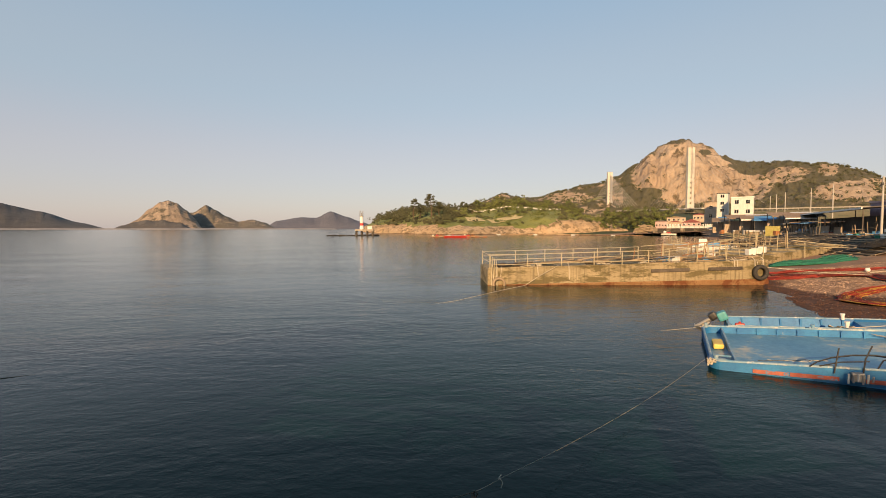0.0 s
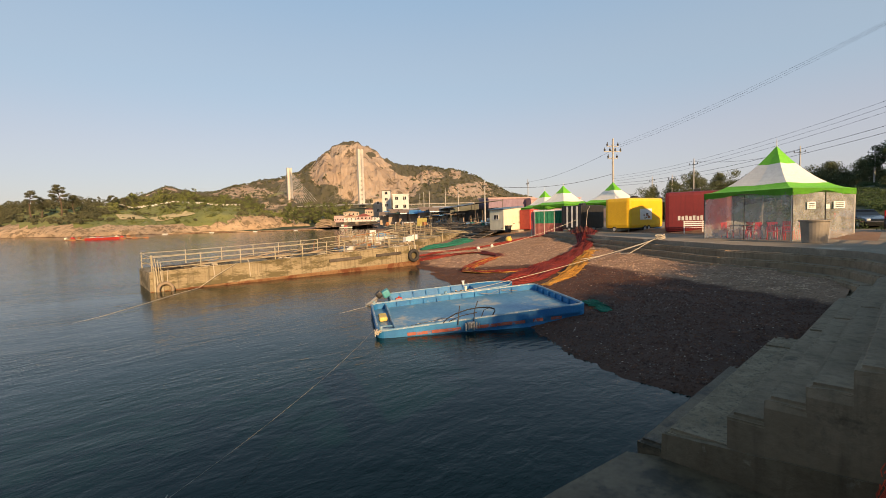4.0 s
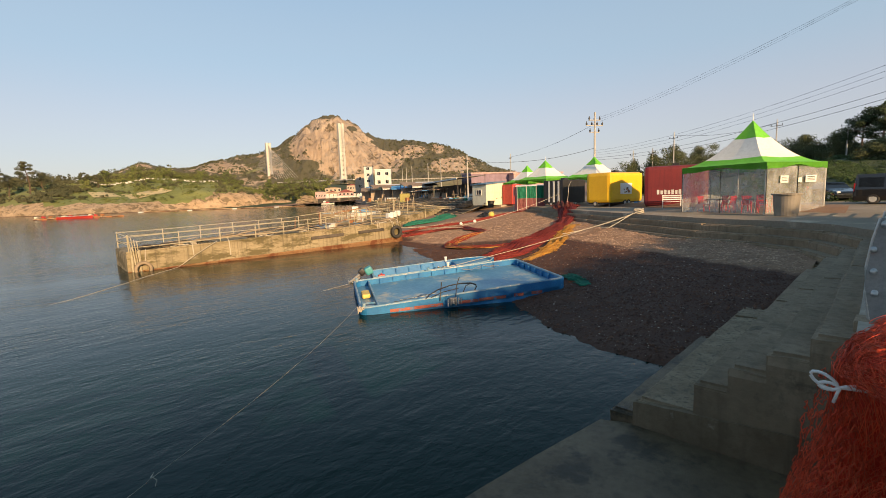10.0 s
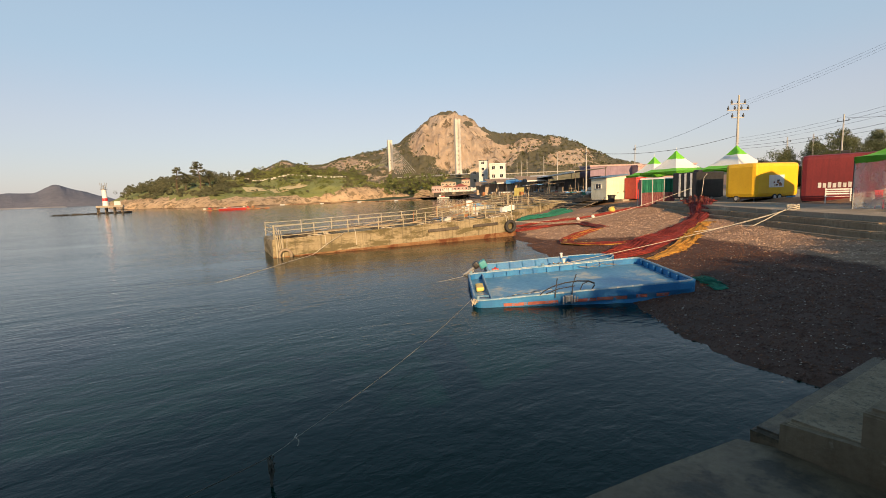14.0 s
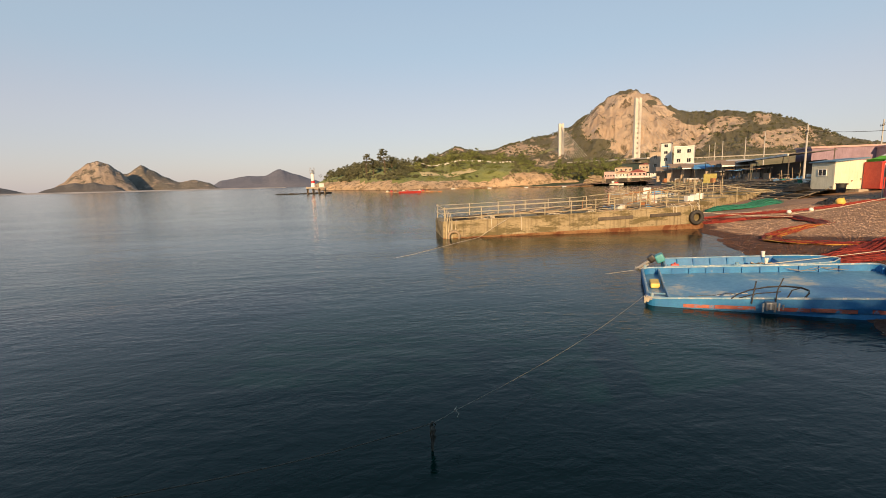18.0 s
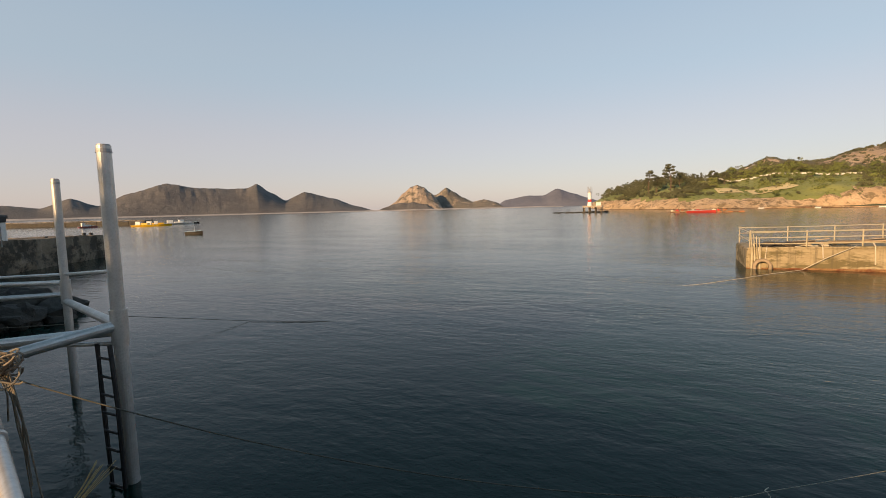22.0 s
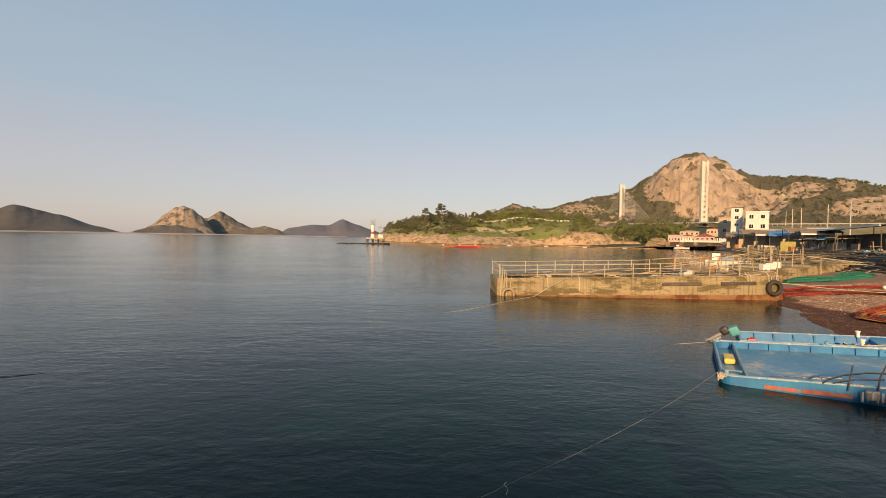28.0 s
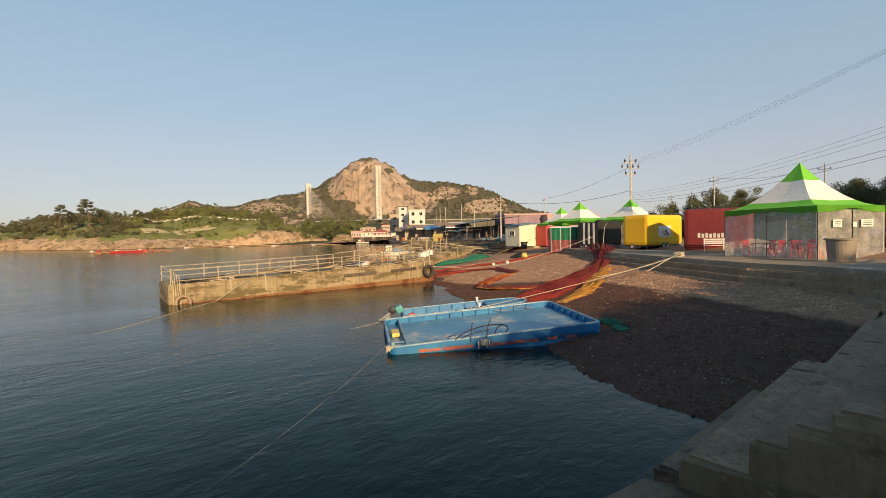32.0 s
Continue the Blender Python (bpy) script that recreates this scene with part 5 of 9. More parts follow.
pier = thing("old_pier", "weathered stone and concrete pier jutting into the sea", "pier")
A, B = Vector((-38.5, 14.6)), Vector((-47.2, 27.6))
w = (B - A).normalized()
nrm = Vector((-w.y, w.x))
for row in range(4):
    n = 8
    for k in range(n):
        s0, s1 = (k + (0.5 if row % 2 else 0)) / n, (k + 1.0 + (0.5 if row % 2 else 0)) / n
        s1 = min(1.0, s1)
        if s0 >= 0.99:
            continue
        q0, q1 = A.lerp(B, s0), A.lerp(B, s1)
        bm = bmesh.new()
        prism(bm, [tuple(q0 - nrm * (0.5 * (3 - row) * 0.25)), tuple(q1 - nrm * (0.5 * (3 - row) * 0.25)), tuple(q1 + nrm * 4.5), tuple(q0 + nrm * 4.5)], -0.8 + 0.72 * row, -0.8 + 0.72 * (row + 1) + 0.02 + (0.25 * (1 - s0) if row == 3 else 0) + rng.uniform(-0.02, 0.02))
        bmesh.ops.recalc_face_normals(bm, faces=bm.faces)
        bmesh.ops.subdivide_edges(bm, edges=bm.edges[:], cuts=3, use_grid_fill=True)
        for v in bm.verts:
            e = 0.32 if row < 3 else 0.14
            v.co += Vector((noise.noise(v.co * 0.9), noise.noise(v.co * 0.9 + Vector((7, 0, 0))), 0.5 * noise.noise(v.co * 1.3 + Vector((0, 5, 0))))) * e
        part("stone_block", bm, M_PIER, pier)
for k, (s, o) in enumerate(((0.93, 0.6), (0.98, 1.6), (0.55, 0.8))):
    q = A.lerp(B, s) + nrm * o
    bm = bmesh.new()
    rod(bm, (q.x, q.y, 2.0), (q.x, q.y, 2.35), 0.12, 0.16)
    part("bollard", bm, M_BLACK, pier)
# winch post on the pier
q = Vector((-41.2, 17.4))
tower = thing("winch_post", "pale steel winch post with a dark motor on top", "winch")
bm = bmesh.new()
rod(bm, (q.x, q.y, 2.0), (q.x, q.y, 3.6), 0.32, 0.30, n=16)
part("column", bm, M_WHITE, tower)
bm = bmesh.new()
box(bm, 0.75, 0.5, 0.45, q.x, q.y, 3.58, bevel=0.08)
box(bm, 0.4, 0.9, 0.25, q.x + 0.1, q.y, 3.85, rz=30, bevel=0.06)
part("motor", bm, M_BLACK, tower)
for dx, dy in ((1.2, -0.5), (-0.9, 0.5), (2.4, -1.2), (3.6, -1.9)):
    bm = bmesh.new()
    rod(bm, (q.x + dx, q.y + dy, 1.9), (q.x + dx, q.y + dy, 3.3), 0.04)
    part("stanchion", bm, M_GREY, tower)
for z in (2.6, 2.95, 3.28):
    bm = bmesh.new()
    tube(bm, [(q.x + 3.6, q.y - 1.9, z), (q.x + 1.2, q.y - 0.5, z)], 0.035)
    part("rail_bar", bm, M_GREY, tower)

M_HUTW = material("pale_panel", (0.50, 0.51, 0.49), (0.60, 0.60, 0.57), 1.0, 0.6, 0.1, spots=(0.32, 0.30, 0.26), spot_scale=2, spot_at=0.64, streak=0.5)
M_GDOOR = material("green_sheet", (0.02, 0.17, 0.06), (0.03, 0.23, 0.09), 2, 0.6, 0.2)
M_GLASS = material("dark_window", (0.03, 0.035, 0.04), (0.05, 0.055, 0.06), 2, 0.12, 0.0)


def window(parent, m, w, h, mat=None, bars=1, trim=None):
    """A framed window in the xz plane of the pose m."""
    bm = bmesh.new()
    box(bm, w, 0.03, h, 0, 0, 0)
    bm.transform(m)
    win = part("window", bm, mat or M_GLASS, parent)
    bm = bmesh.new()
    for x, z, sx, sz in ((0, -0.05, w + 0.1, 0.05), (0, h, w + 0.1, 0.05), (-w / 2 - 0.025, 0, 0.05, h), (w / 2 + 0.025, 0, 0.05, h)):
        box(bm, sx, 0.07, sz, x, 0, z)
    for b in range(bars):
        box(bm, 0.04, 0.06, h, -w / 2 + w * (b + 1) / (bars + 1), 0, 0)
    bm.transform(m)
    part("frame", bm, trim or M_WHITE, win)
    return win


hut = thing("quay_hut", "pale panel hut with an air unit beside the sea wall", "hut", pose(-38.3, 11.2, WALK_Z, 0, 0, -19))
bm = bmesh.new()
box(bm, 5.0, 2.6, 2.3, 0, 0, 0, bevel=0.03)
part("wall", bm, M_HUTW, hut)
bm = bmesh.new()
box(bm, 5.4, 3.0, 0.12, 0, 0, 2.3, bevel=0.02, rx=2)
part("roof", bm, M_GREY, hut)
window(hut, pose(2.52, 0.4, 1.0, 0, 0, 90), 0.7, 0.9)
window(hut, pose(1.2, 1.32, 1.0), 1.0, 0.9)
bm = bmesh.new()
box(bm, 0.35, 0.8, 0.6, 2.7, -0.6, 0.1, bevel=0.03)
part("air_unit", bm, M_GREY, hut)
bm = bmesh.new()
rod(bm, (2.7, 1.0, 1.6), (2.7, 1.0, 2.9), 0.03)
part("mast", bm, M_GREY, hut)
bm = bmesh.new()
bmesh.ops.create_uvsphere(bm, u_segments=14, v_segments=8, radius=0.38, matrix=pose(2.7, 1.0, 2.75, 70, 0, 60) @ Matrix.Diagonal((1, 1, 0.3, 1)))
part("dish", bm, M_GREY, hut)
hut2 = thing("green_door_shed", "small dark shed with a green sheet door", "shed", pose(-33.6, 8.3, WALK_Z, 0, 0, -19))
bm = bmesh.new()
box(bm, 2.6, 2.4, 2.2, 0, 0, 0, bevel=0.03)
part("wall", bm, M_GDOOR, hut2)
bm = bmesh.new()
box(bm, 2.9, 2.7, 0.1, 0, 0, 2.2, bevel=0.02)
part("roof", bm, M_GREY, hut2)
hut3 = thing("white_booth", "narrow white booth by the walkway", "booth", pose(-29.6, 6.1, WALK_Z, 0, 0, -19))
bm = bmesh.new()
box(bm, 1.6, 1.6, 2.35, 0, 0, 0, bevel=0.03)
part("wall", bm, M_HUTW, hut3)
window(hut3, pose(0.82, 0, 0.9, 0, 0, 90), 0.8, 0.9)
fence = thing("hut_fence", "thin grey pipe fence before the hut", "fence")
for k in range(5):
    p = Vector((-35.3, 12.2, 0)).lerp(Vector((-35.9, 9.2, 0)), k / 4)
    bm = bmesh.new()
    rod(bm, (p.x, p.y, WALK_Z), (p.x, p.y, WALK_Z + 1.7), 0.025)
    part("post", bm, M_GREY, fence)
for z in (0.6, 1.6):
    bm = bmesh.new()
    rod(bm, (-35.3, 12.2, WALK_Z + z), (-35.9, 9.2, WALK_Z + z), 0.02)
    part("bar", bm, M_GREY, fence)


# ---- trees ----
M_BARK = material("bark", (0.09, 0.06, 0.04), (0.15, 0.105, 0.07), 3, 0.9, 0.6)
M_LEAF = material("broad_leaves", (0.03, 0.062, 0.014), (0.062, 0.10, 0.026), 0.6, 0.75, 0.0, island=True, each=0.45)
M_PINE = material("pine_needles", (0.022, 0.042, 0.014), (0.045, 0.068, 0.024), 0.6, 0.8, 0.0, island=True, each=0.4)
M_MIDLEAF = material("ridge_leaves", (0.07, 0.084, 0.03), (0.125, 0.135, 0.052), 0.05, 0.8, 0.0, island=True, each=0.45)
M_YOUNG = material("young_leaves", (0.092, 0.118, 0.032), (0.165, 0.180, 0.052), 0.03, 0.75, 0.0, island=True, each=0.5)


def leaf_cloud(name, clumps, per, size, mat, rng, flat=0.75, kind=""):
    """Small leaf-shaped faces scattered through the given clumps (centre, radius)."""
    verts, faces = [], []
    for c, r in clumps:
        for k in range(per):
            d = Vector((rng.gauss(0, 1), rng.gauss(0, 1), rng.gauss(0, 1)))
            d = d.normalized() * r * rng.uniform(0.45, 1.0)
            d.z *= flat
            p = Vector(c) + d
            n = (d.normalized() + Vector((rng.uniform(-1, 1), rng.uniform(-1, 1), rng.uniform(-0.4, 1))) * 0.9).normalized()
            t = n.orthogonal().normalized()
            b = n.cross(t)
            a = rng.uniform(0, 6.28)
            t, b = t * math.cos(a) + b * math.sin(a), b * math.cos(a) - t * math.sin(a)
            s = size * rng.uniform(0.6, 1.4)
            i = len(verts)
            verts += [tuple(p - t * s), tuple(p + b * s * 0.55 + n * s * 0.15), tuple(p + t * s), tuple(p - b * s * 0.55 + n * s * 0.15)]
            faces.append((i, i + 1, i + 2, i + 3))
    me = bpy.data.meshes.new(name)
    me.from_pydata(verts, [], faces)
    me.materials.append(mat)
    return me


def tree(name, label, at, h, spread, seed, mat, clumps=26, per=60, leaf=0.22, trunk_h=0.45, lean=0.0, pine=False, group=""):
    rng = random.Random(seed)
    t = thing(name, label, "tree", pose(*at), group)
    bm = bmesh.new()
    top = Vector((lean * h, lean * 0.4 * h, h * 0.9))
    pts = [top * f + Vector((rng.uniform(-1, 1), rng.uniform(-1, 1), 0)) * 0.02 * h * (f > 0) for f in (0, 0.25, 0.5, 0.75, 1.0)]
    r0 = 0.028 * h + 0.03
    tube(bm, pts, 0, 8, radii=[r0 * 1.25, r0, r0 * 0.75, r0 * 0.45, r0 * 0.15])
    cl = []
    for k in range(clumps):
        f = trunk_h + (1 - trunk_h) * ((k + 0.5) / clumps)
        if pine:
            f = trunk_h + (1 - trunk_h) * (round(f * 7 - trunk_h * 7) / 7 / (1 - trunk_h) if trunk_h < 1 else 0)
            f = min(1.0, max(trunk_h, f))
        a = k * 2.4 + rng.uniform(-0.5, 0.5)
        u = (f - trunk_h) / (1 - trunk_h)
        reach = spread * (math.sin(min(1, 0.25 + u * 0.85) * math.pi) ** 0.6 if not pine else (1.0 - 0.75 * u)) * rng.uniform(0.35, 1.0)
        base = top * (f * 0.92)
        c = base + Vector((math.cos(a) * reach, math.sin(a) * reach, rng.uniform(-0.03, 0.06) * h))
        cl.append((c, spread * rng.uniform(0.26, 0.42)))
        if k % 2 == 0:
            tube(bm, [top * (f * 0.85 - 0.03), base.lerp(c, 0.6), c], 0, 5, radii=[r0 * 0.4, r0 * 0.22, r0 * 0.08])
    part("trunk", bm, M_BARK, t)
    me = leaf_cloud("crown", cl, per, leaf, mat, rng, 0.45 if pine else 0.75)
    cr = new("crown", me)
    cr.parent = t
    return t


tree("broadleaf_tree", "dense dark broadleaf tree above the quay huts", (-42.6, 10.6, WALK_Z), 11.2, 3.6, 4, M_LEAF, 60, 300, 0.12, 0.25)
tree("broadleaf_tree", "dense dark broadleaf tree behind the green shed", (-38.6, 8.2, WALK_Z), 10.6, 3.2, 5, M_LEAF, 52, 280, 0.12, 0.25)
def umbrella_pine(label, at, h, spread, seed, mat, group=""):
    """A bare bent trunk with a few flat layers of needles."""
    rng = random.Random(seed)
    t = thing("umbrella_pine", label, "tree", pose(*at), group)
    bm = bmesh.new()
    lean = rng.uniform(-0.06, 0.06)
    pts = [Vector((lean * h * f + 0.03 * h * math.sin(f * 5 + seed), 0.02 * h * math.sin(f * 4), h * 0.95 * f)) for f in (0, 0.2, 0.4, 0.6, 0.8, 1.0)]
    tube(bm, pts, 0, 7, radii=[0.03 * h, 0.024 * h, 0.02 * h, 0.016 * h, 0.01 * h, 0.004 * h])
    cl = []
    for f, reach, n in ((0.55, 0.75, 5), (0.68, 1.0, 7), (0.80, 0.85, 6), (0.91, 0.6, 5), (0.99, 0.25, 3)):
        base = pts[0].lerp(pts[-1], f)
        for k in range(n):
            if rng.random() < 0.15:
                continue
            a = k * 6.283 / n + rng.uniform(-0.5, 0.5)
            c = base + Vector((math.cos(a), math.sin(a), 0)) * spread * reach * rng.uniform(0.45, 1.0) + Vector((0, 0, rng.uniform(-0.02, 0.03) * h))
            cl.append((c, spread * rng.uniform(0.24, 0.36)))
            tube(bm, [base - Vector((0, 0, 0.05 * h)), base.lerp(c, 0.6), c], 0, 5, radii=[0.008 * h, 0.005 * h, 0.002 * h])
    part("trunk", bm, M_BARK, t)
    cr = new("crown", leaf_cloud("crown", cl, 230, spread * 0.04, mat, rng, 0.62))
    cr.parent = t
    return t


# unseen wood, added behind the walkway to shade the steps and the beach
rng = random.Random(17)
for k in range(32):
    x = -37 + 1.66 * k + rng.uniform(-0.3, 0.3)
    h = 10.1 + rng.uniform(-0.5, 0.5) + (3.0 if x < -16 else 0.9 if x > -4 else 0)
    if -10.2 < x < -3.8 or -18.6 < x < -12.2:
        h = 4.6
    tree("shade_tree", "unseen tall dark tree, added behind the walkway to cast shade", (x, -27.5 + rng.uniform(-1.5, 1.5), WALK_Z), h, 1.6, 60 + k, M_LEAF, 24, 46, 0.30, 0.12, group="wood behind the walkway")
# added leaf mass closes the crowns; its gaps let sun patches through
wood = []
for k in range(72):
    x = -37 + 0.73 * k
    if -9.5 < x < -4.5 or -17.6 < x < -13.2:
        continue
    for z in (6.2, 7.4, 8.5, 9.5 if x > -4 else 8.7) + ((10.2, 11.4) if x < -16 else ()):
        wood.append(((x + rng.uniform(-0.3, 0.3), -27.5 + rng.uniform(-1, 1), WALK_Z + z), 1.5))
canopy = new("wood_canopy", leaf_cloud("wood_canopy", wood, 60, 0.34, M_LEAF, rng))
tagged(canopy, "unseen closed canopy, added behind the walkway to cast shade", "foliage", kind="stuff")

# ---- tents and stalls on the quay ----
M_TGREEN = material("green_canvas", (0.12, 0.42, 0.015), (0.16, 0.50, 0.03), 0.8, 0.6, 0.1, fine=8)
M_TWHITE = material("white_canvas", (0.66, 0.66, 0.63), (0.76, 0.76, 0.73), 0.8, 0.6, 0.1, fine=8)
M_YELLOW = material("yellow_paint", (0.72, 0.42, 0.012), (0.80, 0.50, 0.02), 1.0, 0.45, 0.05, spots=(0.55, 0.33, 0.03), spot_scale=3, spot_at=0.7)
# maroon, darkened further: shade on the red trailer is put into it
M_REDC = material("dark_red_panel", (0.12, 0.009, 0.013), (0.16, 0.015, 0.018), 1.0, 0.55, 0.1, streak=0.4)
M_REDPL = material("red_plastic", (0.50, 0.02, 0.025), (0.60, 0.035, 0.035), 3, 0.4, 0.0)
M_CREAM = material("cream_panel", (0.62, 0.60, 0.46), (0.70, 0.68, 0.54), 1, 0.6, 0.1, streak=0.3)
M_PINKN = material("pink_net_sheet", (0.33, 0.11, 0.115), (0.42, 0.17, 0.165), 3, 0.8, 0.3)
M_TEALN = material("green_net_sheet", (0.02, 0.22, 0.13), (0.035, 0.30, 0.18), 3, 0.8, 0.3)
M_PURPLE = material("purple_cladding", (0.20, 0.14, 0.19), (0.26, 0.19, 0.25), 1, 0.7, 0.1, streak=0.4)
M_PINKW = material("dusty_pink_wall", (0.42, 0.28, 0.27), (0.50, 0.34, 0.32), 1, 0.7, 0.1, streak=0.4)
M_ROOFB = material("blue_grey_roof", (0.07, 0.14, 0.22), (0.10, 0.19, 0.28), 1, 0.6, 0.1)
M_TARPB = material("blue_tarpaulin", (0.06, 0.22, 0.46), (0.10, 0.30, 0.55), 2, 0.6, 0.2)
M_TARPY = material("yellow_tarpaulin", (0.25, 0.22, 0.05), (0.33, 0.29, 0.08), 2, 0.6, 0.2)
M_SHEET = material("dark_sheet_roof", (0.07, 0.065, 0.06), (0.12, 0.11, 0.10), 1, 0.7, 0.2)
M_STEEL = material("painted_steel", (0.40, 0.40, 0.38), (0.50, 0.50, 0.48), 3, 0.5, 0.1)


def vinyl():
    m = bpy.data.materials.new("clear_vinyl")
    m.use_nodes = True
    n, l = m.node_tree.nodes, m.node_tree.links
    p = n["Principled BSDF"]
    p.inputs["Base Color"].default_value = (0.62, 0.63, 0.62, 1)
    p.inputs["Roughness"].default_value = 0.25
    t = n.new("ShaderNodeBsdfTransparent")
    x = n.new("ShaderNodeMixShader")
    co = n.new("ShaderNodeTexCoord")
    ns = n.new("ShaderNodeTexNoise")
    ns.inputs["Scale"].default_value, ns.inputs["Detail"].default_value = 1.6, 5
    l.new(co.outputs["Object"], ns.inputs["Vector"])
    r = n.new("ShaderNodeMapRange")
    r.inputs[1].default_value, r.inputs[2].default_value, r.inputs[3].default_value, r.inputs[4].default_value = 0.35, 0.75, 0.2, 0.48
    l.new(ns.outputs[0], r.inputs[0])
    l.new(r.outputs[0], x.inputs[0])
    l.new(t.outputs[0], x.inputs[1])
    l.new(p.outputs[0], x.inputs[2])
    l.new(x.outputs[0], n["Material Output"].inputs["Surface"])
    return m


M_VINYL = vinyl()


def tent(at, rz, side, eave, peak, label, walls=True):
    t = thing("party_tent", label, "tent", pose(*at, 0, 0, rz), "peaked tents")
    h = side / 2

    def roof(r):
        return eave + (peak - eave) * (1 - r) ** 1.8

    def band(name, r0, r1, mat, lab):
        bm = bmesh.new()
        n, m = 5, 8
        for k in range(4):
            a = radians(90 * k)
            rot = Matrix.Rotation(a, 3, "Z")
            g = []
            for i in range(n + 1):
                r = r0 + (r1 - r0) * i / n
                row = []
                for j in range(m + 1):
                    u = -1 + 2 * j / m
                    dip = 0.10 * (1 - abs(u)) * math.sin(math.pi * min(1, r)) * 0.6
                    row.append(bm.verts.new(rot @ Vector((h * r, h * r * u, roof(r) - dip))))
                g.append(row)
            for i in range(n):
                for j in range(m):
                    bm.faces.new((g[i][j], g[i][j + 1], g[i + 1][j + 1], g[i + 1][j]))
        bmesh.ops.remove_doubles(bm, verts=bm.verts, dist=0.002)
        bmesh.ops.recalc_face_normals(bm, faces=bm.faces)
        bmesh.ops.solidify(bm, geom=bm.faces[:], thickness=0.012)
        return part(name, bm, mat, t, lab, smooth=False)

    band("roof_skirt", 1.0, 0.66, M_TGREEN, "green lower roof band")
    band("roof_band", 0.66, 0.25, M_TWHITE, "white middle roof band")
    band("roof_cap", 0.25, 0.005, M_TGREEN, "green roof cap")
    for k in range(4):
        a = radians(90 * k)
        rot = Matrix.Rotation(a, 4, "Z")
        bm = bmesh.new()
        m = 14
        hi = [bm.verts.new((h, -h + side * j / m, eave)) for j in range(m + 1)]
        lo = [bm.verts.new((h + 0.01, -h + side * j / m, eave - 0.34 - (0.10 * (1 - math.cos(4 * math.pi * (j / m - 0.5)) if True else 0)) * 0.5 + 0.22 * math.sin(math.pi * j / m))) for j in range(m + 1)]
        for j in range(m):
            bm.faces.new((lo[j], lo[j + 1], hi[j + 1], hi[j]))
        bmesh.ops.solidify(bm, geom=bm.faces[:], thickness=0.01)
        bm.transform(rot)
        part("valance", bm, M_TGREEN, t, "green valance")
        bm = bmesh.new()
        rod(bm, (h - 0.04, h - 0.04, 0), (h - 0.04, h - 0.04, eave), 0.035, n=10)
        bm.transform(rot)
        part("pole", bm, M_STEEL, t)
        bm = bmesh.new()
        rod(bm, (h - 0.04, -h, eave - 0.03), (h - 0.04, h, eave - 0.03), 0.025, n=8)
        bm.transform(rot)
        part("eave_bar", bm, M_STEEL, t)
        if walls:
            for q in range(2):
                bm = bmesh.new()
                m = 8
                y0, y1 = -h + h * q + 0.03, -h + h * (q + 1) - 0.03
                cols = [[bm.verts.new((h - 0.02 + 0.03 * math.sin(j * 1.9 + q), y0 + (y1 - y0) * j / m, z)) for z in (0.02, 1.0, eave - 0.2)] for j in range(m + 1)]
                for j in range(m):
                    for i in range(2):
                        bm.faces.new((cols[j][i], cols[j + 1][i], cols[j + 1][i + 1], cols[j][i + 1]))
                bm.transform(rot)
                w = part("side_panel", bm, M_VINYL, t, "clear vinyl side panel")
                bm = bmesh.new()
                rod(bm, (h + 0.0, y0, 0), (h + 0.0, y0, eave - 0.2), 0.018, n=6)
                bm.transform(rot)
                part("hem", bm, M_BLACK, w)
    bm = bmesh.new()
    rod(bm, (0, 0, peak - 0.1), (0, 0, peak + 0.4), 0.025, 0.008)
    part("finial", bm, M_WHITE, t)
    return t


BIG = tent((31.1, 6.25, WALK_Z), -23.0, 4.9, 2.6, 5.08, "large peaked tent in green and white with clear vinyl walls")
tent((51.8, 26.1, WALK_Z), -12, 5.4, 3.0, 5.4, "peaked green and white tent behind the stalls", False)
tent((50.7, 32.1, WALK_Z), -12, 5.4, 3.0, 5.4, "peaked green and white tent beside a striped stall", False)
tent((56.0, 38.5, WALK_Z), -12, 5.0, 2.9, 5.3, "farther peaked green and white tent", False)
for k, (u, v, w, h) in enumerate(((-1.75, -2.51, 0.62, 0.36), (-0.5, -2.51, 0.28, 0.24), (0.4, -2.51, 0.9, 0.36))):
    bm = bmesh.new()
    box(bm, w, 0.012, h, u + 0.6, v, 1.55)
    card = part("notice", bm, M_WHITE, BIG, "white paper notice on the tent wall")
    if w > 0.4:
        for j in range(3):
            bm = bmesh.new()
            box(bm, w * 0.7, 0.008, 0.035, u + 0.6, v - 0.01, 1.63 + 0.09 * j)
            part("text_bar", bm, M_BLACK, card)


def chair(at, rz, group="red plastic chairs"):
    c = thing("plastic_chair", "red plastic garden chair with arms", "chair", pose(*at, 0, 0, rz), group)
    bm = bmesh.new()
    box(bm, 0.44, 0.42, 0.03, 0, 0, 0.42, bevel=0.012)
    part("seat", bm, M_REDPL, c)
    bm = bmesh.new()
    for k in range(5):
        box(bm, 0.05, 0.02, 0.42, -0.17 + 0.085 * k, 0.21, 0.44, rx=-8)
    box(bm, 0.46, 0.03, 0.07, 0, 0.27, 0.84, bevel=0.012)
    part("backrest", bm, M_REDPL, c)
    for x in (-0.2, 0.2):
        bm = bmesh.new()
        tube(bm, [(x * 1.1, -0.18, 0.42), (x * 1.15, -0.16, 0.64), (x * 1.15, 0.2, 0.66)], 0.02)
        part("armrest", bm, M_REDPL, c)
        for y in (-0.18, 0.18):
            bm = bmesh.new()
            rod(bm, (x * 1.12, y * 1.12, 0), (x, y, 0.42), 0.018, 0.024)
            part("leg", bm, M_REDPL, c)
    return c


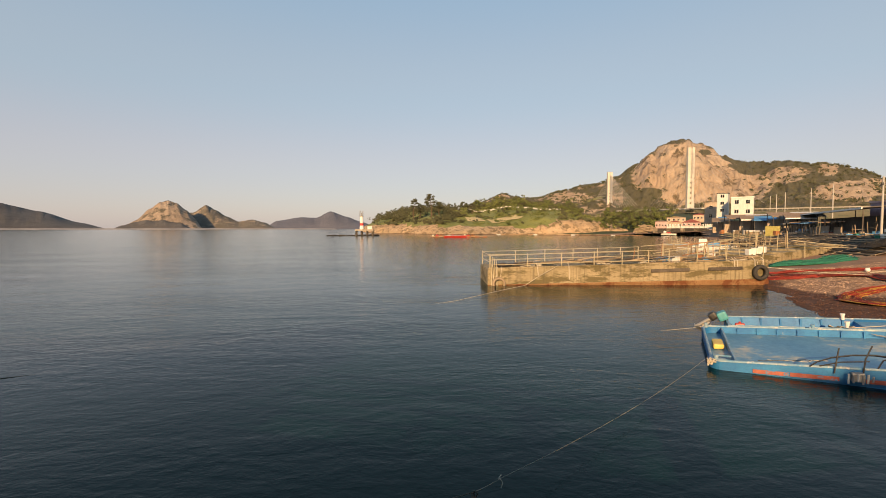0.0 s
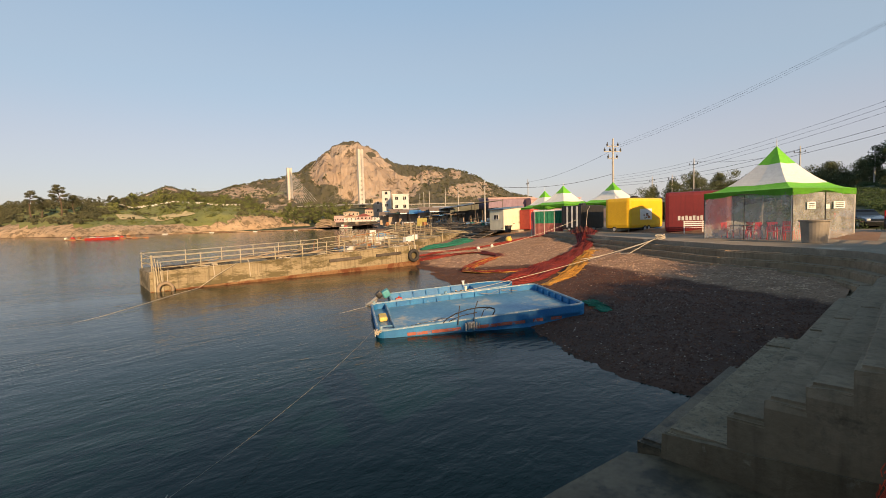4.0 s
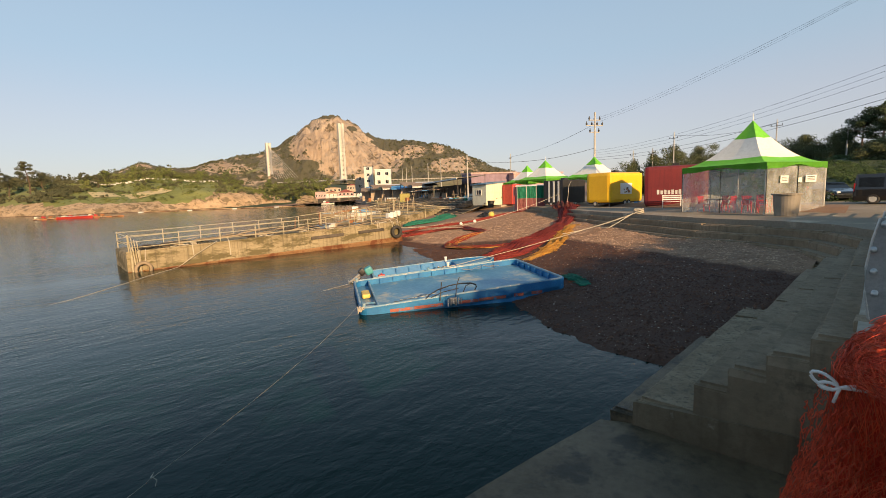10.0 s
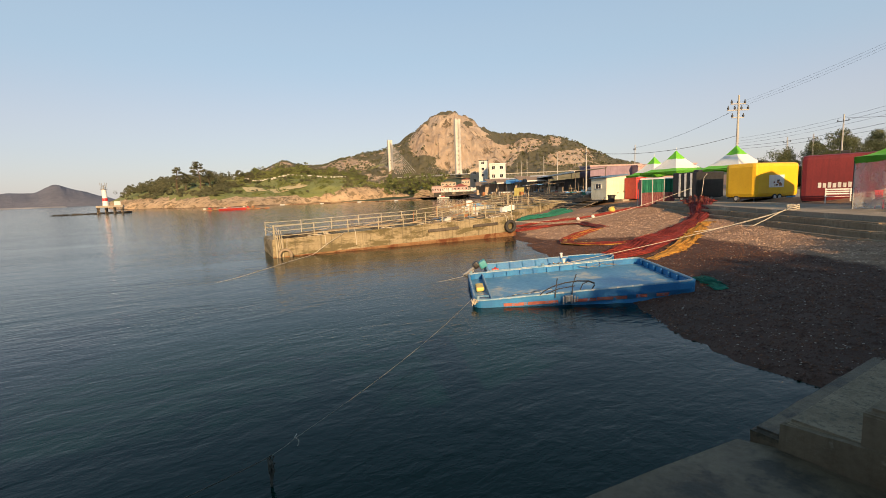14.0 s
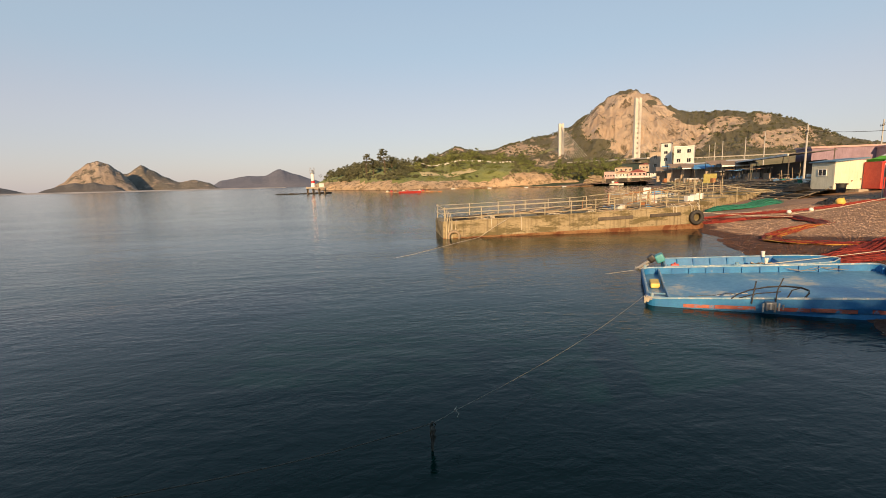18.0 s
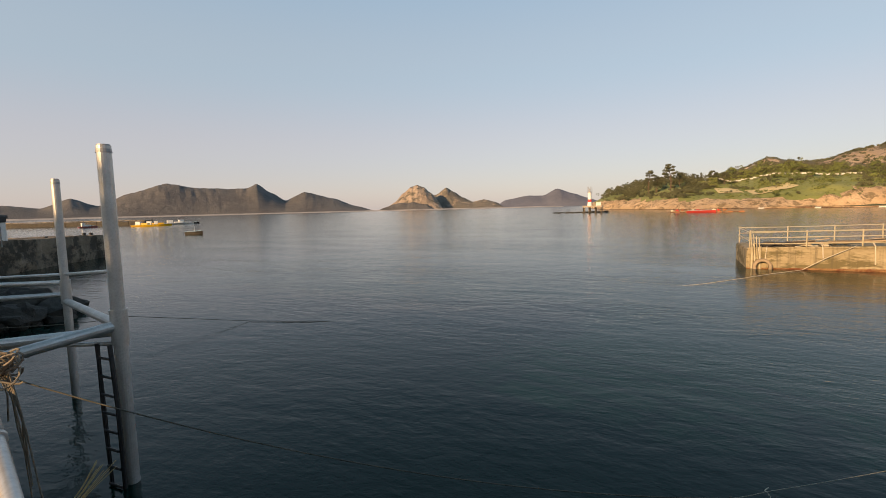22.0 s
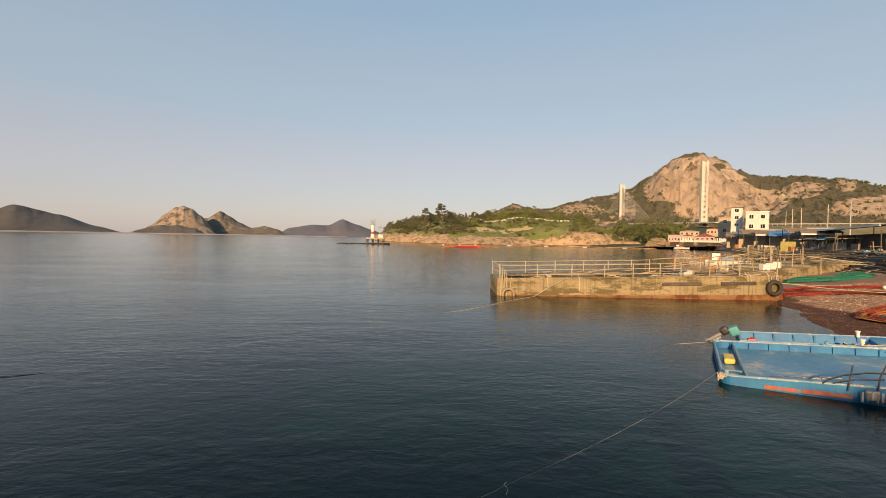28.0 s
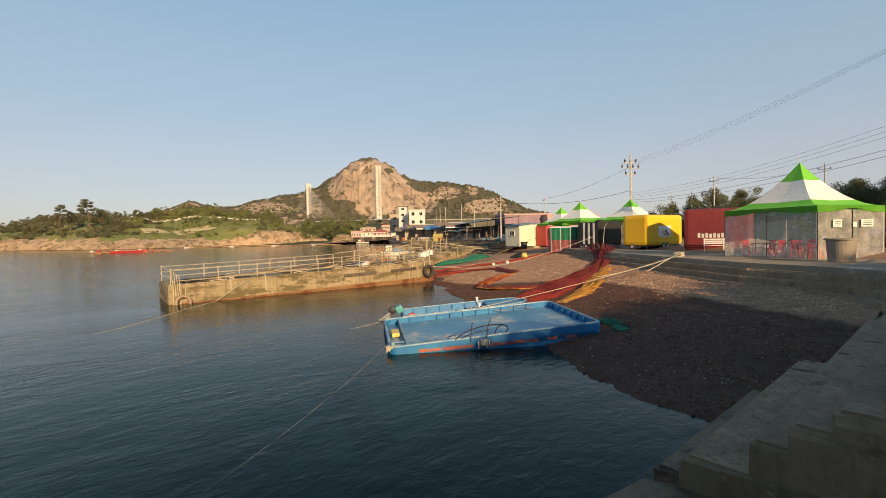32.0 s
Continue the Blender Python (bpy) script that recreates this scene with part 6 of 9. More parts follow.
def table(at, rz, mat, w=1.2, d=0.7):
    t = thing("folding_table", "dark folding table in the tent", "table", pose(*at, 0, 0, rz))
    bm = bmesh.new()
    box(bm, w, d, 0.04, 0, 0, 0.70, bevel=0.01)
    part("tabletop", bm, mat, t)
    for x in (-w / 2 + 0.08, w / 2 - 0.08):
        for y in (-d / 2 + 0.08, d / 2 - 0.08):
            bm = bmesh.new()
            rod(bm, (x, y, 0), (x, y, 0.7), 0.02)
            part("leg", bm, M_STEEL, t)
    return t


first = chair((29.3, 5.3, WALK_Z), 20)
for x, y, rz in ((30.0, 4.9, 200), (30.6, 6.2, 60), (29.6, 6.9, 150), (30.9, 7.6, 240), (31.6, 5.0, 10), (32.2, 5.9, 100), (30.4, 8.4, 330), (31.9, 7.4, 190), (29.2, 6.0, 280)):
    copy_thing(first, pose(x, y, WALK_Z, 0, 0, rz))
for x, y in ((29.9, 5.7), (31.3, 6.8), (30.5, 7.7)):
    table((x, y, WALK_Z), -23, M_DWOOD)


def tub(at, r, h, mat, label, name="plastic_tub"):
    t = thing(name, label, "tub", pose(*at))
    bm = bmesh.new()
    prof = [(r * 0.80, 0), (r * 0.86, h * 0.4), (r * 0.94, h * 0.93), (r * 1.04, h * 0.93), (r * 1.04, h), (r * 0.90, h), (r * 0.78, 0.08), (0.001, 0.08)]
    n = 26
    rings = [[bm.verts.new((p * math.cos(2 * math.pi * k / n), p * math.sin(2 * math.pi * k / n), z)) for p, z in prof] for k in range(n)]
    for k in range(n):
        a, b = rings[k], rings[(k + 1) % n]
        for i in range(len(prof) - 1):
            bm.faces.new((a[i], b[i], b[i + 1], a[i + 1]))
    bmesh.ops.recalc_face_normals(bm, faces=bm.faces)
    part("body", bm, mat, t, smooth=False)
    bm = bmesh.new()
    tyre_mesh(bm, pose(0, 0, h * 0.96, 90), r * 1.06, 0.05, r * 0.97)
    part("rim", bm, mat, t)
    return t


tub((26.95, 3.95, WALK_Z), 0.58, 1.05, material("grey_rubber_tub", (0.19, 0.17, 0.14), (0.26, 0.235, 0.195), 2, 0.6, 0.2), "large grey rubber tub standing beside the tent")
M_MAROON = material("maroon_rubber", (0.16, 0.045, 0.03), (0.21, 0.065, 0.045), 2, 0.6, 0.2)
tub((25.2, -7.95, WALK_Z), 0.62, 1.25, M_MAROON, "large maroon rubber tub at the roadside")


def wheel(parent, m, r=0.3, w=0.18, name="wheel"):
    bm = bmesh.new()
    tyre_mesh(bm, m, r, w, r * 0.6)
    wh = part(name, bm, M_RUBBER, parent, smooth=True)
    bm = bmesh.new()
    rod(bm, (0, -w * 0.42, 0), (0, w * 0.42, 0), r * 0.6, n=18)
    for k in range(5):
        a = 2 * math.pi * k / 5
        box(bm, 0.04, w * 0.9, r * 0.5, 0.0, 0, 0, ry=math.degrees(a))
    bm.transform(m)
    part("rim", bm, M_HUTG, wh)
    return wh


def trailer(name, at, rz, l, w, h, mat, label, rnd=0.25, wheels=True, sign=None):
    """A stall trailer with its near corner at the origin, the long side along x."""
    t = thing(name, label, "trailer", pose(*at, 0, 0, rz))
    bm = bmesh.new()
    z0 = 0.32 if wheels else 0.08
    box(bm, l, w, h - z0, l / 2, w / 2, z0, bevel=rnd)
    part("body", bm, mat, t)
    bm = bmesh.new()
    box(bm, l * 0.94, w * 0.9, 0.08, l / 2, w / 2, z0 - 0.06)
    part("chassis", bm, M_BLACK, t)
    if wheels:
        for x in (l * 0.45, l * 0.56):
            wheel(t, pose(x, 0.08, 0.28), 0.28, 0.16)
        wheel(t, pose(0.1, w * 0.62, 0.26, 0, 0, 90), 0.24, 0.14)
        for x, y in ((0.25, 0.25), (l - 0.3, 0.25)):
            bm = bmesh.new()
            rod(bm, (x, y, 0), (x, y, z0), 0.03)
            part("jack", bm, M_GREY, t)
    for x0, sw, sz, sh, matt in sign or ():
        bm = bmesh.new()
        box(bm, sw, 0.02, sh, x0, -0.012, sz)
        s = part("sign_panel", bm, matt, t, "printed sign panel on the trailer")
        rr = random.Random(int(x0 * 10))
        for k in range(9):
            bm = bmesh.new()
            box(bm, rr.uniform(0.1, 0.32), 0.012, rr.uniform(0.06, 0.2), x0 + rr.uniform(-0.4, 0.4) * sw * 0.8, -0.028, sz + rr.uniform(0.05, 0.7) * sh)
            part("print_patch", bm, (M_RUSTPIPE, M_BLACK, M_REDC, M_CREAM)[k % 4], s)
    bm = bmesh.new()
    box(bm, 0.5, 0.5, 0.22, l * 0.5, w * 0.5, h, bevel=0.05)
    part("roof_vent", bm, M_BLACK, t)
    return t


trailer("yellow_trailer", (38.1, 17.75, WALK_Z), -10, 4.95, 2.5, 2.95, M_YELLOW, "bright yellow food trailer with a printed picture panel", 0.3, True, [(2.3, 1.7, 1.05, 0.95, M_WHITE)])
red_trailer = trailer("red_trailer", (36.8, 14.4, WALK_Z), -71, 4.4, 2.3, 3.15, M_REDC, "dark red food trailer with a row of pale sign marks", 0.3, False)
for k in range(7):
    bm = bmesh.new()
    box(bm, 0.17, 0.02, 0.34 - 0.05 * (k % 2), 1.0 + 0.25 * k, -0.012, 0.98)
    part("sign_mark", bm, M_HUTW, red_trailer)
bench = thing("bench", "white slatted garden bench before the red trailer", "bench", pose(36.1, 12.1, WALK_Z, 0, 0, -71))
for k in range(4):
    bm = bmesh.new()
    box(bm, 1.3, 0.09, 0.03, 0, 0.12 * k, 0.42, bevel=0.008)
    part("seat_slat", bm, M_WHITE, bench)
for k in range(3):
    bm = bmesh.new()
    box(bm, 1.3, 0.03, 0.09, 0, 0.46, 0.55 + 0.14 * k, bevel=0.008)
    part("back_slat", bm, M_WHITE, bench)
for x in (-0.6, 0.6):
    for y, h in ((0.02, 0.42), (0.44, 0.95)):
        bm = bmesh.new()
        box(bm, 0.06, 0.06, h, x, y, 0)
        part("leg", bm, M_WHITE, bench)
st = trailer("striped_stall", (39.7, 23.2, WALK_Z), -10, 3.3, 2.5, 2.55, M_BLACK, "black stall trailer with white vertical stripes", 0.05, True)
for y in (0.55, 1.15, 1.75):
    bm = bmesh.new()
    box(bm, 0.02, 0.2, 2.05, -0.012, y, 0.42)
    part("stripe", bm, M_WHITE, st, "white painted stripe")
booth = thing("net_booth", "booth hung with pink and green net sheets", "booth", pose(39.44, 28.4, 1.75, 0, 0, -56))
for z, h, mat, lab in ((0.05, 1.25, M_PINKN, "pink net sheet"), (1.3, 1.25, M_TEALN, "green net sheet")):
    bm = bmesh.new()
    n = 26
    lo = [bm.verts.new((2.88 * k / n, 0.03 * math.sin(k * 1.4) + 0.02 * math.sin(k * 3.1), z)) for k in range(n + 1)]
    hi = [bm.verts.new((2.88 * k / n, 0.02 * math.sin(k * 1.4 + 0.5), z + h)) for k in range(n + 1)]
    for k in range(n):
        bm.faces.new((lo[k], lo[k + 1], hi[k + 1], hi[k]))
    bmesh.ops.solidify(bm, geom=bm.faces[:], thickness=0.02)
    part("sheet", bm, mat, booth, lab)
bm = bmesh.new()
box(bm, 0.05, 1.3, 2.5, -0.02, 0.68, 0.05, rz=24)
part("sheet", bm, M_PINKN, booth, "pink net sheet")
for x, y in ((0, 0), (0.95, 0), (1.95, 0), (2.88, 0), (-0.4, 1.3), (2.88, 1.3)):
    bm = bmesh.new()
    rod(bm, (x, y - 0.04, 0), (x, y - 0.04, 2.65), 0.03)
    part("pole", bm, M_STEEL, booth)
bm = bmesh.new()
box(bm, 3.1, 1.6, 0.05, 1.4, 0.75, 2.6, rx=4)
part("roof", bm, M_WHITE, booth)
rb = thing("red_booth", "small red kiosk beside the cream hut", "kiosk", pose(46.6, 34.6, WALK_Z, 0, 0, -10))
bm = bmesh.new()
box(bm, 1.5, 1.8, 2.5, 1.1, 0.9, 0, bevel=0.05)
part("wall", bm, M_REDPAINT, rb)
bm = bmesh.new()
box(bm, 1.0, 0.03, 0.8, 1.1, -0.01, 1.1)
part("hatch", bm, M_BLACK, rb)

ch = thing("cream_hut", "cream panel hut with a blue-grey roof at the beach head", "hut", pose(44.7, 36.9, WALK_Z, 0, 0, -10))
bm = bmesh.new()
prism(bm, [(0, 0), (2.9, 0), (2.9, 2.75), (0, 2.75)], 0, 2.7)
part("wall", bm, M_CREAM, ch)
bm = bmesh.new()
box(bm, 3.3, 3.2, 0.12, 1.45, 1.37, 2.72, bevel=0.02, ry=-5)
part("roof", bm, M_ROOFB, ch)
window(ch, pose(-0.02, 1.4, 1.35, 0, 0, 90), 0.9, 0.55, bars=1)
tub((43.6, 35.3, 1.95), 0.42, 0.85, M_BLACK, "black plastic barrel beside the cream hut", "barrel")

# bench before the red trailer
bench = thing("wooden_bench", "weathered wooden bench before the red trailer", "bench", pose(39.3, 12.6, WALK_Z, 0, 0, -10))
for k in range(3):
    bm = bmesh.new()
    box(bm, 1.5, 0.11, 0.035, 0, -0.16 + 0.14 * k, 0.42)
    part("slat", bm, M_WOODY, bench)
    bm = bmesh.new()
    box(bm, 1.5, 0.03, 0.11, 0, 0.22, 0.52 + 0.15 * k)
    part("back_slat", bm, M_WOODY, bench)
for x in (-0.65, 0.65):
    for y, h in ((-0.2, 0.42), (0.2, 0.95)):
        bm = bmesh.new()
        box(bm, 0.06, 0.06, h, x, y, 0)
        part("leg", bm, M_WOODY, bench)
bm = bmesh.new()
box(bm, 0.55, 0.4, 0.35, 0, 0, 0, bevel=0.04)
tagged(part("blue_crate", bm, M_TARPB), "blue plastic crate before the yellow trailer", "crate").matrix_world = pose(41.0, 16.6, WALK_Z)

# ---- nets, floats and rubbish on the beach ----
def net_sheet(name, label, side_a, side_b, mat, seed, tmat=None, height=0.14, folds=9, tangle=1.0):
    """A net drawn out between two edges (plan points with heights), gathered in folds that run along it."""
    rng = random.Random(seed)
    t = thing(name, label, "net")

    def along(line, f):
        line = [Vector(q) for q in line]
        total = sum((b - a).length for a, b in zip(line, line[1:]))
        s = f * total
        for a, b in zip(line, line[1:]):
            d = (b - a).length
            if s <= d:
                return a.lerp(b, s / d)
            s -= d
        return line[-1]

    n = max(8, int(sum((Vector(b) - Vector(a)).length for a, b in zip(side_a, side_a[1:])) / 0.3))
    m = folds * 3

    def skin(i, j):
        f, u = i / n, j / m
        a, b = along(side_a, f), along(side_b, f)
        w = Vector((noise.noise(Vector((f * 7, u * 2.0, seed))), noise.noise(Vector((f * 7, u * 2.0, seed + 9))), 0)) * 0.16
        ends = min(1.0, f * 9, (1 - f) * 9) * 0.75 + 0.25
        crown = 0.35 + 0.65 * math.sin(math.pi * u)
        z = height * ends * crown * (0.55 + 0.45 * math.sin(u * folds * 6.28 + 2.2 * noise.noise(Vector((f * 5, u * 3, seed))))) * (1 + 0.9 * noise.noise(Vector((f * n * 0.16, u * 4, seed + 3))))
        return a.lerp(b, u) + w + Vector((0, 0, max(0.0, z) + 0.02))

    bm = bmesh.new()
    g = [[bm.verts.new(skin(i, j)) for j in range(m + 1)] for i in range(n + 1)]
    for i in range(n):
        for j in range(m):
            bm.faces.new((g[i][j], g[i][j + 1], g[i + 1][j + 1], g[i + 1][j]))
    bmesh.ops.recalc_face_normals(bm, faces=bm.faces)
    bmesh.ops.solidify(bm, geom=bm.faces[:], thickness=0.03)
    part("net_folds", bm, mat, t, smooth=True)
    if tmat:
        bm = bmesh.new()
        for k in range(int(n * 2.4 * tangle)):
            i, j = rng.uniform(0, n - 6), rng.uniform(0, m)
            q = []
            for e in range(6):
                q.append(skin(min(n, i + e), max(0.0, min(m, j + rng.uniform(-0.7, 0.7)))) + Vector((rng.uniform(-0.03, 0.03), rng.uniform(-0.03, 0.03), 0.01 + rng.uniform(0, 0.035))))
            tube(bm, q, rng.choice((0.008, 0.011, 0.015)), 3)
        for k in range(int(n * 0.8 * tangle)):
            i, u = rng.uniform(0, n), rng.choice((-0.3, m + 0.3))
            c = skin(i, max(0, min(m, u)))
            tube(bm, [c + Vector((rng.gauss(0, 0.12), rng.gauss(0, 0.12), 0.01 + rng.uniform(0, 0.03))) for e in range(5)], 0.009, 3)
        tagged(part("twine", bm, tmat, t, "loose net twine"), kind="stuff")
    return t


def net_strip(name, label, line, width, mat, seed, tmat=None, height=0.12):
    """A net of even width lying along plan points with heights."""
    pts = [Vector(p) for p in line]
    a, b = [], []
    for i, p in enumerate(pts):
        d = pts[min(i + 1, len(pts) - 1)] - pts[max(0, i - 1)]
        nn = Vector((-d.y, d.x, 0)).normalized() * width * 0.5 * (1 + 0.3 * noise.noise(Vector((i * 1.7, seed, 0))))
        a.append(p + nn)
        b.append(p - nn)
    return net_sheet(name, label, a, b, mat, seed, tmat, height, max(2, round(width * 3.5)), 1.0 + width)


def on_beach(pts, lift=0.0):
    return [(x, y, beach_z(x, y) + lift) for x, y in pts]


net_sheet("red_net", "long dark red fishing net dragged from the boat up the steps", on_beach([(17.3, 15.5), (20.6, 16.4), (23.2, 16.8), (25.2, 16.6), (28.9, 17.6), (32.2, 19.2)]) + [(34.0, 20.3, 1.95), (35.8, 21.6, 2.3), (38.2, 22.6, 2.45)], on_beach([(17.0, 14.7), (18.7, 14.2), (19.9, 13.8), (21.9, 14.2), (24.2, 14.9), (28.9, 16.5)]) + [(32.0, 17.7, 1.55), (34.4, 18.9, 2.2), (37.0, 20.2, 2.28), (38.6, 21.2, 2.35)], M_REDNET, 2, M_REDNET_T, 0.30, 11, 1.6)
net_sheet("dark_net_bundle", "dark brown net bundled at the head of the steps", [(34.6, 21.2, 2.2), (36.2, 22.3, 2.24), (38.2, 23.2, 2.3)], [(35.2, 19.4, 2.2), (37.0, 20.4, 2.24), (39.0, 21.6, 2.3)], M_DARKNET, 12, M_REDNET_T, 0.5, 5, 1.2)
net_strip("ochre_net", "yellow ochre net rope lying along the red net", on_beach([(18.7, 12.9), (20.2, 12.9), (21.8, 13.35), (24.2, 14.3), (26.6, 15.3), (29.4, 16.4)]), 0.75, M_OCHRE, 3, M_OCHRE, 0.10)
net_strip("orange_net_line", "orange and brown net folded back in a bend on the shingle", on_beach([(22.6, 16.9), (21.85, 17.6), (21.35, 19.2), (21.6, 20.9), (22.6, 21.8), (24.8, 22.7), (27.2, 22.9)]), 0.85, M_OCHRE, 4, M_REDNET_T, 0.12)
net_strip("brown_net_line", "brown-red net trailing from the bend towards the barge", on_beach([(27.4, 22.9), (28.2, 24.2), (30.0, 27.4), (29.4, 28.6), (28.6, 29.6), (28.2, 33.2)]), 0.9, M_DARKNET, 6, M_REDNET_T, 0.13)
net_strip("red_net_line", "narrow orange-red net lying along the upper beach", on_beach([(28.6, 34.6), (31.0, 33.4), (33.2, 30.6), (35.3, 29.6), (38.0, 29.1), (40.2, 28.5)]), 0.95, M_REDNET, 5, M_REDNET_T, 0.10)
net_strip("red_net_line", "narrow red net lying near the barge", on_beach([(25.6, 31.6), (26.8, 30.4), (28.6, 29.8), (30.2, 28.8)]), 0.8, M_REDNET, 16, M_REDNET_T, 0.12)
net_strip("green_net_heap", "green fishing net spread below the slipway", on_beach([(33.2, 39.6), (34.6, 38.4), (36.0, 37.4), (38.6, 37.9), (41.0, 40.4)]), 2.4, M_GREENNET, 7, M_GREENNET, 0.35)
net_strip("green_net_tail", "dark green net trailing from the blue boat", on_beach([(16.3, 9.4), (15.9, 8.9), (15.5, 8.4), (15.1, 7.9)]), 0.5, M_GREENNET, 8, M_GREENNET, 0.1)
net_strip("black_net_heap", "black net heaped on the upper beach", on_beach([(37.2, 31.4), (38.4, 31.8), (39.8, 32.2)]), 1.1, M_BLACK, 9, M_BLACK, 0.4)
net_strip("black_net_heap", "black net heaped before the cream hut", [(43.0, 40.0, 2.0), (44.6, 40.2, 2.1), (46.0, 40.0, 2.2)], 1.4, M_BLACK, 10, M_BLACK, 0.5)
for x, y, r in ((36.6, 29.6, 0.33), (33.3, 29.0, 0.16), (31.8, 29.4, 0.16)):
    bm = bmesh.new()
    bmesh.ops.create_uvsphere(bm, u_segments=18, v_segments=12, radius=r, matrix=Matrix.Diagonal((1, 1, 0.92, 1)))
    rod(bm, (0, 0, r * 0.85), (0, 0, r * 1.15), r * 0.16)
    ob = part("float_ball", bm, M_YELF if r > 0.2 else M_WHITE, smooth=True)
    tagged(ob, "round pale yellow net float on the shingle", "float", "net floats").matrix_world = pose(x, y, beach_z(x, y) + r * 0.8, 20, 30, 0)
rng = random.Random(77)
bm = bmesh.new()
for k in range(9):
    c = Vector((30.6, 14.3, 1.62)) + Vector((rng.uniform(-0.3, 0.3), rng.uniform(-0.2, 0.2), rng.uniform(-0.1, 0.4)))
    tube(bm, [c + Vector((0.2 * math.cos(t + k), 0.16 * math.sin(t * 1.2), 0.12 * math.sin(2 * t + k))) for t in [i * 0.8 for i in range(8)]], 0.045)
tagged(part("rope_heap", bm, M_ROPE), "heap of pale rope at the foot of the steps", "rope")

# slipway wall and ramp at the head of the beach
slip = thing("slipway", "stained concrete slipway wall at the beach head", "slipway", kind="structure")
for k in range(6):
    a, b = Vector((29.5, 39.6)).lerp(Vector((50, 47.5)), k / 6), Vector((29.5, 39.6)).lerp(Vector((50, 47.5)), (k + 0.985) / 6)
    bm = bmesh.new()
    nn = Vector((-(b - a).y, (b - a).x)).normalized() * 6
    lo = 0.95 + 0.2 * k
    prism(bm, [tuple(a), tuple(b), tuple(b + nn), tuple(a + nn)], -1, lo + 0.1)
    part("wall_block", bm, M_BARGE, slip)

# ---- shingle ----
def shingle():
    rng = random.Random(9)
    verts, faces = [], []
    unit = [(0, 0, 1), (0.9, 0, 0.2), (0.1, 0.85, 0.25), (-0.9, 0.1, 0.15), (-0.05, -0.9, 0.2)]
    n = 0
    while n < 62000:
        d = 9 + 26 * rng.random() ** 1.5
        x, y = rng.uniform(9, 42), rng.uniform(2.2, 34)
        s = shore(x, y)
        if s < 0.1 or s > 17.5 or rng.random() > 1.3 - math.hypot(x, y) / 44:
            continue
        z = beach_z(x, y) - 0.006
        r = rng.choice((0.018, 0.022, 0.026, 0.03, 0.036, 0.045, 0.06)) * (1.0 + 0.010 * math.hypot(x, y))
        a = rng.uniform(0, 6.28)
        c, q = math.cos(a), math.sin(a)
        i = len(verts)
        e = rng.uniform(0.6, 1)
        for u, v, w in unit:
            verts.append((x + r * (u * c - v * q * e), y + r * (u * q + v * c * e), z + r * 0.6 * w))
        faces += [(i, i + 1, i + 2), (i, i + 2, i + 3), (i, i + 3, i + 4), (i, i + 4, i + 1)]
        n += 1
    me = bpy.data.meshes.new("shingle")
    me.from_pydata(verts, [], faces)
    me.materials.append(M_PEBBLE)
    tagged(new("shingle", me), "loose reddish shingle and shells on the beach", "shingle", kind="stuff")


shingle()


def shells():
    rng = random.Random(19)
    verts, faces = [], []
    n = 0
    while n < 3600:
        x, y = rng.uniform(9, 36), rng.uniform(2.6, 26)
        q = shore(x, y)
        if q < 0.15 or q > 12 or rng.random() > 1.3 - math.hypot(x, y) / 34:
            continue
        z = beach_z(x, y) + 0.012
        r = rng.choice((0.012, 0.014, 0.018, 0.022, 0.03)) * (1 + 0.012 * math.hypot(x, y))
        a, e, t = rng.uniform(0, 6.28), rng.uniform(0.5, 0.9), rng.uniform(-0.3, 0.3)
        i = len(verts)
        verts.append((x, y, z + r * 0.4))
        for k in range(6):
            b = a + k * 1.047
            verts.append((x + r * math.cos(b), y + r * e * math.sin(b), z + t * r * math.cos(b)))
        faces += [(i, i + 1 + k, i + 1 + (k + 1) % 6) for k in range(6)]
        n += 1
    me = bpy.data.meshes.new("shells")
    me.from_pydata(verts, [], faces)
    me.materials.append(M_SHELL)
    tagged(new("shells", me), "scattered pale shells and chips on the wet shingle", "shells", kind="stuff")


shells()

# ---- road side to the east: van, poles, fence, house ----
M_VAN = material("black_car_paint", (0.008, 0.008, 0.009), (0.012, 0.012, 0.013), 1, 0.2, 0.0, coat=0.6)
M_SILVER = material("silver_car_paint", (0.5, 0.5, 0.5), (0.56, 0.56, 0.56), 1, 0.3, 0.0, coat=0.5)
M_CARGL = material("tinted_glass", (0.01, 0.012, 0.014), (0.016, 0.018, 0.02), 1, 0.06, 0.0)
M_LAMP = material("lamp_glass", (0.6, 0.6, 0.58), (0.7, 0.7, 0.68), 1, 0.15, 0.0)
M_REDL = material("red_lamp_glass", (0.35, 0.01, 0.01), (0.45, 0.02, 0.02), 1, 0.2, 0.0)
M_POLE = material("pole_concrete", (0.36, 0.35, 0.33), (0.45, 0.44, 0.41), 1.5, 0.8, 0.2)
M_GREENP = material("green_fence_paint", (0.03, 0.26, 0.05), (0.05, 0.34, 0.08), 2, 0.5, 0.1)
M_ORANGEW = material("orange_render", (0.62, 0.27, 0.045), (0.70, 0.33, 0.07), 0.5, 0.8, 0.2, streak=0.2)
# deep orange wall, with part of its shade put into the tone
M_ORANGEB = material("deep_orange_base", (0.32, 0.095, 0.035), (0.40, 0.13, 0.05), 0.5, 0.8, 0.2, streak=0.4)
M_DARKR = material("dark_roof_tile", (0.06, 0.055, 0.05), (0.10, 0.09, 0.085), 2, 0.7, 0.3)
M_WIRE = material("black_cable", (0.02, 0.02, 0.02), (0.03, 0.03, 0.03), 2, 0.6, 0.0)
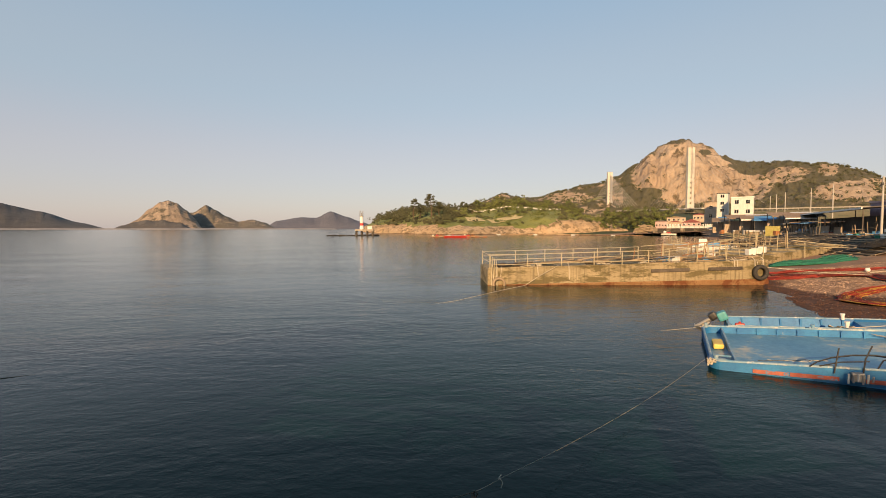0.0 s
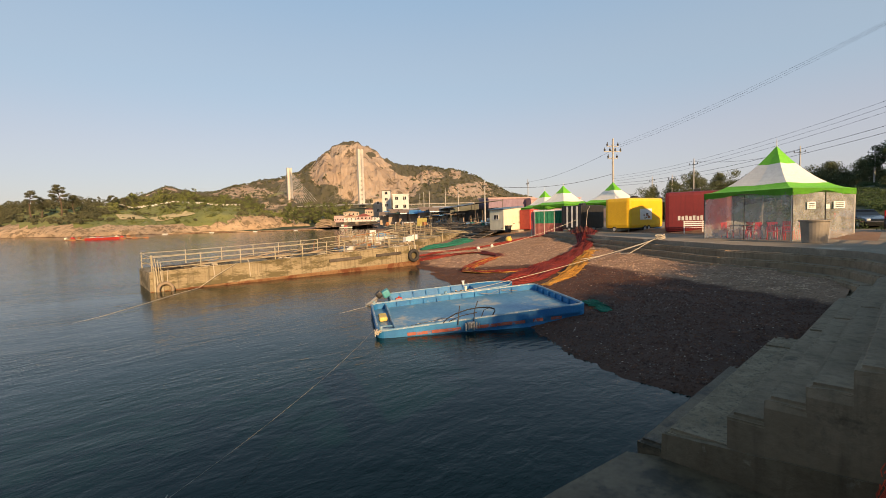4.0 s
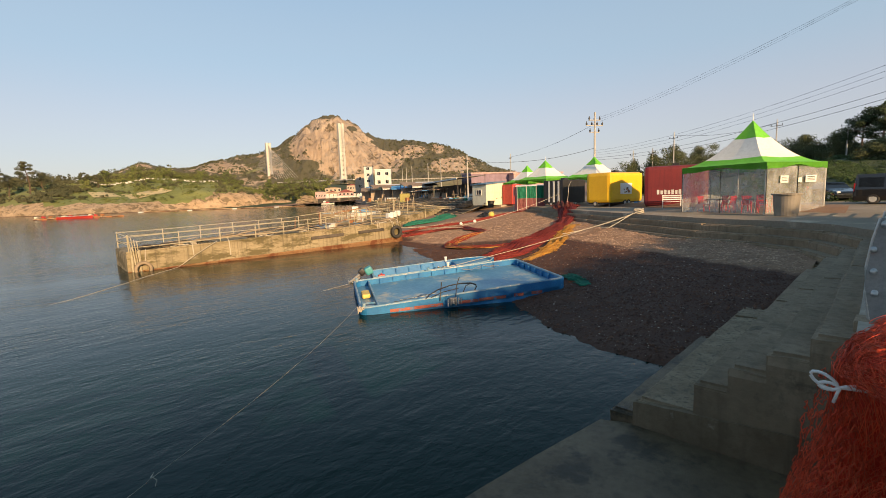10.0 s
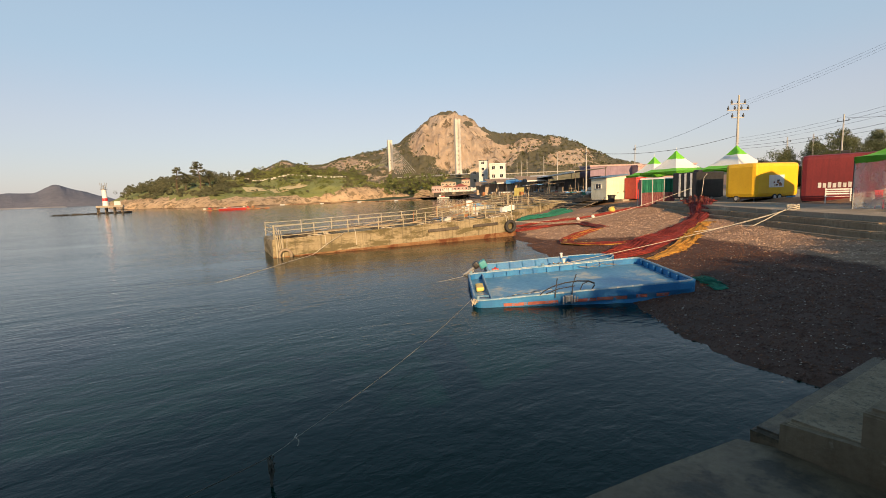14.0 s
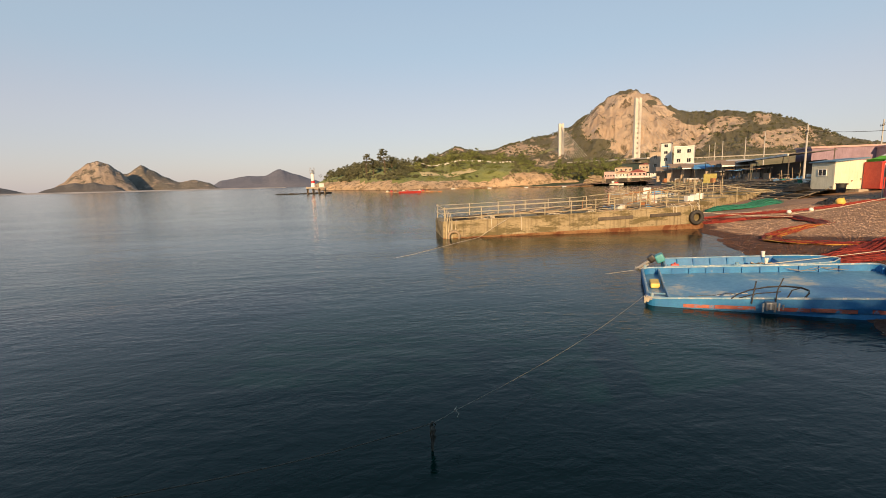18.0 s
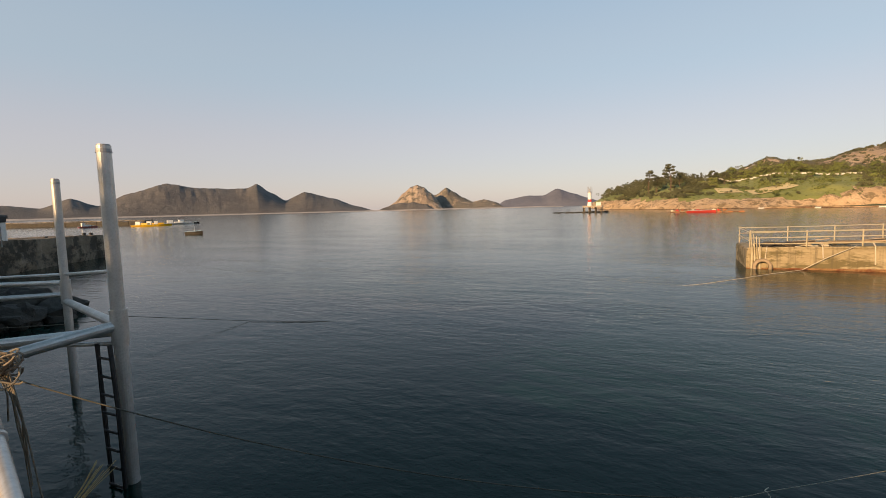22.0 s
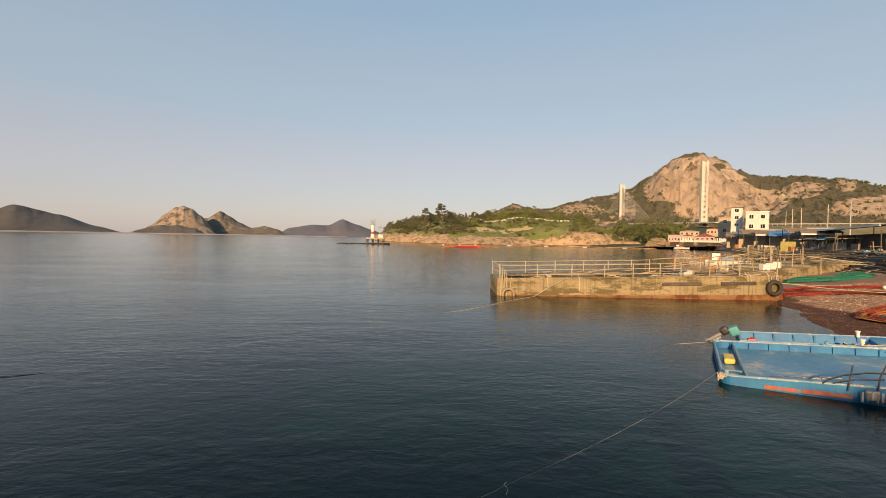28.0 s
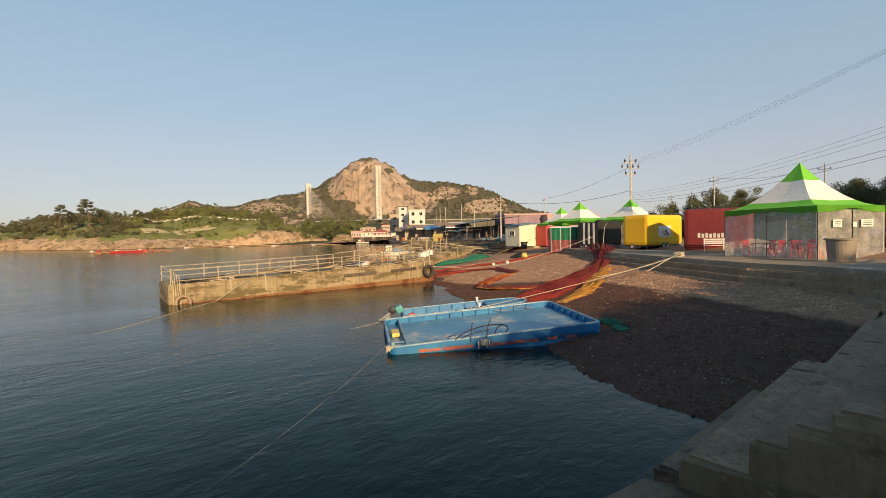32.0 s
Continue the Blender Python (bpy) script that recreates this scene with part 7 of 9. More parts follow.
M_TEALG = material("greenish_window_glass", (0.02, 0.05, 0.045), (0.05, 0.09, 0.08), 0.7, 0.06, 0.0)


def body_loft(sections, mat, parent, name, label=""):
    """A car body from outlines: each section is x, half width and a list of (z, pull-in)."""
    bm = bmesh.new()
    rows = []
    for x, hw, prof in sections:
        left = [bm.verts.new((x, -(hw - i), z)) for z, i in prof]
        right = [bm.verts.new((x, hw - i, z)) for z, i in prof[::-1]]
        rows.append(left + right)
    k = len(rows[0])
    for a, b in zip(rows, rows[1:]):
        for i in range(k):
            bm.faces.new((a[i], b[i], b[(i + 1) % k], a[(i + 1) % k]))
    bm.faces.new(rows[0])
    bm.faces.new(rows[-1][::-1])
    bmesh.ops.recalc_face_normals(bm, faces=bm.faces)
    bmesh.ops.bevel(bm, geom=[e for e in bm.edges if e.calc_face_angle(0) > 0.5], offset=0.04, segments=2, affect="EDGES")
    return part(name, bm, mat, parent, label, smooth=False)


def car(name, label, m, l, w, h, van, paint):
    c = thing(name, label, "car", m)
    hw = w / 2
    if van:
        S = [(0.0, 0.05, 0.9, 0.12), (0.12, 0.0, h * 0.99, 0.16), (l * 0.30, 0.0, h, 0.17), (l * 0.60, 0.0, h * 0.985, 0.17), (l * 0.70, 0.0, h * 0.84, 0.13), (l * 0.82, 0.0, h * 0.60, 0.07), (l * 0.95, 0.05, h * 0.50, 0.06), (l, 0.14, h * 0.38, 0.02)]
    else:
        S = [(0.0, 0.08, h * 0.55, 0.03), (l * 0.05, 0.03, h * 0.62, 0.06), (l * 0.22, 0.0, h * 0.97, 0.2), (l * 0.52, 0.0, h, 0.2), (l * 0.70, 0.0, h * 0.66, 0.1), (l * 0.96, 0.06, h * 0.5, 0.06), (l, 0.15, h * 0.4, 0.02)]
    body_loft([(x, hw - p, [(0.22, 0.06), (0.5, 0.0), (min(0.95, t * 0.9), 0.0), (t, top)]) for x, p, t, top in S], paint, c, "body")
    z0, z1 = h * 0.56, h * 0.88
    for s in (-1, 1):
        spans = ((0.05, 0.28), (0.30, 0.50), (0.52, 0.66)) if van else ((0.2, 0.36), (0.38, 0.55))
        for a, b in spans:
            bm = bmesh.new()
            q = [(l * a, z0), (l * b, z0), (l * (b if b < 0.6 else b - 0.06), z1), (l * a, z1)]
            f = [bm.verts.new((x, s * (hw - 0.02 - 0.10 * (z - z0) / (z1 - z0)), z)) for x, z in q]
            bm.faces.new(f if s < 0 else f[::-1])
            bmesh.ops.solidify(bm, geom=bm.faces[:], thickness=-0.03)
            part("side_window", bm, M_CARGL, c)
        for x in (l * 0.19, l * 0.81):
            wheel(c, pose(x, s * (hw - 0.1), 0.33), 0.33, 0.22)
        bm = bmesh.new()
        box(bm, 0.3, 0.25, 0.2, l * 0.96, s * (hw - 0.28), h * 0.38, bevel=0.06)
        part("headlight", bm, M_LAMP, c)
        bm = bmesh.new()
        box(bm, 0.08, 0.16, 0.55, 0.05, s * (hw - 0.12), h * 0.42, bevel=0.03)
        part("tail_light", bm, M_REDL, c)
        bm = bmesh.new()
        box(bm, 0.1, 0.2, 0.16, l * 0.70, s * (hw + 0.08), h * 0.55, bevel=0.04)
        part("mirror", bm, paint, c)
        for x in (l * 0.35, l * 0.58):
            bm = bmesh.new()
            box(bm, 0.2, 0.03, 0.03, x, s * (hw + 0.01), h * 0.48)
            part("door_handle", bm, M_GREY, c)
    bm = bmesh.new()
    x0, x1 = (l * 0.635, l * 0.79) if van else (l * 0.54, l * 0.69)
    f = [bm.verts.new(p) for p in ((x1 + 0.02, -hw + 0.16, h * 0.66), (x1 + 0.02, hw - 0.16, h * 0.66), (x0 + 0.02, hw - 0.26, h * 0.96), (x0 + 0.02, -hw + 0.26, h * 0.96))]
    bm.faces.new(f)
    bmesh.ops.solidify(bm, geom=bm.faces[:], thickness=-0.03)
    part("windscreen", bm, M_CARGL, c)
    for x in (0.0, l - 0.12):
        bm = bmesh.new()
        box(bm, 0.16, w * 0.92, 0.26, x + 0.06, 0, 0.3, bevel=0.06)
        part("bumper", bm, paint, c)
    return c


car("van", "black minivan parked on the road past the tent", pose(41.2, 2.35, WALK_Z, 0, 0, -92), 5.15, 1.9, 1.93, True, M_VAN)
car("car", "silver car parked on the upper road", pose(92.5, 4.0, 6.9, 0, 0, -80), 4.5, 1.8, 1.5, False, M_SILVER)
car("car", "dark car parked behind the van", pose(50.5, 5.2, WALK_Z, 0, 0, -150), 4.5, 1.8, 1.45, False, M_VAN)


def utility_pole(at, h, arms, label, r=0.16, lean=(0, 0), stripes=False, rz=0):
    p = thing("utility_pole", label, "utility pole", pose(*at, lean[0], lean[1], rz), "utility poles")
    bm = bmesh.new()
    rod(bm, (0, 0, -0.3), (0, 0, h), r, r * 0.6, n=14)
    part("shaft", bm, M_POLE, p)
    for z, w, n in arms:
        bm = bmesh.new()
        box(bm, w, 0.09 + 0.25 * max(0, r - 0.16), 0.09 + 1.0 * max(0, r - 0.16), 0, 0.1, z)
        arm = part("cross_arm", bm, M_GREY, p)
        for k in range(n):
            x = -w / 2 + 0.1 + (w - 0.2) * k / max(1, n - 1)
            bm = bmesh.new()
            fat = 1.7 if r >= 0.2 else 1.0
            rod(bm, (x, 0.1, z + 0.09), (x, 0.1, z + 0.38 * fat), 0.05 * fat, 0.035 * fat, n=8)
            rod(bm, (x, 0.1, z + 0.18), (x, 0.1, z + 0.24 * fat), 0.08 * fat, n=8)
            part("insulator", bm, M_BLACK, arm)
    if stripes:
        for k in range(5):
            bm = bmesh.new()
            rod(bm, (0, 0, 0.75 + 0.22 * k), (0, 0, 0.75 + 0.22 * (k + 1)), r + 0.012, n=14)
            part("warning_band", bm, M_YELLOW if k % 2 else M_BLACK, p)
        bm = bmesh.new()
        rod(bm, (0.25, -0.15, h - 7.0), (0.25, -0.15, h - 6.6), 0.16, n=12)
        part("loudhailer", bm, M_GREY, p)
        for k in range(4):
            bm = bmesh.new()
            box(bm, 0.25, 0.2, 0.12, -0.15, 0, h - 4.2 - 0.45 * k)
            part("bracket", bm, M_GREY, p)
    return p


BIGP = (39.57, -5.25, WALK_Z)
utility_pole(BIGP, 16.2, [(15.2, 1.9, 4), (14.3, 2.4, 3)], "tall concrete utility pole with a striped foot by the road", 0.2, stripes=True, rz=30).matrix_world = Matrix.Translation(BIGP) @ Matrix.Rotation(radians(-1.85), 4, "X") @ Matrix.Rotation(radians(30), 4, "Z")
utility_pole((67.0, 33.7, WALK_Z), 13.1, [(11.9, 2.0, 3), (11.1, 2.9, 4), (10.1, 1.7, 2)], "concrete utility pole with cross arms behind the tents", 0.2, rz=-30)
for az, d, top in ((71.6, 95, 5.85), (80.75, 100, 6.2), (86.1, 100, 5.6), (53.5, 110, 4.6), (48.2, 70, 4.7), (43.3, 150, 3.9), (44.9, 120, 4.2), (41.3, 160, 3.6), (40.6, 160, 3.5), (40.1, 200, 3.3), (67.5, 120, 4.2), (69.5, 110, 4.3), (102.0, 130, 4.6), (107.0, 70, 7.2)):
    p = polar(az, d)
    z1 = 3.75 + d * math.tan(radians(top))
    utility_pole((p.x, p.y, 2.2), z1 - 2.2, [(z1 - 3.3, 1.8, 3)] if d > 65 and az not in (40.6, 41.3) else [], "distant utility pole above the village", 0.14, rz=az)


def wire(a, b, drop, r=0.008):
    bm = bmesh.new()
    tube(bm, sag(a, b, drop, 18), r, 4)
    return tagged(part("overhead_wire", bm, M_WIRE), "black overhead wire sagging between utility poles", "wire", "overhead wires")


top_b, top_f = Vector(BIGP) + Vector((0, 0.5, 15.6)), Vector((67.0, 33.7, 14.0))
for o in (-0.9, 0.0, 0.9):
    wire(top_b + Vector((o * 0.8, o * 0.5, 0)), top_f + Vector((o, -o * 0.4, 0)), 0.9)
    wire(top_b + Vector((o * 0.8, o * 0.5, 0)), Vector((33, -45, 16.5)) + Vector((o, 0, 0)), 0.6)
for k, z in enumerate((11.3, 10.9, 10.5, 9.4, 8.9)):
    wire(Vector(BIGP) + Vector((0, 0.3, z - 2.2 + 1.2)), Vector((67.0, 33.7, 9.6 - 0.35 * k)), 1.2, 0.009 if k < 3 else 0.014)
    wire(Vector(BIGP) + Vector((0, 0.3, z - 2.2 + 1.2)), Vector((34, -42, 11.5 - 0.4 * k)), 0.6, 0.009 if k < 3 else 0.014)
wire((67.0, 33.7, 13.6), polar(53.5, 110, 12.0), 0.8, 0.02)
wire((67.0, 33.7, 10.0), polar(48.2, 70, 8.7), 1.0, 0.025)
wire(polar(80.75, 100, 14.0), polar(71.6, 95, 13.0), 0.8, 0.02)

# green equipment box, mesh fence with banners, planters
gb = thing("green_cabin", "green mesh-clad cabin at the foot of the utility pole", "cabin", pose(39.6, -4.3, WALK_Z, 0, 0, -10))
bm = bmesh.new()
box(bm, 1.6, 1.5, 2.85, 0, 0, 0, bevel=0.05)
part("wall", bm, M_GREENP, gb)
bm = bmesh.new()
box(bm, 0.02, 0.55, 0.6, -0.81, -0.1, 1.3)
part("opening", bm, M_BLACK, gb)
for k in range(7):
    bm = bmesh.new()
    box(bm, 0.04, 0.04, 2.7, -0.83, -0.7 + 0.23 * k, 0.05)
    part("bar", bm, M_GREENP, gb)
for dy, h in ((1.6, 1.5), (2.6, 1.3), (3.6, 1.2)):
    bm = bmesh.new()
    box(bm, 0.9, 0.85, h, 42.9, -4.6 + dy, WALK_Z, bevel=0.08)
    tagged(part("green_bin", bm, M_GREENP), "green waste bin standing behind the van", "bin", "green bins")
fn = thing("mesh_fence", "green steel mesh fence hung with banners", "fence")
f0, f1 = Vector((37.6, -6.6)), Vector((32.6, -12.2))
for k in range(6):
    p = f0.lerp(f1, k / 5)
    bm = bmesh.new()
    box(bm, 0.12, 0.12, 2.5 if k % 2 == 0 else 2.0, p.x, p.y, WALK_Z + 0.2)
    part("post", bm, M_GREENP, fn)
bm = bmesh.new()
for k in range(13):
    z = WALK_Z + 0.35 + 0.15 * k
    rod(bm, (f0.x, f0.y, z), (f1.x, f1.y, z), 0.006, n=4)
for k in range(64):
    p = f0.lerp(f1, k / 63)
    rod(bm, (p.x, p.y, WALK_Z + 0.3), (p.x, p.y, WALK_Z + 2.15), 0.006, n=4)
tagged(part("mesh_panel", bm, M_GREENP, fn), kind="stuff")
M_BANNER = material("printed_banner", (0.22, 0.25, 0.30), (0.38, 0.40, 0.42), 1.5, 0.6, 0.1, spots=(0.05, 0.09, 0.16), spot_scale=1.2, spot_at=0.5)
for k, (u, w, z, h) in enumerate(((0.26, 1.5, 0.85, 0.9), (0.62, 1.3, 0.9, 0.85), (0.93, 1.2, 1.1, 1.1))):
    p = f0.lerp(f1, u)
    bm = bmesh.new()
    box(bm, w, 0.02, h, 0, 0, 0)
    b = part("banner", bm, M_BANNER, fn, "faded printed banner")
    b.matrix_world = pose(p.x - 0.06, p.y + 0.06, WALK_Z + z, 0, 0, 48)
for x, y, r in ((37.6, -6.0, 0.55), (36.8, -7.0, 0.62)):
    tub((x - 0.7, y - 0.2, WALK_Z), r, 0.75, M_WALKW, "grey planter tub with plants by the fence", "planter")
    me = leaf_cloud("plant", [((0, 0, 0.3), 0.5), ((0.2, 0.1, 0.6), 0.4)], 90, 0.09, M_LEAF, random.Random(int(r * 100)))
    tagged(new("potted_plant", me), "green leafy plant in a planter tub", "plant").location = (x - 0.7, y - 0.2, WALK_Z + 0.65)
bm = bmesh.new()
box(bm, 0.7, 0.4, 0.35, 0, 0, 0, bevel=0.06)
tagged(part("yellow_crate", bm, M_YELLOW), "yellow crate on the planter by the fence", "crate").matrix_world = pose(36.3, -7.6, WALK_Z + 0.75, 0, 0, 20)
for x, y, r in ((39.0, -6.1, 0.3), (33.5, -11.2, 0.5), (38.7, -3.5, 0.25), (37.4, -5.6, 0.2)):
    bm = bmesh.new()
    boulder(bm, (x, y, WALK_Z + r * 0.4), r, x)
    tagged(part("roadside_stone", bm, M_CONC, smooth=True), "pale stone at the roadside", "stone", "roadside stones")


# banked ground behind the road
def bank_z(x, y):
    az, d = math.degrees(math.atan2(x, y)), math.hypot(x, y)
    s = (x - 44) * 0.97 - (y + 2) * 0.25 if y > -6 else (x - 39) * 0.8 - (y + 6) * 0.15
    s = max(0.0, s)
    z = WALK_Z - 0.1 + 0.115 * s if s < 40 else WALK_Z - 0.1 + 4.6 + 0.06 * (s - 40)
    if y > 9:
        z -= 0.15 * (y - 9)
    return min(z, 7.6) + 0.15 * fbm(x, y, 5)


tagged(field("road_bank", 42, 200, -60, 60, 3.0, bank_z, M_BRUSH), "overgrown bank rising behind the road, its shade put into the colour", "bank", kind="structure")
tagged(field("road_bank_far", 30, 44, -70, -6.5, 1.5, lambda x, y: WALK_Z - 0.15 + max(0, (-9.5 - y + (x - 34) * 0.9)) * 0.05, M_BRUSH), "weedy ground behind the mesh fence", "bank", kind="structure")


def shrub_field(name, label, spots, per, leaf, mat, seed, flat=0.8):
    rng = random.Random(seed)
    me = leaf_cloud(name, spots, per, leaf, mat, rng, flat)
    return tagged(new(name, me), label, "shrubs", kind="stuff")


rng = random.Random(31)
sp = []
for k in range(120):
    x, y = rng.uniform(44, 62), rng.uniform(-24, 12)
    r = rng.uniform(0.45, 0.95)
    sp.append(((x, y, bank_z(x, y) + 0.25 * r), r))
for k in range(330):
    az, d = rng.uniform(78, 95), rng.uniform(56, 99)
    p = polar(az, d)
    if p.y < -2.5 and d > 66:
        continue
    r = rng.uniform(0.4, 0.85) if d < 78 else rng.uniform(0.35, 0.6)
    sp.append(((p.x, p.y, bank_z(p.x, p.y) + 0.3 * r), r))
shrub_field("hedge_bank", "dark green shrubs on the bank behind the van", sp, 230, 0.075, M_LEAF, 32)
sp = []
for k in range(60):
    x = rng.uniform(33, 40)
    y = -7.2 - (37.6 - x) * 1.1 - rng.uniform(0.3, 3.0)
    sp.append(((x + 0.8, y, WALK_Z + 0.3), rng.uniform(0.4, 0.8)))
shrub_field("fence_shrubs", "weeds and shrubs growing through the mesh fence", sp, 70, 0.12, M_LEAF, 33)

# orange house
# white wall; the shade on the annex is put into this grey
M_ANNEX = material("shaded_white_wall", (0.27, 0.275, 0.28), (0.34, 0.34, 0.34), 0.6, 0.8, 0.1, streak=0.4)
HX, HY, HZ = 76.4, -12.3, 7.2
hs = thing("orange_house", "two-storey orange restaurant with a gabled dark roof on the bank", "house", pose(HX, HY, HZ, 0, 0, -55))
# local x runs along the gable front (to the right), local y back along the long side
GW, GL = 11.7, 14.0
M_CLAD = material("dark_cladding", (0.085, 0.075, 0.065), (0.13, 0.115, 0.10), 0.8, 0.7, 0.2, streak=0.4)
hs.matrix_world = Matrix.Translation((HX, HY, HZ)) @ Matrix.Rotation(radians(-55), 4, "Z")
bm = bmesh.new()
prism(bm, [(0, 0), (GW, 0), (GW, GL), (0, GL)], -3.0, 3.9)
part("ground_floor_wall", bm, M_ORANGEB, hs)
bm = bmesh.new()
pr = [(0.3, 3.9), (GW - 0.8, 3.9), (GW - 0.8, 7.1), (GW * 0.5, 8.9), (0.3, 7.1)]
a = [bm.verts.new((x, 0.25, z)) for x, z in pr]
b = [bm.verts.new((x, GL - 0.3, z)) for x, z in pr]
for i in range(5):
    bm.faces.new((a[i], a[(i + 1) % 5], b[(i + 1) % 5], b[i]))
bm.faces.new(a[::-1])
bm.faces.new(b)
bmesh.ops.recalc_face_normals(bm, faces=bm.faces)
part("upper_wall", bm, M_ORANGEW, hs)
for s in (0, 1):
    bm = bmesh.new()
    x0, x1 = (-0.3, GW * 0.5) if s == 0 else (GW * 0.5, GW - 0.2)
    z0, z1 = (6.95, 9.0) if s == 0 else (9.0, 6.95)
    f = [bm.verts.new(p) for p in ((x0, -0.4, z0), (x1, -0.4, z1), (x1, GL, z1), (x0, GL, z0))]
    bm.faces.new(f)
    bmesh.ops.solidify(bm, geom=bm.faces[:], thickness=-0.28)
    part("roof_slope", bm, M_DARKR, hs)
bm = bmesh.new()
box(bm, GW + 0.9, 1.2, 0.75, GW / 2, -0.3, 3.15)
part("canopy", bm, M_DARKR, hs, "dark ribbed canopy above the ground floor")
for k in range(24):
    bm = bmesh.new()
    box(bm, 0.06, 0.05, 0.75, 0.1 + k * 0.5, -0.92, 3.15)
    part("canopy_rib", bm, M_GREY, hs)
bm = bmesh.new()
box(bm, GW + 0.4, 0.16, 1.05, GW / 2, -0.5, 3.9)
part("balcony_wall", bm, M_ORANGEW, hs)
bm = bmesh.new()
box(bm, 0.04, GL - 0.8, 3.0, 0.275, GL / 2 - 0.05, 4.05)
part("side_cladding", bm, M_CLAD, hs, "dark grey cladding along the upper side wall")
for k in range(8):
    window(hs, pose(0.9 + k * 1.36, -0.03, 0.25), 1.2, 2.6, M_TEALG, 0, M_CLAD)
window(hs, pose(GW * 0.48, 0.22, 4.75), 4.3, 1.9, M_TEALG, 2, M_CLAD)
for k in range(6):
    window(hs, pose(0.24, 2.0 + k * 1.9, 4.75, 0, 0, 90), 1.7, 1.6, M_TEALG, 1, M_CLAD)
    window(hs, pose(-0.03, 2.2 + k * 1.9, 0.6, 0, 0, 90), 1.1, 1.5, M_CARGL, 1, M_CLAD)
bm = bmesh.new()
box(bm, 0.25, 9.0, 0.7, -0.1, 6.0, 3.0)
part("sign_band", bm, M_BLACK, hs, "black sign band on the long side")
for k in range(9):
    bm = bmesh.new()
    box(bm, 0.04, 0.38, 0.4, -0.25, 3.2 + k * 0.62, 3.15)
    part("sign_mark", bm, M_WHITE, hs)
for k in range(7):
    bm = bmesh.new()
    box(bm, 0.42, 0.05, 0.42, GW * 0.5 - 1.9 + k * 0.62, 0.18, 7.0)
    part("sign_mark", bm, M_BLACK, hs)
bm = bmesh.new()
rod(bm, (GW * 0.5, 0.15, 8.0), (GW * 0.5, 0.24, 8.0), 0.5, n=20)
part("round_sign", bm, M_BLACK, hs)
for x in (2.2,):
    bm = bmesh.new()
    rod(bm, (x, -0.9, -0.2), (x, -0.9, 3.3), 0.12)
    part("column", bm, M_WHITE, hs)
bm = bmesh.new()
box(bm, 5.2, 5.0, 5.6, 0, 0, 0)
ob = tagged(part("white_annex", bm, M_ANNEX), "plain white annex beside the orange house", "building")
ob.matrix_world = pose(89.5, -24.0, 6.6, 0, 0, -50)
low = thing("low_red_sign_wall", "low wall with red lettered boards beside the house", "wall", pose(84.5, -2.2, 6.4, 0, 0, 35))
bm = bmesh.new()
box(bm, 5.0, 0.3, 1.6, 0, 0, 0)
part("board", bm, M_WHITE, low)
for k in range(5):
    bm = bmesh.new()
    box(bm, 0.6, 0.04, 0.6, -1.8 + 0.9 * k, -0.17, 0.5)
    part("sign_mark", bm, M_REDPL, low)

sp = []
for k in range(70):
    u = rng.uniform(-1, GW + 3)
    q = hs.matrix_world @ Vector((u, -rng.uniform(1.2, 7.0), 0))
    sp.append(((q.x, q.y, bank_z(q.x, q.y) + 0.5), rng.uniform(0.6, 1.3)))
shrub_field("house_hedge", "low shrubs on the slope before the orange house", sp, 70, 0.2, M_LEAF, 34)
# trees on the ridge to the east
rng = random.Random(55)
for k, (az, d, top, sp_, pine) in enumerate(((67.6, 118, 2.9, 3.0, 0), (69.6, 115, 3.7, 3.4, 0), (71.6, 112, 4.2, 3.4, 0), (74.0, 112, 4.0, 3.2, 0), (76.5, 112, 3.6, 3.2, 0), (80.5, 112, 4.0, 3.2, 0), (83.0, 110, 4.3, 3.4, 0), (85.4, 108, 4.4, 3.6, 0), (87.2, 100, 5.6, 3.2, 1), (88.6, 98, 6.7, 3.6, 1), (90.2, 102, 5.6, 3.2, 1), (91.7, 100, 7.4, 4.0, 1), (93.0, 106, 6.6, 3.4, 1), (94.1, 104, 7.9, 4.0, 1), (95.6, 106, 7.0, 3.6, 1), (88.4, 84, 3.4, 3.0, 0), (90.3, 84, 3.4, 3.0, 0), (92.0, 84, 3.0, 3.0, 0), (108.5, 120, 3.6, 3.5, 0), (106.5, 130, 3.6, 3.5, 0))):
    p = polar(az, d)
    z0 = bank_z(p.x, p.y) - 0.3
    h = (3.75 + d * math.tan(radians(top)) - z0) * 1.17
    if pine:
        umbrella_pine("dark spreading pine on the ridge", (p.x, p.y, z0), h * 0.9, sp_, 200 + k, M_PINE, "ridge pines")
        continue
    tree("ridge_tree", "dark green tree on the ridge behind the quay", (p.x, p.y, z0), h, sp_, 200 + k, M_MIDLEAF, 34, 230, 0.11, 0.1, rng.uniform(-0.05, 0.05), False, "ridge trees")

sp = []
for k in range(420):
    az = rng.uniform(65, 88)
    d = rng.uniform(104, 116)
    p = polar(az, d)
    z0 = bank_z(p.x, p.y)
    top = 3.75 + d * math.tan(radians(3.95 + 0.4 * math.sin(az * 1.7) + 0.25 * math.sin(az * 4.1) - (0.9 if az < 68 else 0)))
    r = rng.uniform(0.8, 1.7)
    sp.append(((p.x, p.y, rng.uniform(z0, max(z0 + 0.5, top - r * 0.7))), r))
shrub_field("ridge_foliage", "broken line of green trees along the ridge", sp, 230, 0.11, M_MIDLEAF, 58)

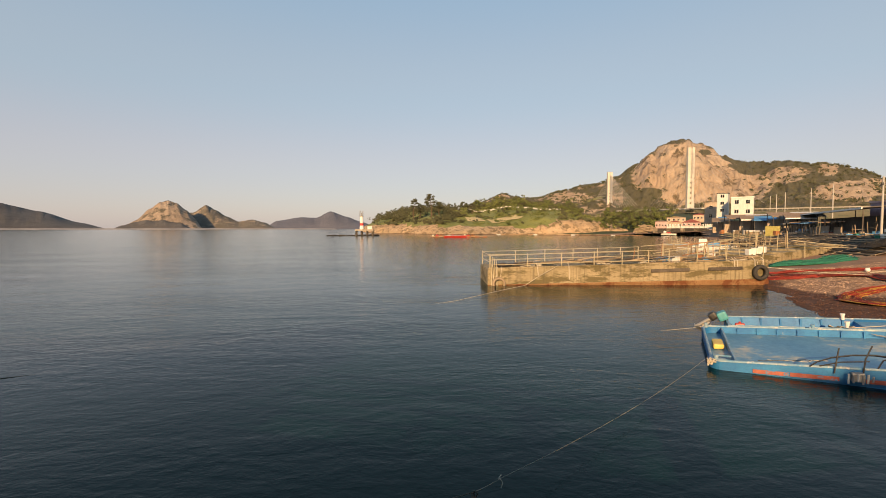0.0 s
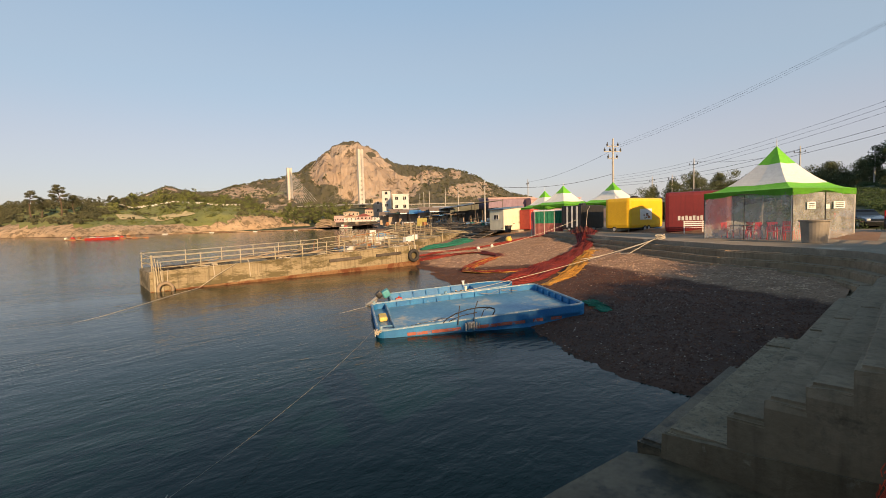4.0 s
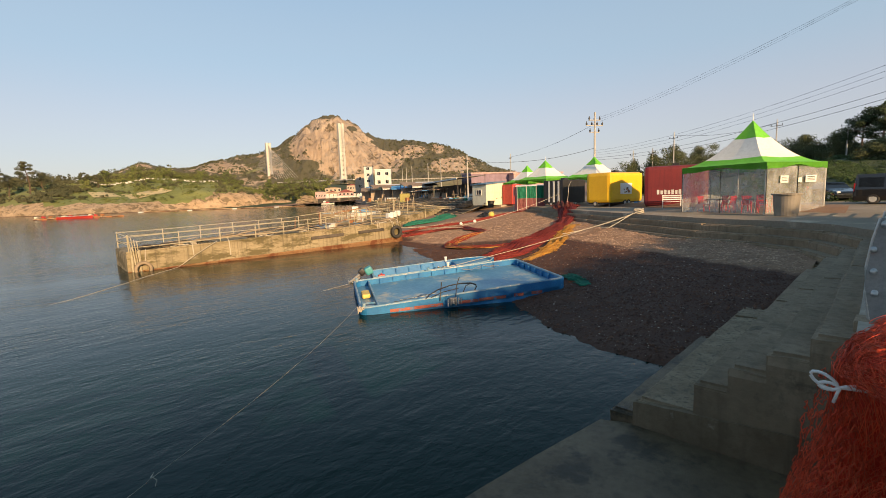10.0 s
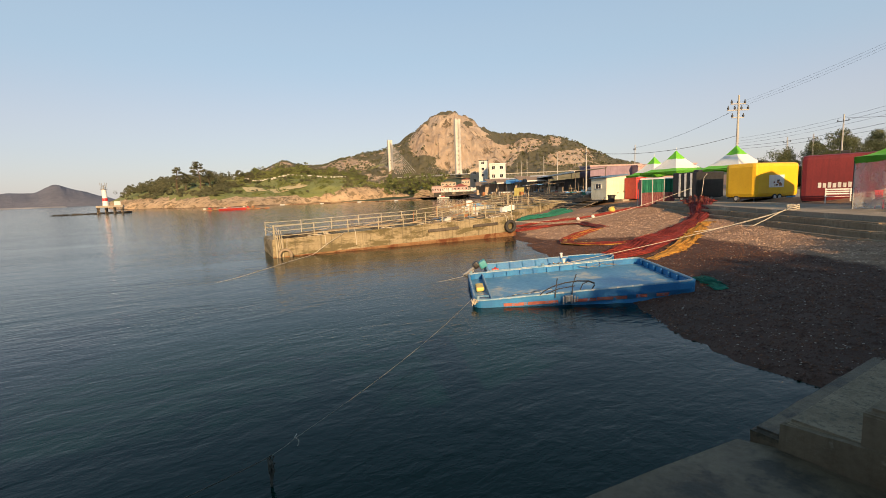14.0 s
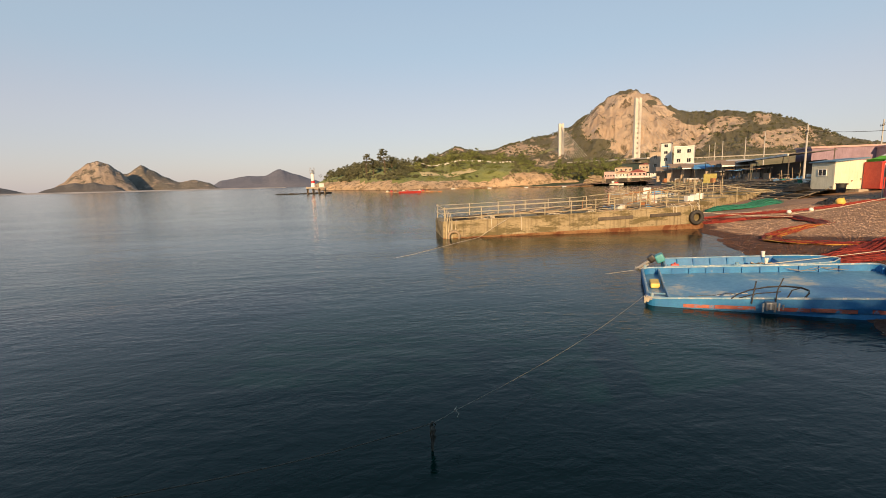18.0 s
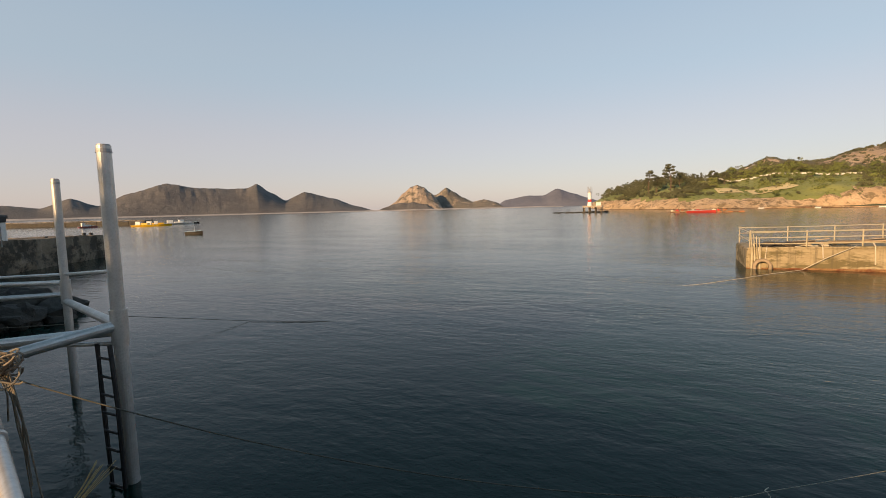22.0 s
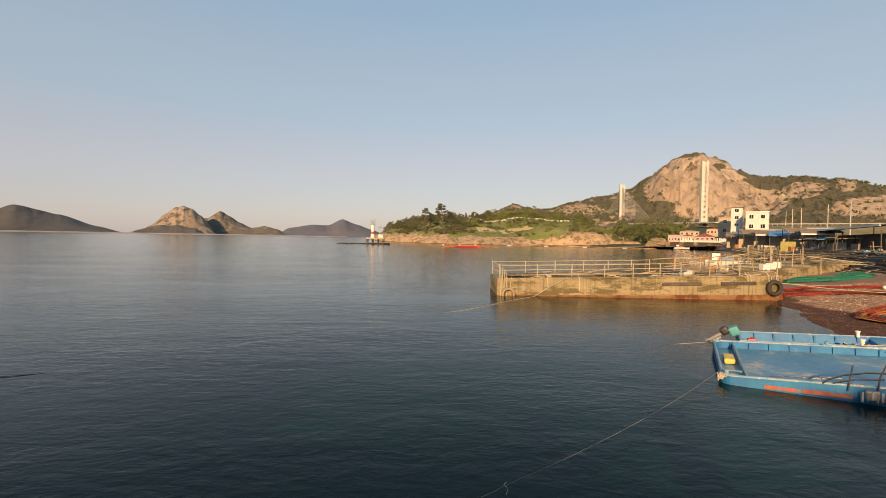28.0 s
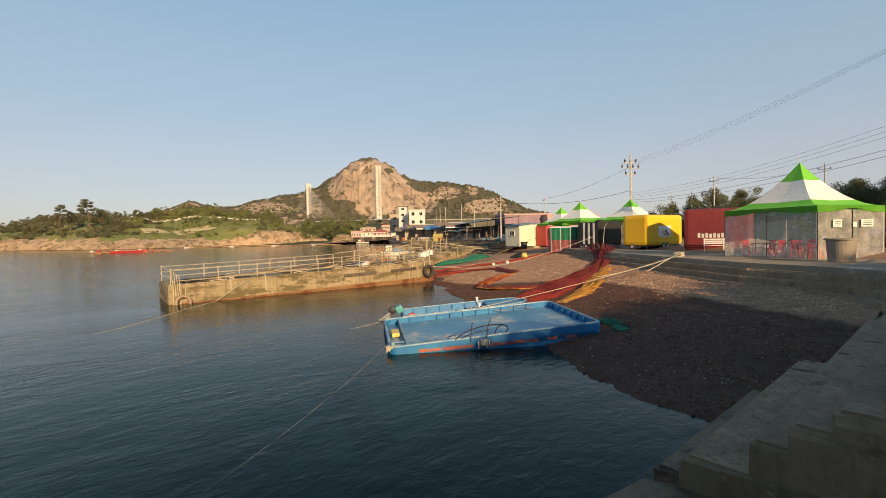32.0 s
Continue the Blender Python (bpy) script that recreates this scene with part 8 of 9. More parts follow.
# ---- village at the head of the bay ----
M_PLAINB = material("bare_block", (0.36, 0.29, 0.22), (0.45, 0.37, 0.29), 0.5, 0.9, 0.3, streak=0.5)
M_DRYBANK = material("dry_bank", (0.16, 0.135, 0.06), (0.24, 0.20, 0.10), 0.1, 0.95, 0.5, fine=20, spots=(0.08, 0.09, 0.035), spot_scale=0.15, spot_at=0.55)
M_PYLONISH = material("pale_steel_rail", (0.28, 0.26, 0.23), (0.36, 0.34, 0.30), 1.0, 0.6, 0.1)
M_BROWNR = material("brown_sheet_roof", (0.22, 0.155, 0.105), (0.31, 0.23, 0.165), 0.8, 0.85, 0.3, streak=0.5)
def house(name, at, rz, w, d, h, wall, roof, label, gable=0.0, storeys=1, cols=3):
    t = thing(name, label, "house", pose(*at, 0, 0, rz))
    bm = bmesh.new()
    box(bm, w, d, h + 1.2, 0, 0, -1.2)
    part("wall", bm, wall, t)
    bm = bmesh.new()
    if gable:
        pr = [(-w / 2 - 0.3, h), (w / 2 + 0.3, h), (0, h + gable)]
        a = [bm.verts.new((x, -d / 2 - 0.3, z)) for x, z in pr]
        b = [bm.verts.new((x, d / 2 + 0.3, z)) for x, z in pr]
        for i in range(3):
            bm.faces.new((a[i], a[(i + 1) % 3], b[(i + 1) % 3], b[i]))
        bm.faces.new(a[::-1])
        bm.faces.new(b)
        bmesh.ops.recalc_face_normals(bm, faces=bm.faces)
    else:
        box(bm, w + 0.3, d + 0.3, 0.25, 0, 0, h, rx=1.5)
    part("roof", bm, roof, t)
    for s in range(storeys):
        for c in range(cols):
            window(t, pose(-w / 2 + w * (c + 0.5) / cols, -d / 2 - 0.02, h / storeys * s + 0.9), min(1.0, w / cols * 0.5), min(1.1, h / storeys * 0.42), M_CARGL, 1)
            if c < 2:
                window(t, pose(-w / 2 - 0.02, -d / 2 + d * (c + 0.5) / 2, h / storeys * s + 0.9, 0, 0, 90), d / 2 * 0.45, h / storeys * 0.4, M_CARGL, 1)
    return t


p = polar(37.75, 160)
house("white_house", (p.x, p.y, 7.2), -40, 5.4, 6, 5.5, M_HUTW, M_WHITE, "white two-storey house above the harbour", 0, 2, 2)
p = polar(36.0, 168)
house("grey_white_house", (p.x, p.y, 8.0), -40, 2.9, 6, 6.5, M_HUTW, M_DARKR, "narrow grey and white house beside the white one", 0, 3, 1)
p = polar(34.9, 185)
house("plain_block", (p.x, p.y, 6.6), -35, 3.8, 5, 5.9, M_PLAINB, M_PLAINB, "bare unpainted block behind the restaurants", 0, 2, 1)
for az, d, w, z0, h, wall, roof, g in ((30.1, 284, 6, 4.0, 3.6, M_PINKW, M_DARKR, 0.8), (31.5, 286, 6, 4.2, 3.0, M_PLAINB, M_REDC, 0.9), (33.1, 280, 9, 4.4, 2.5, M_PINKW, M_REDC, 1.9), (34.9, 284, 5, 4.2, 3.4, M_PINKW, M_REDC, 0.9), (31.6, 305, 10, 7.4, 2.8, M_PLAINB, M_BROWNR, 0.6), (33.9, 305, 7, 8.4, 3.2, M_PLAINB, M_REDC, 0.8), (35.2, 240, 5, 4.6, 3.2, M_HUTW, M_DARKR, 0.7)):
    p = polar(az, d)
    house("harbour_restaurant", (p.x, p.y, z0), -az, w, 5, h, wall, roof, "low harbour restaurant with a coloured roof", g, 1, 4)
ter = thing("restaurant_terrace", "long dark terrace wall with white railings over the harbour", "terrace")
for k in range(12):
    a = polar(29.5 + 0.46 * k, 275)
    bm = bmesh.new()
    box(bm, 2.2, 0.6, 4.4, a.x, a.y, -0.6, rz=-31)
    part("wall_block", bm, M_ROCK if k % 3 else M_PIER, ter)
    if k > 2:
        bm = bmesh.new()
        box(bm, 2.0, 0.1, 0.9, a.x, a.y, 3.9, rz=-31)
        part("railing", bm, M_HUTW, ter)
        for q in (-0.6, 0.1, 0.8):
            c = polar(29.5 + 0.46 * k + q * 0.2, 278)
            bm = bmesh.new()
            box(bm, 0.3, 0.3, 2.4, c.x, c.y, 3.8)
            part("post", bm, M_WHITE, ter)
# banked ground under the upper houses
tagged(field("village_bank", 70, 200, 95, 230, 3.0, lambda x, y: 1.0 + 9.2 * max(0.0, min(1.0, ((x - 82) * 0.6 + (y - 118) * 0.8) / 52)) + 0.5 * fbm(x, y, 7), M_DRYBANK, keep=lambda x, y, z: math.degrees(math.atan2(x, y)) < 54 and x * 0.81 - y * 0.587 > 1.5), "dry olive bank rising behind the market sheds", "bank", kind="structure")
gr = thing("guard_rail", "pale road guard rail on the bank", "guard rail")
for k in range(26):
    a = polar(38.6 + 0.42 * k, 205)
    bm = bmesh.new()
    box(bm, 1.65, 0.12, 0.35, a.x, a.y, 10.8, rz=-43)
    part("rail_beam", bm, M_PYLONISH, gr)
    bm = bmesh.new()
    box(bm, 0.12, 0.12, 1.4, a.x, a.y, 9.5)
    part("post", bm, M_PYLONISH, gr)

# awning sheds along the quay north of the cream hut
def awning(at, rz, w, d, h, roof, label, edge=None, pitch=13):
    t = thing("awning_shed", label, "shed", pose(*at, 0, 0, rz), "awning sheds")
    bm = bmesh.new()
    box(bm, w, d, 0.10, 0, 0, h + 0.3, rx=pitch)
    part("roof", bm, roof, t)
    if edge:
        bm = bmesh.new()
        box(bm, w, 0.12, 0.22, 0, -d / 2, h + 0.3 - d * 0.5 * math.sin(radians(pitch)) - 0.14)
        part("fascia", bm, edge, t)
    for x in (-w / 2 + 0.2, 0, w / 2 - 0.2):
        for y in (-d / 2 + 0.2, d / 2 - 0.2):
            bm = bmesh.new()
            rod(bm, (x, y, 0), (x, y, h + (0.7 if y > 0 else -0.15)), 0.06)
            part("post", bm, M_DWOOD, t)
    # shade inside the long shed is put into its dark back wall
    bm = bmesh.new()
    box(bm, w * 0.9, 0.1, h * 0.85, 0, d / 2 - 0.3, 0)
    part("back_wall", bm, M_SHEET if w > 10 else M_PLAINB, t)
    return t


awning((66.4, 66.1, WALK_Z), -121.7, 40.0, 5.0, 3.9, M_SHEET, "dark open shed with a white fascia above the racks", M_WHITE, 4)
pb = house("purple_building", (69.8, 57.0, WALK_Z), -30, 9.0, 6.0, 5.2, M_PURPLE, M_PINKW, "low purple building behind the awning", 0, 1, 3)
house("pink_building", (75.5, 51.0, WALK_Z), -30, 10.0, 6.0, 4.9, M_PINKW, M_PINKW, "low dusty pink building behind the stalls", 0, 1, 3)
sg = thing("roof_sign", "long white roof sign with printed marks", "sign", pose(72.8, 47.5, WALK_Z + 3.5, 0, 0, -36))
bm = bmesh.new()
box(bm, 5.2, 0.2, 1.5, 0, 0, 0.0, bevel=0.03)
part("board", bm, M_WHITE, sg)
for k in range(7):
    bm = bmesh.new()
    box(bm, 0.42, 0.05, 0.5, -1.7 + 0.6 * k, -0.12, 0.5)
    part("sign_mark", bm, (M_REDPL, M_BLACK, M_TARPB)[k % 3], sg)
bm = bmesh.new()
box(bm, 2.2, 1.6, 2.4, 0, 0, 0, bevel=0.04)
tagged(part("blue_container", bm, M_ROOFB), "small blue container beside the shed", "container").matrix_world = pose(54.6, 42.4, WALK_Z, 0, 0, -15)
for k, (x, y, rz) in enumerate(((56.2, 51.2, 0), (56.9, 52.1, 90), (57.6, 53.0, 200), (56.5, 52.9, 30), (58.3, 54.2, 150), (57.4, 54.6, 60))):
    copy_thing(first, pose(x, y, WALK_Z, 0, 0, rz))
hq = bmesh.new()
prism(hq, [(67.5, 75.0), (46.8, 41.4), (46.5, 36.0), (53.0, 33.2), (75.0, 62.0), (90.0, 80.0)], -1.5, WALK_Z - 0.02)
bmesh.ops.triangulate(hq, faces=[f for f in hq.faces if len(f.verts) > 4])
bmesh.ops.recalc_face_normals(hq, faces=hq.faces)
tagged(part("inner_quay", hq, M_CONC), "worn concrete quay under the long shed", "quay", kind="structure")
cols = (M_BROWNR, M_TARPB, M_BROWNR, M_TARPY, M_BROWNR, M_HUTW, M_TARPB, M_SHEET, M_BROWNR, M_SHEET, M_BROWNR, M_HUTW)
for k in range(12):
    az = 36.0 + 0.64 * k
    d = 124 - 2.2 * k + (6 if k % 2 else 0)
    p = polar(az, d)
    awning((p.x, p.y, 2.7), -az + 8 * (k % 3), 4.4, 4.0, 2.7 + 0.3 * (k % 3), cols[k], "patched market shed with a tarpaulin roof", M_WHITE if k % 3 == 1 else None)
ug = thing("yellow_sheet", "yellow tarpaulin hung before a market shed", "tarpaulin")
p = polar(40.3, 98)
bm = bmesh.new()
box(bm, 2.1, 0.08, 1.7, p.x, p.y, 2.5, rz=-40)
part("sheet", bm, M_TARPY, ug)

rng = random.Random(88)
for k in range(48):
    az, d = rng.uniform(35.6, 47.5), rng.uniform(106, 122)
    d -= (az - 36) * 2.4
    p = polar(az, d)
    bm = bmesh.new()
    z0 = 2.6 if d > 84 else WALK_Z
    w, h = rng.uniform(0.3, 1.0), rng.uniform(0.3, 0.9)
    kind = k % 3
    if kind == 0:
        box(bm, w, 0.7, h, 0, 0, 0, bevel=0.05)
    elif kind == 1:
        rod(bm, (0, 0, 0), (0, 0, h), w * 0.4, w * 0.45, n=12)
    else:
        stack = thing("box_stack", "stack of fish boxes at the market sheds", "boxes", pose(p.x, p.y, z0, 0, 0, rng.uniform(0, 360)), "box stacks")
        for q in range(3):
            bm = bmesh.new()
            box(bm, w, 0.6, 0.26, 0.03 * q, 0, 0.28 * q, rz=5 * q, bevel=0.03)
            part("fish_box", bm, (M_TARPB, M_HUTW, M_WOODY)[k % 3 if q < 2 else 1], stack)
        continue
    nm, lb, ct, gr_ = (("crate", "worn crate at the market sheds", "crate", "market crates"), ("drum", "plastic drum at the market sheds", "drum", "market drums"))[kind]
    ob = part(nm, bm, (M_TARPB, M_HUTW, M_WOODY, M_RUSTPIPE, M_HUTW, M_BROWNR, M_WOODY, M_DWOOD, M_GREY)[k * 5 % 9])
    tagged(ob, lb, ct, gr_)
    ob.matrix_world = pose(p.x, p.y, z0, 0, 0, rng.uniform(0, 360))

M_RACKNET = material("dusty_dark_net", (0.07, 0.058, 0.045), (0.17, 0.14, 0.105), 1.6, 0.9, 0.4, spots=(0.03, 0.027, 0.022), spot_scale=2.2, spot_at=0.5)
# gear heaped along the inner quay and under the long shed
rng = random.Random(54)
for k in range(64):
    u = rng.random()
    o = rng.uniform(0.4, 6.5)
    x, y = 48.2 + 18.5 * u + 0.86 * o, 43.5 + 30.5 * u - 0.5 * o
    bm = bmesh.new()
    kind = k % 5
    if kind == 0:
        stack = thing("box_stack", "stack of fish boxes on the inner quay", "boxes", pose(x, y, WALK_Z - 0.02, 0, 0, rng.uniform(0, 360)), "box stacks")
        for q in range(rng.randint(2, 5)):
            bm = bmesh.new()
            box(bm, 0.75, 0.5, 0.3, rng.uniform(-0.05, 0.05), 0, 0.31 * q, rz=rng.uniform(-8, 8), bevel=0.03)
            part("fish_box", bm, (M_HUTW, M_TARPB, M_WOODY, M_BROWNR)[(k + q) % 4], stack)
        continue
    elif kind == 1:
        rod(bm, (0, 0, 0), (0, 0, rng.uniform(0.7, 1.0)), 0.29, 0.3, n=14)
        nm, lb, ct, gr_ = "drum", "worn drum on the inner quay", "drum", "quay drums"
    elif kind == 2:
        boulder(bm, (0, 0, 0.25), rng.uniform(0.5, 0.9), k * 0.37, 0.55)
        nm, lb, ct, gr_ = "net_heap", "dusty heap of folded net on the inner quay", "net", "quay net heaps"
    elif kind == 3:
        hh = rng.uniform(1.6, 3.4)
        rod(bm, (0, 0, 0), (rng.uniform(-0.4, 0.4), rng.uniform(-0.4, 0.4), hh), 0.05, 0.04, n=6)
        rod(bm, (-0.5, 0, hh * 0.7), (0.6, rng.uniform(-0.5, 0.5), hh * 0.75), 0.035, n=6)
        nm, lb, ct, gr_ = "gear_pole", "weathered pole with a crossbar on the inner quay", "pole", "gear poles"
    else:
        box(bm, rng.uniform(1.0, 1.8), 0.9, rng.uniform(0.5, 1.1), 0, 0, 0, bevel=0.08)
        nm, lb, ct, gr_ = "covered_pile", "pile of gear under a faded sheet", "pile", "covered piles"
    mats = (M_HUTW, M_TARPB, M_WOODY, M_BROWNR, M_REDPL, M_DWOOD, M_GREY)
    ob = part(nm, bm, M_RACKNET if kind == 2 else M_WOODY if kind == 3 else mats[rng.randrange(7)])
    tagged(ob, lb, ct, gr_)
    ob.matrix_world = pose(x, y, WALK_Z - 0.02, 0, 0, rng.uniform(0, 360))
for k in range(5):
    awning((57.6 + 2.9 * k, 58.6 + 4.8 * k, WALK_Z), -121.7 + 5 * (k % 3), 3.4, 2.8, 2.1 + 0.2 * (k % 2), (M_BROWNR, M_SHEET, M_TARPB, M_BROWNR, M_HUTW)[k], "low patched lean-to on the inner quay", None, 3)

# drying racks on the shore
def rack(at, rz, w, l, seed):
    rng = random.Random(seed)
    t = thing("drying_rack", "dark timber drying rack sloping to the shore", "rack", pose(*at, 0, 0, rz), "drying racks")
    for k in range(12):
        y = l * k / 11
        bm = bmesh.new()
        rod(bm, (-0.2, y, 0.25 + 0.32 * y), (w + 0.2, y + rng.uniform(-0.15, 0.15), 0.3 + 0.32 * y + rng.uniform(-0.1, 0.1)), 0.06, n=6)
        part("pole", bm, M_WOODY if k % 3 else M_DWOOD, t)
    for x in (0.2, w * 0.5, w - 0.2):
        bm = bmesh.new()
        rod(bm, (x, -0.2, 0.15), (x, l + 0.2, 0.2 + 0.32 * l), 0.06, n=6)
        part("beam", bm, M_WOODY, t)
        for y in (0.3, l - 0.3):
            bm = bmesh.new()
            rod(bm, (x, y, -0.8), (x, y, 0.25 + 0.32 * y), 0.06, n=6)
            part("leg", bm, M_DWOOD, t)
    bm = bmesh.new()
    f = [bm.verts.new(q) for q in ((0, 0, 0.2), (w, 0, 0.2), (w, l, 0.17 + 0.32 * l), (0, l, 0.17 + 0.32 * l))]
    bm.faces.new(f)
    bmesh.ops.solidify(bm, geom=bm.faces[:], thickness=0.03)
    part("net_sheet", bm, M_RACKNET, t)
    return t


rk = rack((0, 0, 0), 0, 5.8, 6.6, 1)
rk.matrix_basis = pose(54.8, 71.4, 0.75, 0, 0, -114)
for k in range(1, 6):
    copy_thing(rk, pose(54.8 - 0.407 * 6.0 * k, 71.4 - 0.913 * 6.0 * k, 0.75, 0, 0, -114 + 3 * (k % 3)))
# stakes, frames and net poles behind the barge
pen = thing("stake_pen", "tangle of weathered stakes and poles in the shallows", "stakes")
rng = random.Random(31)
for k in range(70):
    az, d = rng.uniform(30.5, 38.5), rng.uniform(84, 112)
    p = polar(az, d)
    bm = bmesh.new()
    if k % 3:
        rod(bm, (p.x, p.y, -0.8), (p.x + rng.uniform(-0.3, 0.3), p.y + rng.uniform(-0.3, 0.3), rng.uniform(0.9, 2.4)), 0.06, 0.05, n=6)
    else:
        q = p + Vector((rng.uniform(2, 4), -rng.uniform(1.0, 3.0), 0))
        rod(bm, (p.x, p.y, rng.uniform(0.2, 1.6)), (q.x, q.y, rng.uniform(0.2, 1.9)), 0.05, n=6)
    part("stake", bm, M_WOODY if k % 4 else M_RAILY, pen)
for k in range(26):
    az, d = rng.uniform(30.5, 37.5), rng.uniform(95, 125)
    p = polar(az, d)
    bm = bmesh.new()
    box(bm, rng.uniform(1.2, 3.0), rng.uniform(0.8, 1.6), rng.uniform(0.2, 0.6), p.x, p.y, -0.1, rz=rng.uniform(-60, 30), bevel=0.04)
    tagged(part("float_raft", bm, (M_WOODY, M_DWOOD, M_RUSTPIPE, M_HUTW)[k % 4]), "small weathered raft moored in the harbour", "raft", "harbour rafts")
# shore strip under the racks
tagged(field("harbour_shore", 28, 215, 42, 310, 3.2, lambda x, y: -0.9 + 0.055 * ((x - 34) * 0.9 - (y - 55) * 0.28) + 0.25 * fbm(x, y, 5), M_BEACH, keep=lambda x, y, z: z > -1.2 and not (x < y * 0.68 and math.hypot(x, y) < 264)), "stony harbour shore below the village", "shore", kind="structure")

# small boats
def small_boat(at, rz, l, mat, label, cabin=None):
    b = thing("small_boat", label, "boat", pose(*at, 0, 0, rz), "small boats")
    bm = bmesh.new()
    rows = []
    for i in range(9):
        f = i / 8
        hw = l * 0.15 * (1 - max(0, (f - 0.5) / 0.5) ** 2) + 0.02
        zt = 0.5 + 0.35 * max(0, f - 0.5)
        rows.append([bm.verts.new(q) for q in ((l * f, -hw * 0.6, -0.3), (l * f, -hw, zt), (l * f, -hw * 0.85, zt - 0.02), (l * f, -hw * 0.6, 0.15), (l * f, hw * 0.6, 0.15), (l * f, hw * 0.85, zt - 0.02), (l * f, hw, zt), (l * f, hw * 0.6, -0.3))])
    for a, b_ in zip(rows, rows[1:]):
        for i in range(8):
            bm.faces.new((a[i], b_[i], b_[(i + 1) % 8], a[(i + 1) % 8]))
    bm.faces.new(rows[0])
    bm.faces.new(rows[-1][::-1])
    bmesh.ops.recalc_face_normals(bm, faces=bm.faces)
    part("hull", bm, mat, b)
    if cabin:
        bm = bmesh.new()
        box(bm, l * 0.18, l * 0.18, 1.5, l * 0.25, 0, 0.3, bevel=0.06)
        part("wheelhouse", bm, M_WHITE, b)
        bm = bmesh.new()
        box(bm, l * 0.26, l * 0.2, 0.75, l * 0.5, 0, 0.4, bevel=0.12)
        part("cover", bm, cabin, b)
    bm = bmesh.new()
    rod(bm, (l * 0.5, 0, 0.3), (l * 0.5, 0, 1.7), 0.03)
    part("mast", bm, M_STEEL, b)
    for y in (-1, 1):
        bm = bmesh.new()
        tube(bm, [(l * f, y * l * 0.14 * (1 - max(0, (f - 0.5) / 0.5) ** 2), 0.62 + 0.3 * max(0, f - 0.5)) for f in (0.02, 0.3, 0.5, 0.7, 0.85)], 0.05)
        part("gunwale", bm, M_RIM, b)
    return b


small_boat((50.8, 77.9, 0.15), -35, 6.8, M_WHITE, "white fishing boat with a blue cover moored behind the barge", M_TARPB)
small_boat((49.0, 84.0, 0.05), -20, 5.0, M_WOODY, "weathered open boat moored behind the barge")
small_boat((*polar(30.1, 268, 0.6), ), -30, 7.3, M_WHITE, "white boat drawn up below the terrace", M_REDPL)
small_boat((*polar(-52.7, 102, 0), ), 20, 3.4, M_ROCK, "small dark open boat on the bay")
for k, (az, d, l, m) in enumerate(((-57.6, 205, 9, M_YELLOW), (-56.7, 208, 9, M_YELLOW), (-56.0, 206, 7, M_YELLOW), (-55.0, 225, 12, M_WHITE), (-53.8, 230, 10, M_VAN), (-62.0, 215, 6, M_REDP))):
    small_boat((*polar(az, d, 0), ), 30 + 10 * k, l, m, "fishing boat moored off the breakwater", M_WHITE if k > 2 else M_YELLOW)
for k in range(3):
    bm = bmesh.new()
    box(bm, 0.7, 0.6, 0.6, 0, 0, 0, bevel=0.05)
    tagged(part("fish_box", bm, M_WHITE), "white foam fish box by the slipway", "box", "fish boxes").matrix_world = pose(33.4 + 0.95 * k, 42.2 + 0.4 * k, 1.2 + 0.1 * k, 0, 0, 20 * k)

# wood stack and floats at the inlet
rng = random.Random(14)
ws = thing("timber_pile", "pile of pale cut timber on the shore", "timber")
for k in range(110):
    o = rng.uniform(-1, 1)
    p = polar(28.6 + 1.05 * o, 282 + rng.uniform(-2, 2))
    bm = bmesh.new()
    box(bm, rng.uniform(2.0, 4.2), 0.5, 0.5, p.x, p.y, 1.0 + rng.uniform(0, 4.4) * (1 - 0.6 * o * o), rz=rng.uniform(-60, 0), ry=rng.uniform(-20, 20))
    part("timber", bm, M_WOODY, ws)
boom = thing("float_line", "long line of pale floats and rafts along the inlet", "raft")
for k in range(34):
    a = polar(11.5 + 0.5 * k, 268 - 0.5 * k)
    bm = bmesh.new()
    box(bm, 2.3, 0.8, 0.5, a.x, a.y, -0.05, rz=rng.uniform(-30, 10), bevel=0.08)
    part("float_block", bm, M_SHORE if k % 9 else M_HUTW, boom)
rf = thing("red_raft", "red-painted floating raft with two low boats", "raft")
for k in range(14):
    a = polar(3.3 + 0.5 * k, 196)
    bm = bmesh.new()
    box(bm, 1.68, 2.4, 0.55, a.x, a.y, -0.15, rz=-6 + rng.uniform(-3, 3), bevel=0.06)
    part("pontoon", bm, M_REDP if k in (4, 6, 7) else M_RUSTPIPE if k % 2 else M_SHORE, rf)
    if k % 2:
        bm = bmesh.new()
        rod(bm, (a.x, a.y, 0.3), (a.x, a.y, 1.3), 0.05)
        part("post", bm, M_RUSTPIPE, rf)
    if k < 11:
        bm = bmesh.new()
        boulder(bm, (a.x, a.y + 0.6, 0.75), 0.75, k, 0.6)
        part("net_pile", bm, (M_CREAM, M_REDPAINT, M_RUSTPIPE, M_SHORE)[k % 4], rf)
for az, l, m in ((4.7, 9.5, M_REDPAINT), (5.2, 7.0, M_PINKW)):
    small_boat((*polar(az, 193.6 if l > 8 else 198, 0.15),), -4, l, m, "low red-painted boat moored at the raft")
# dark reef at the point
bm = bmesh.new()
for k in range(60):
    az = -9.8 + 6.2 * k / 59
    p = polar(az, 236 + rng.uniform(-2.5, 2.5))
    boulder(bm, (p.x, p.y, -0.1 + 0.35 * k / 59), rng.uniform(0.7, 1.5), k, 0.45)
tagged(part("reef", bm, M_ROCK), "low dark reef of rocks before the headland", "reef", kind="structure")

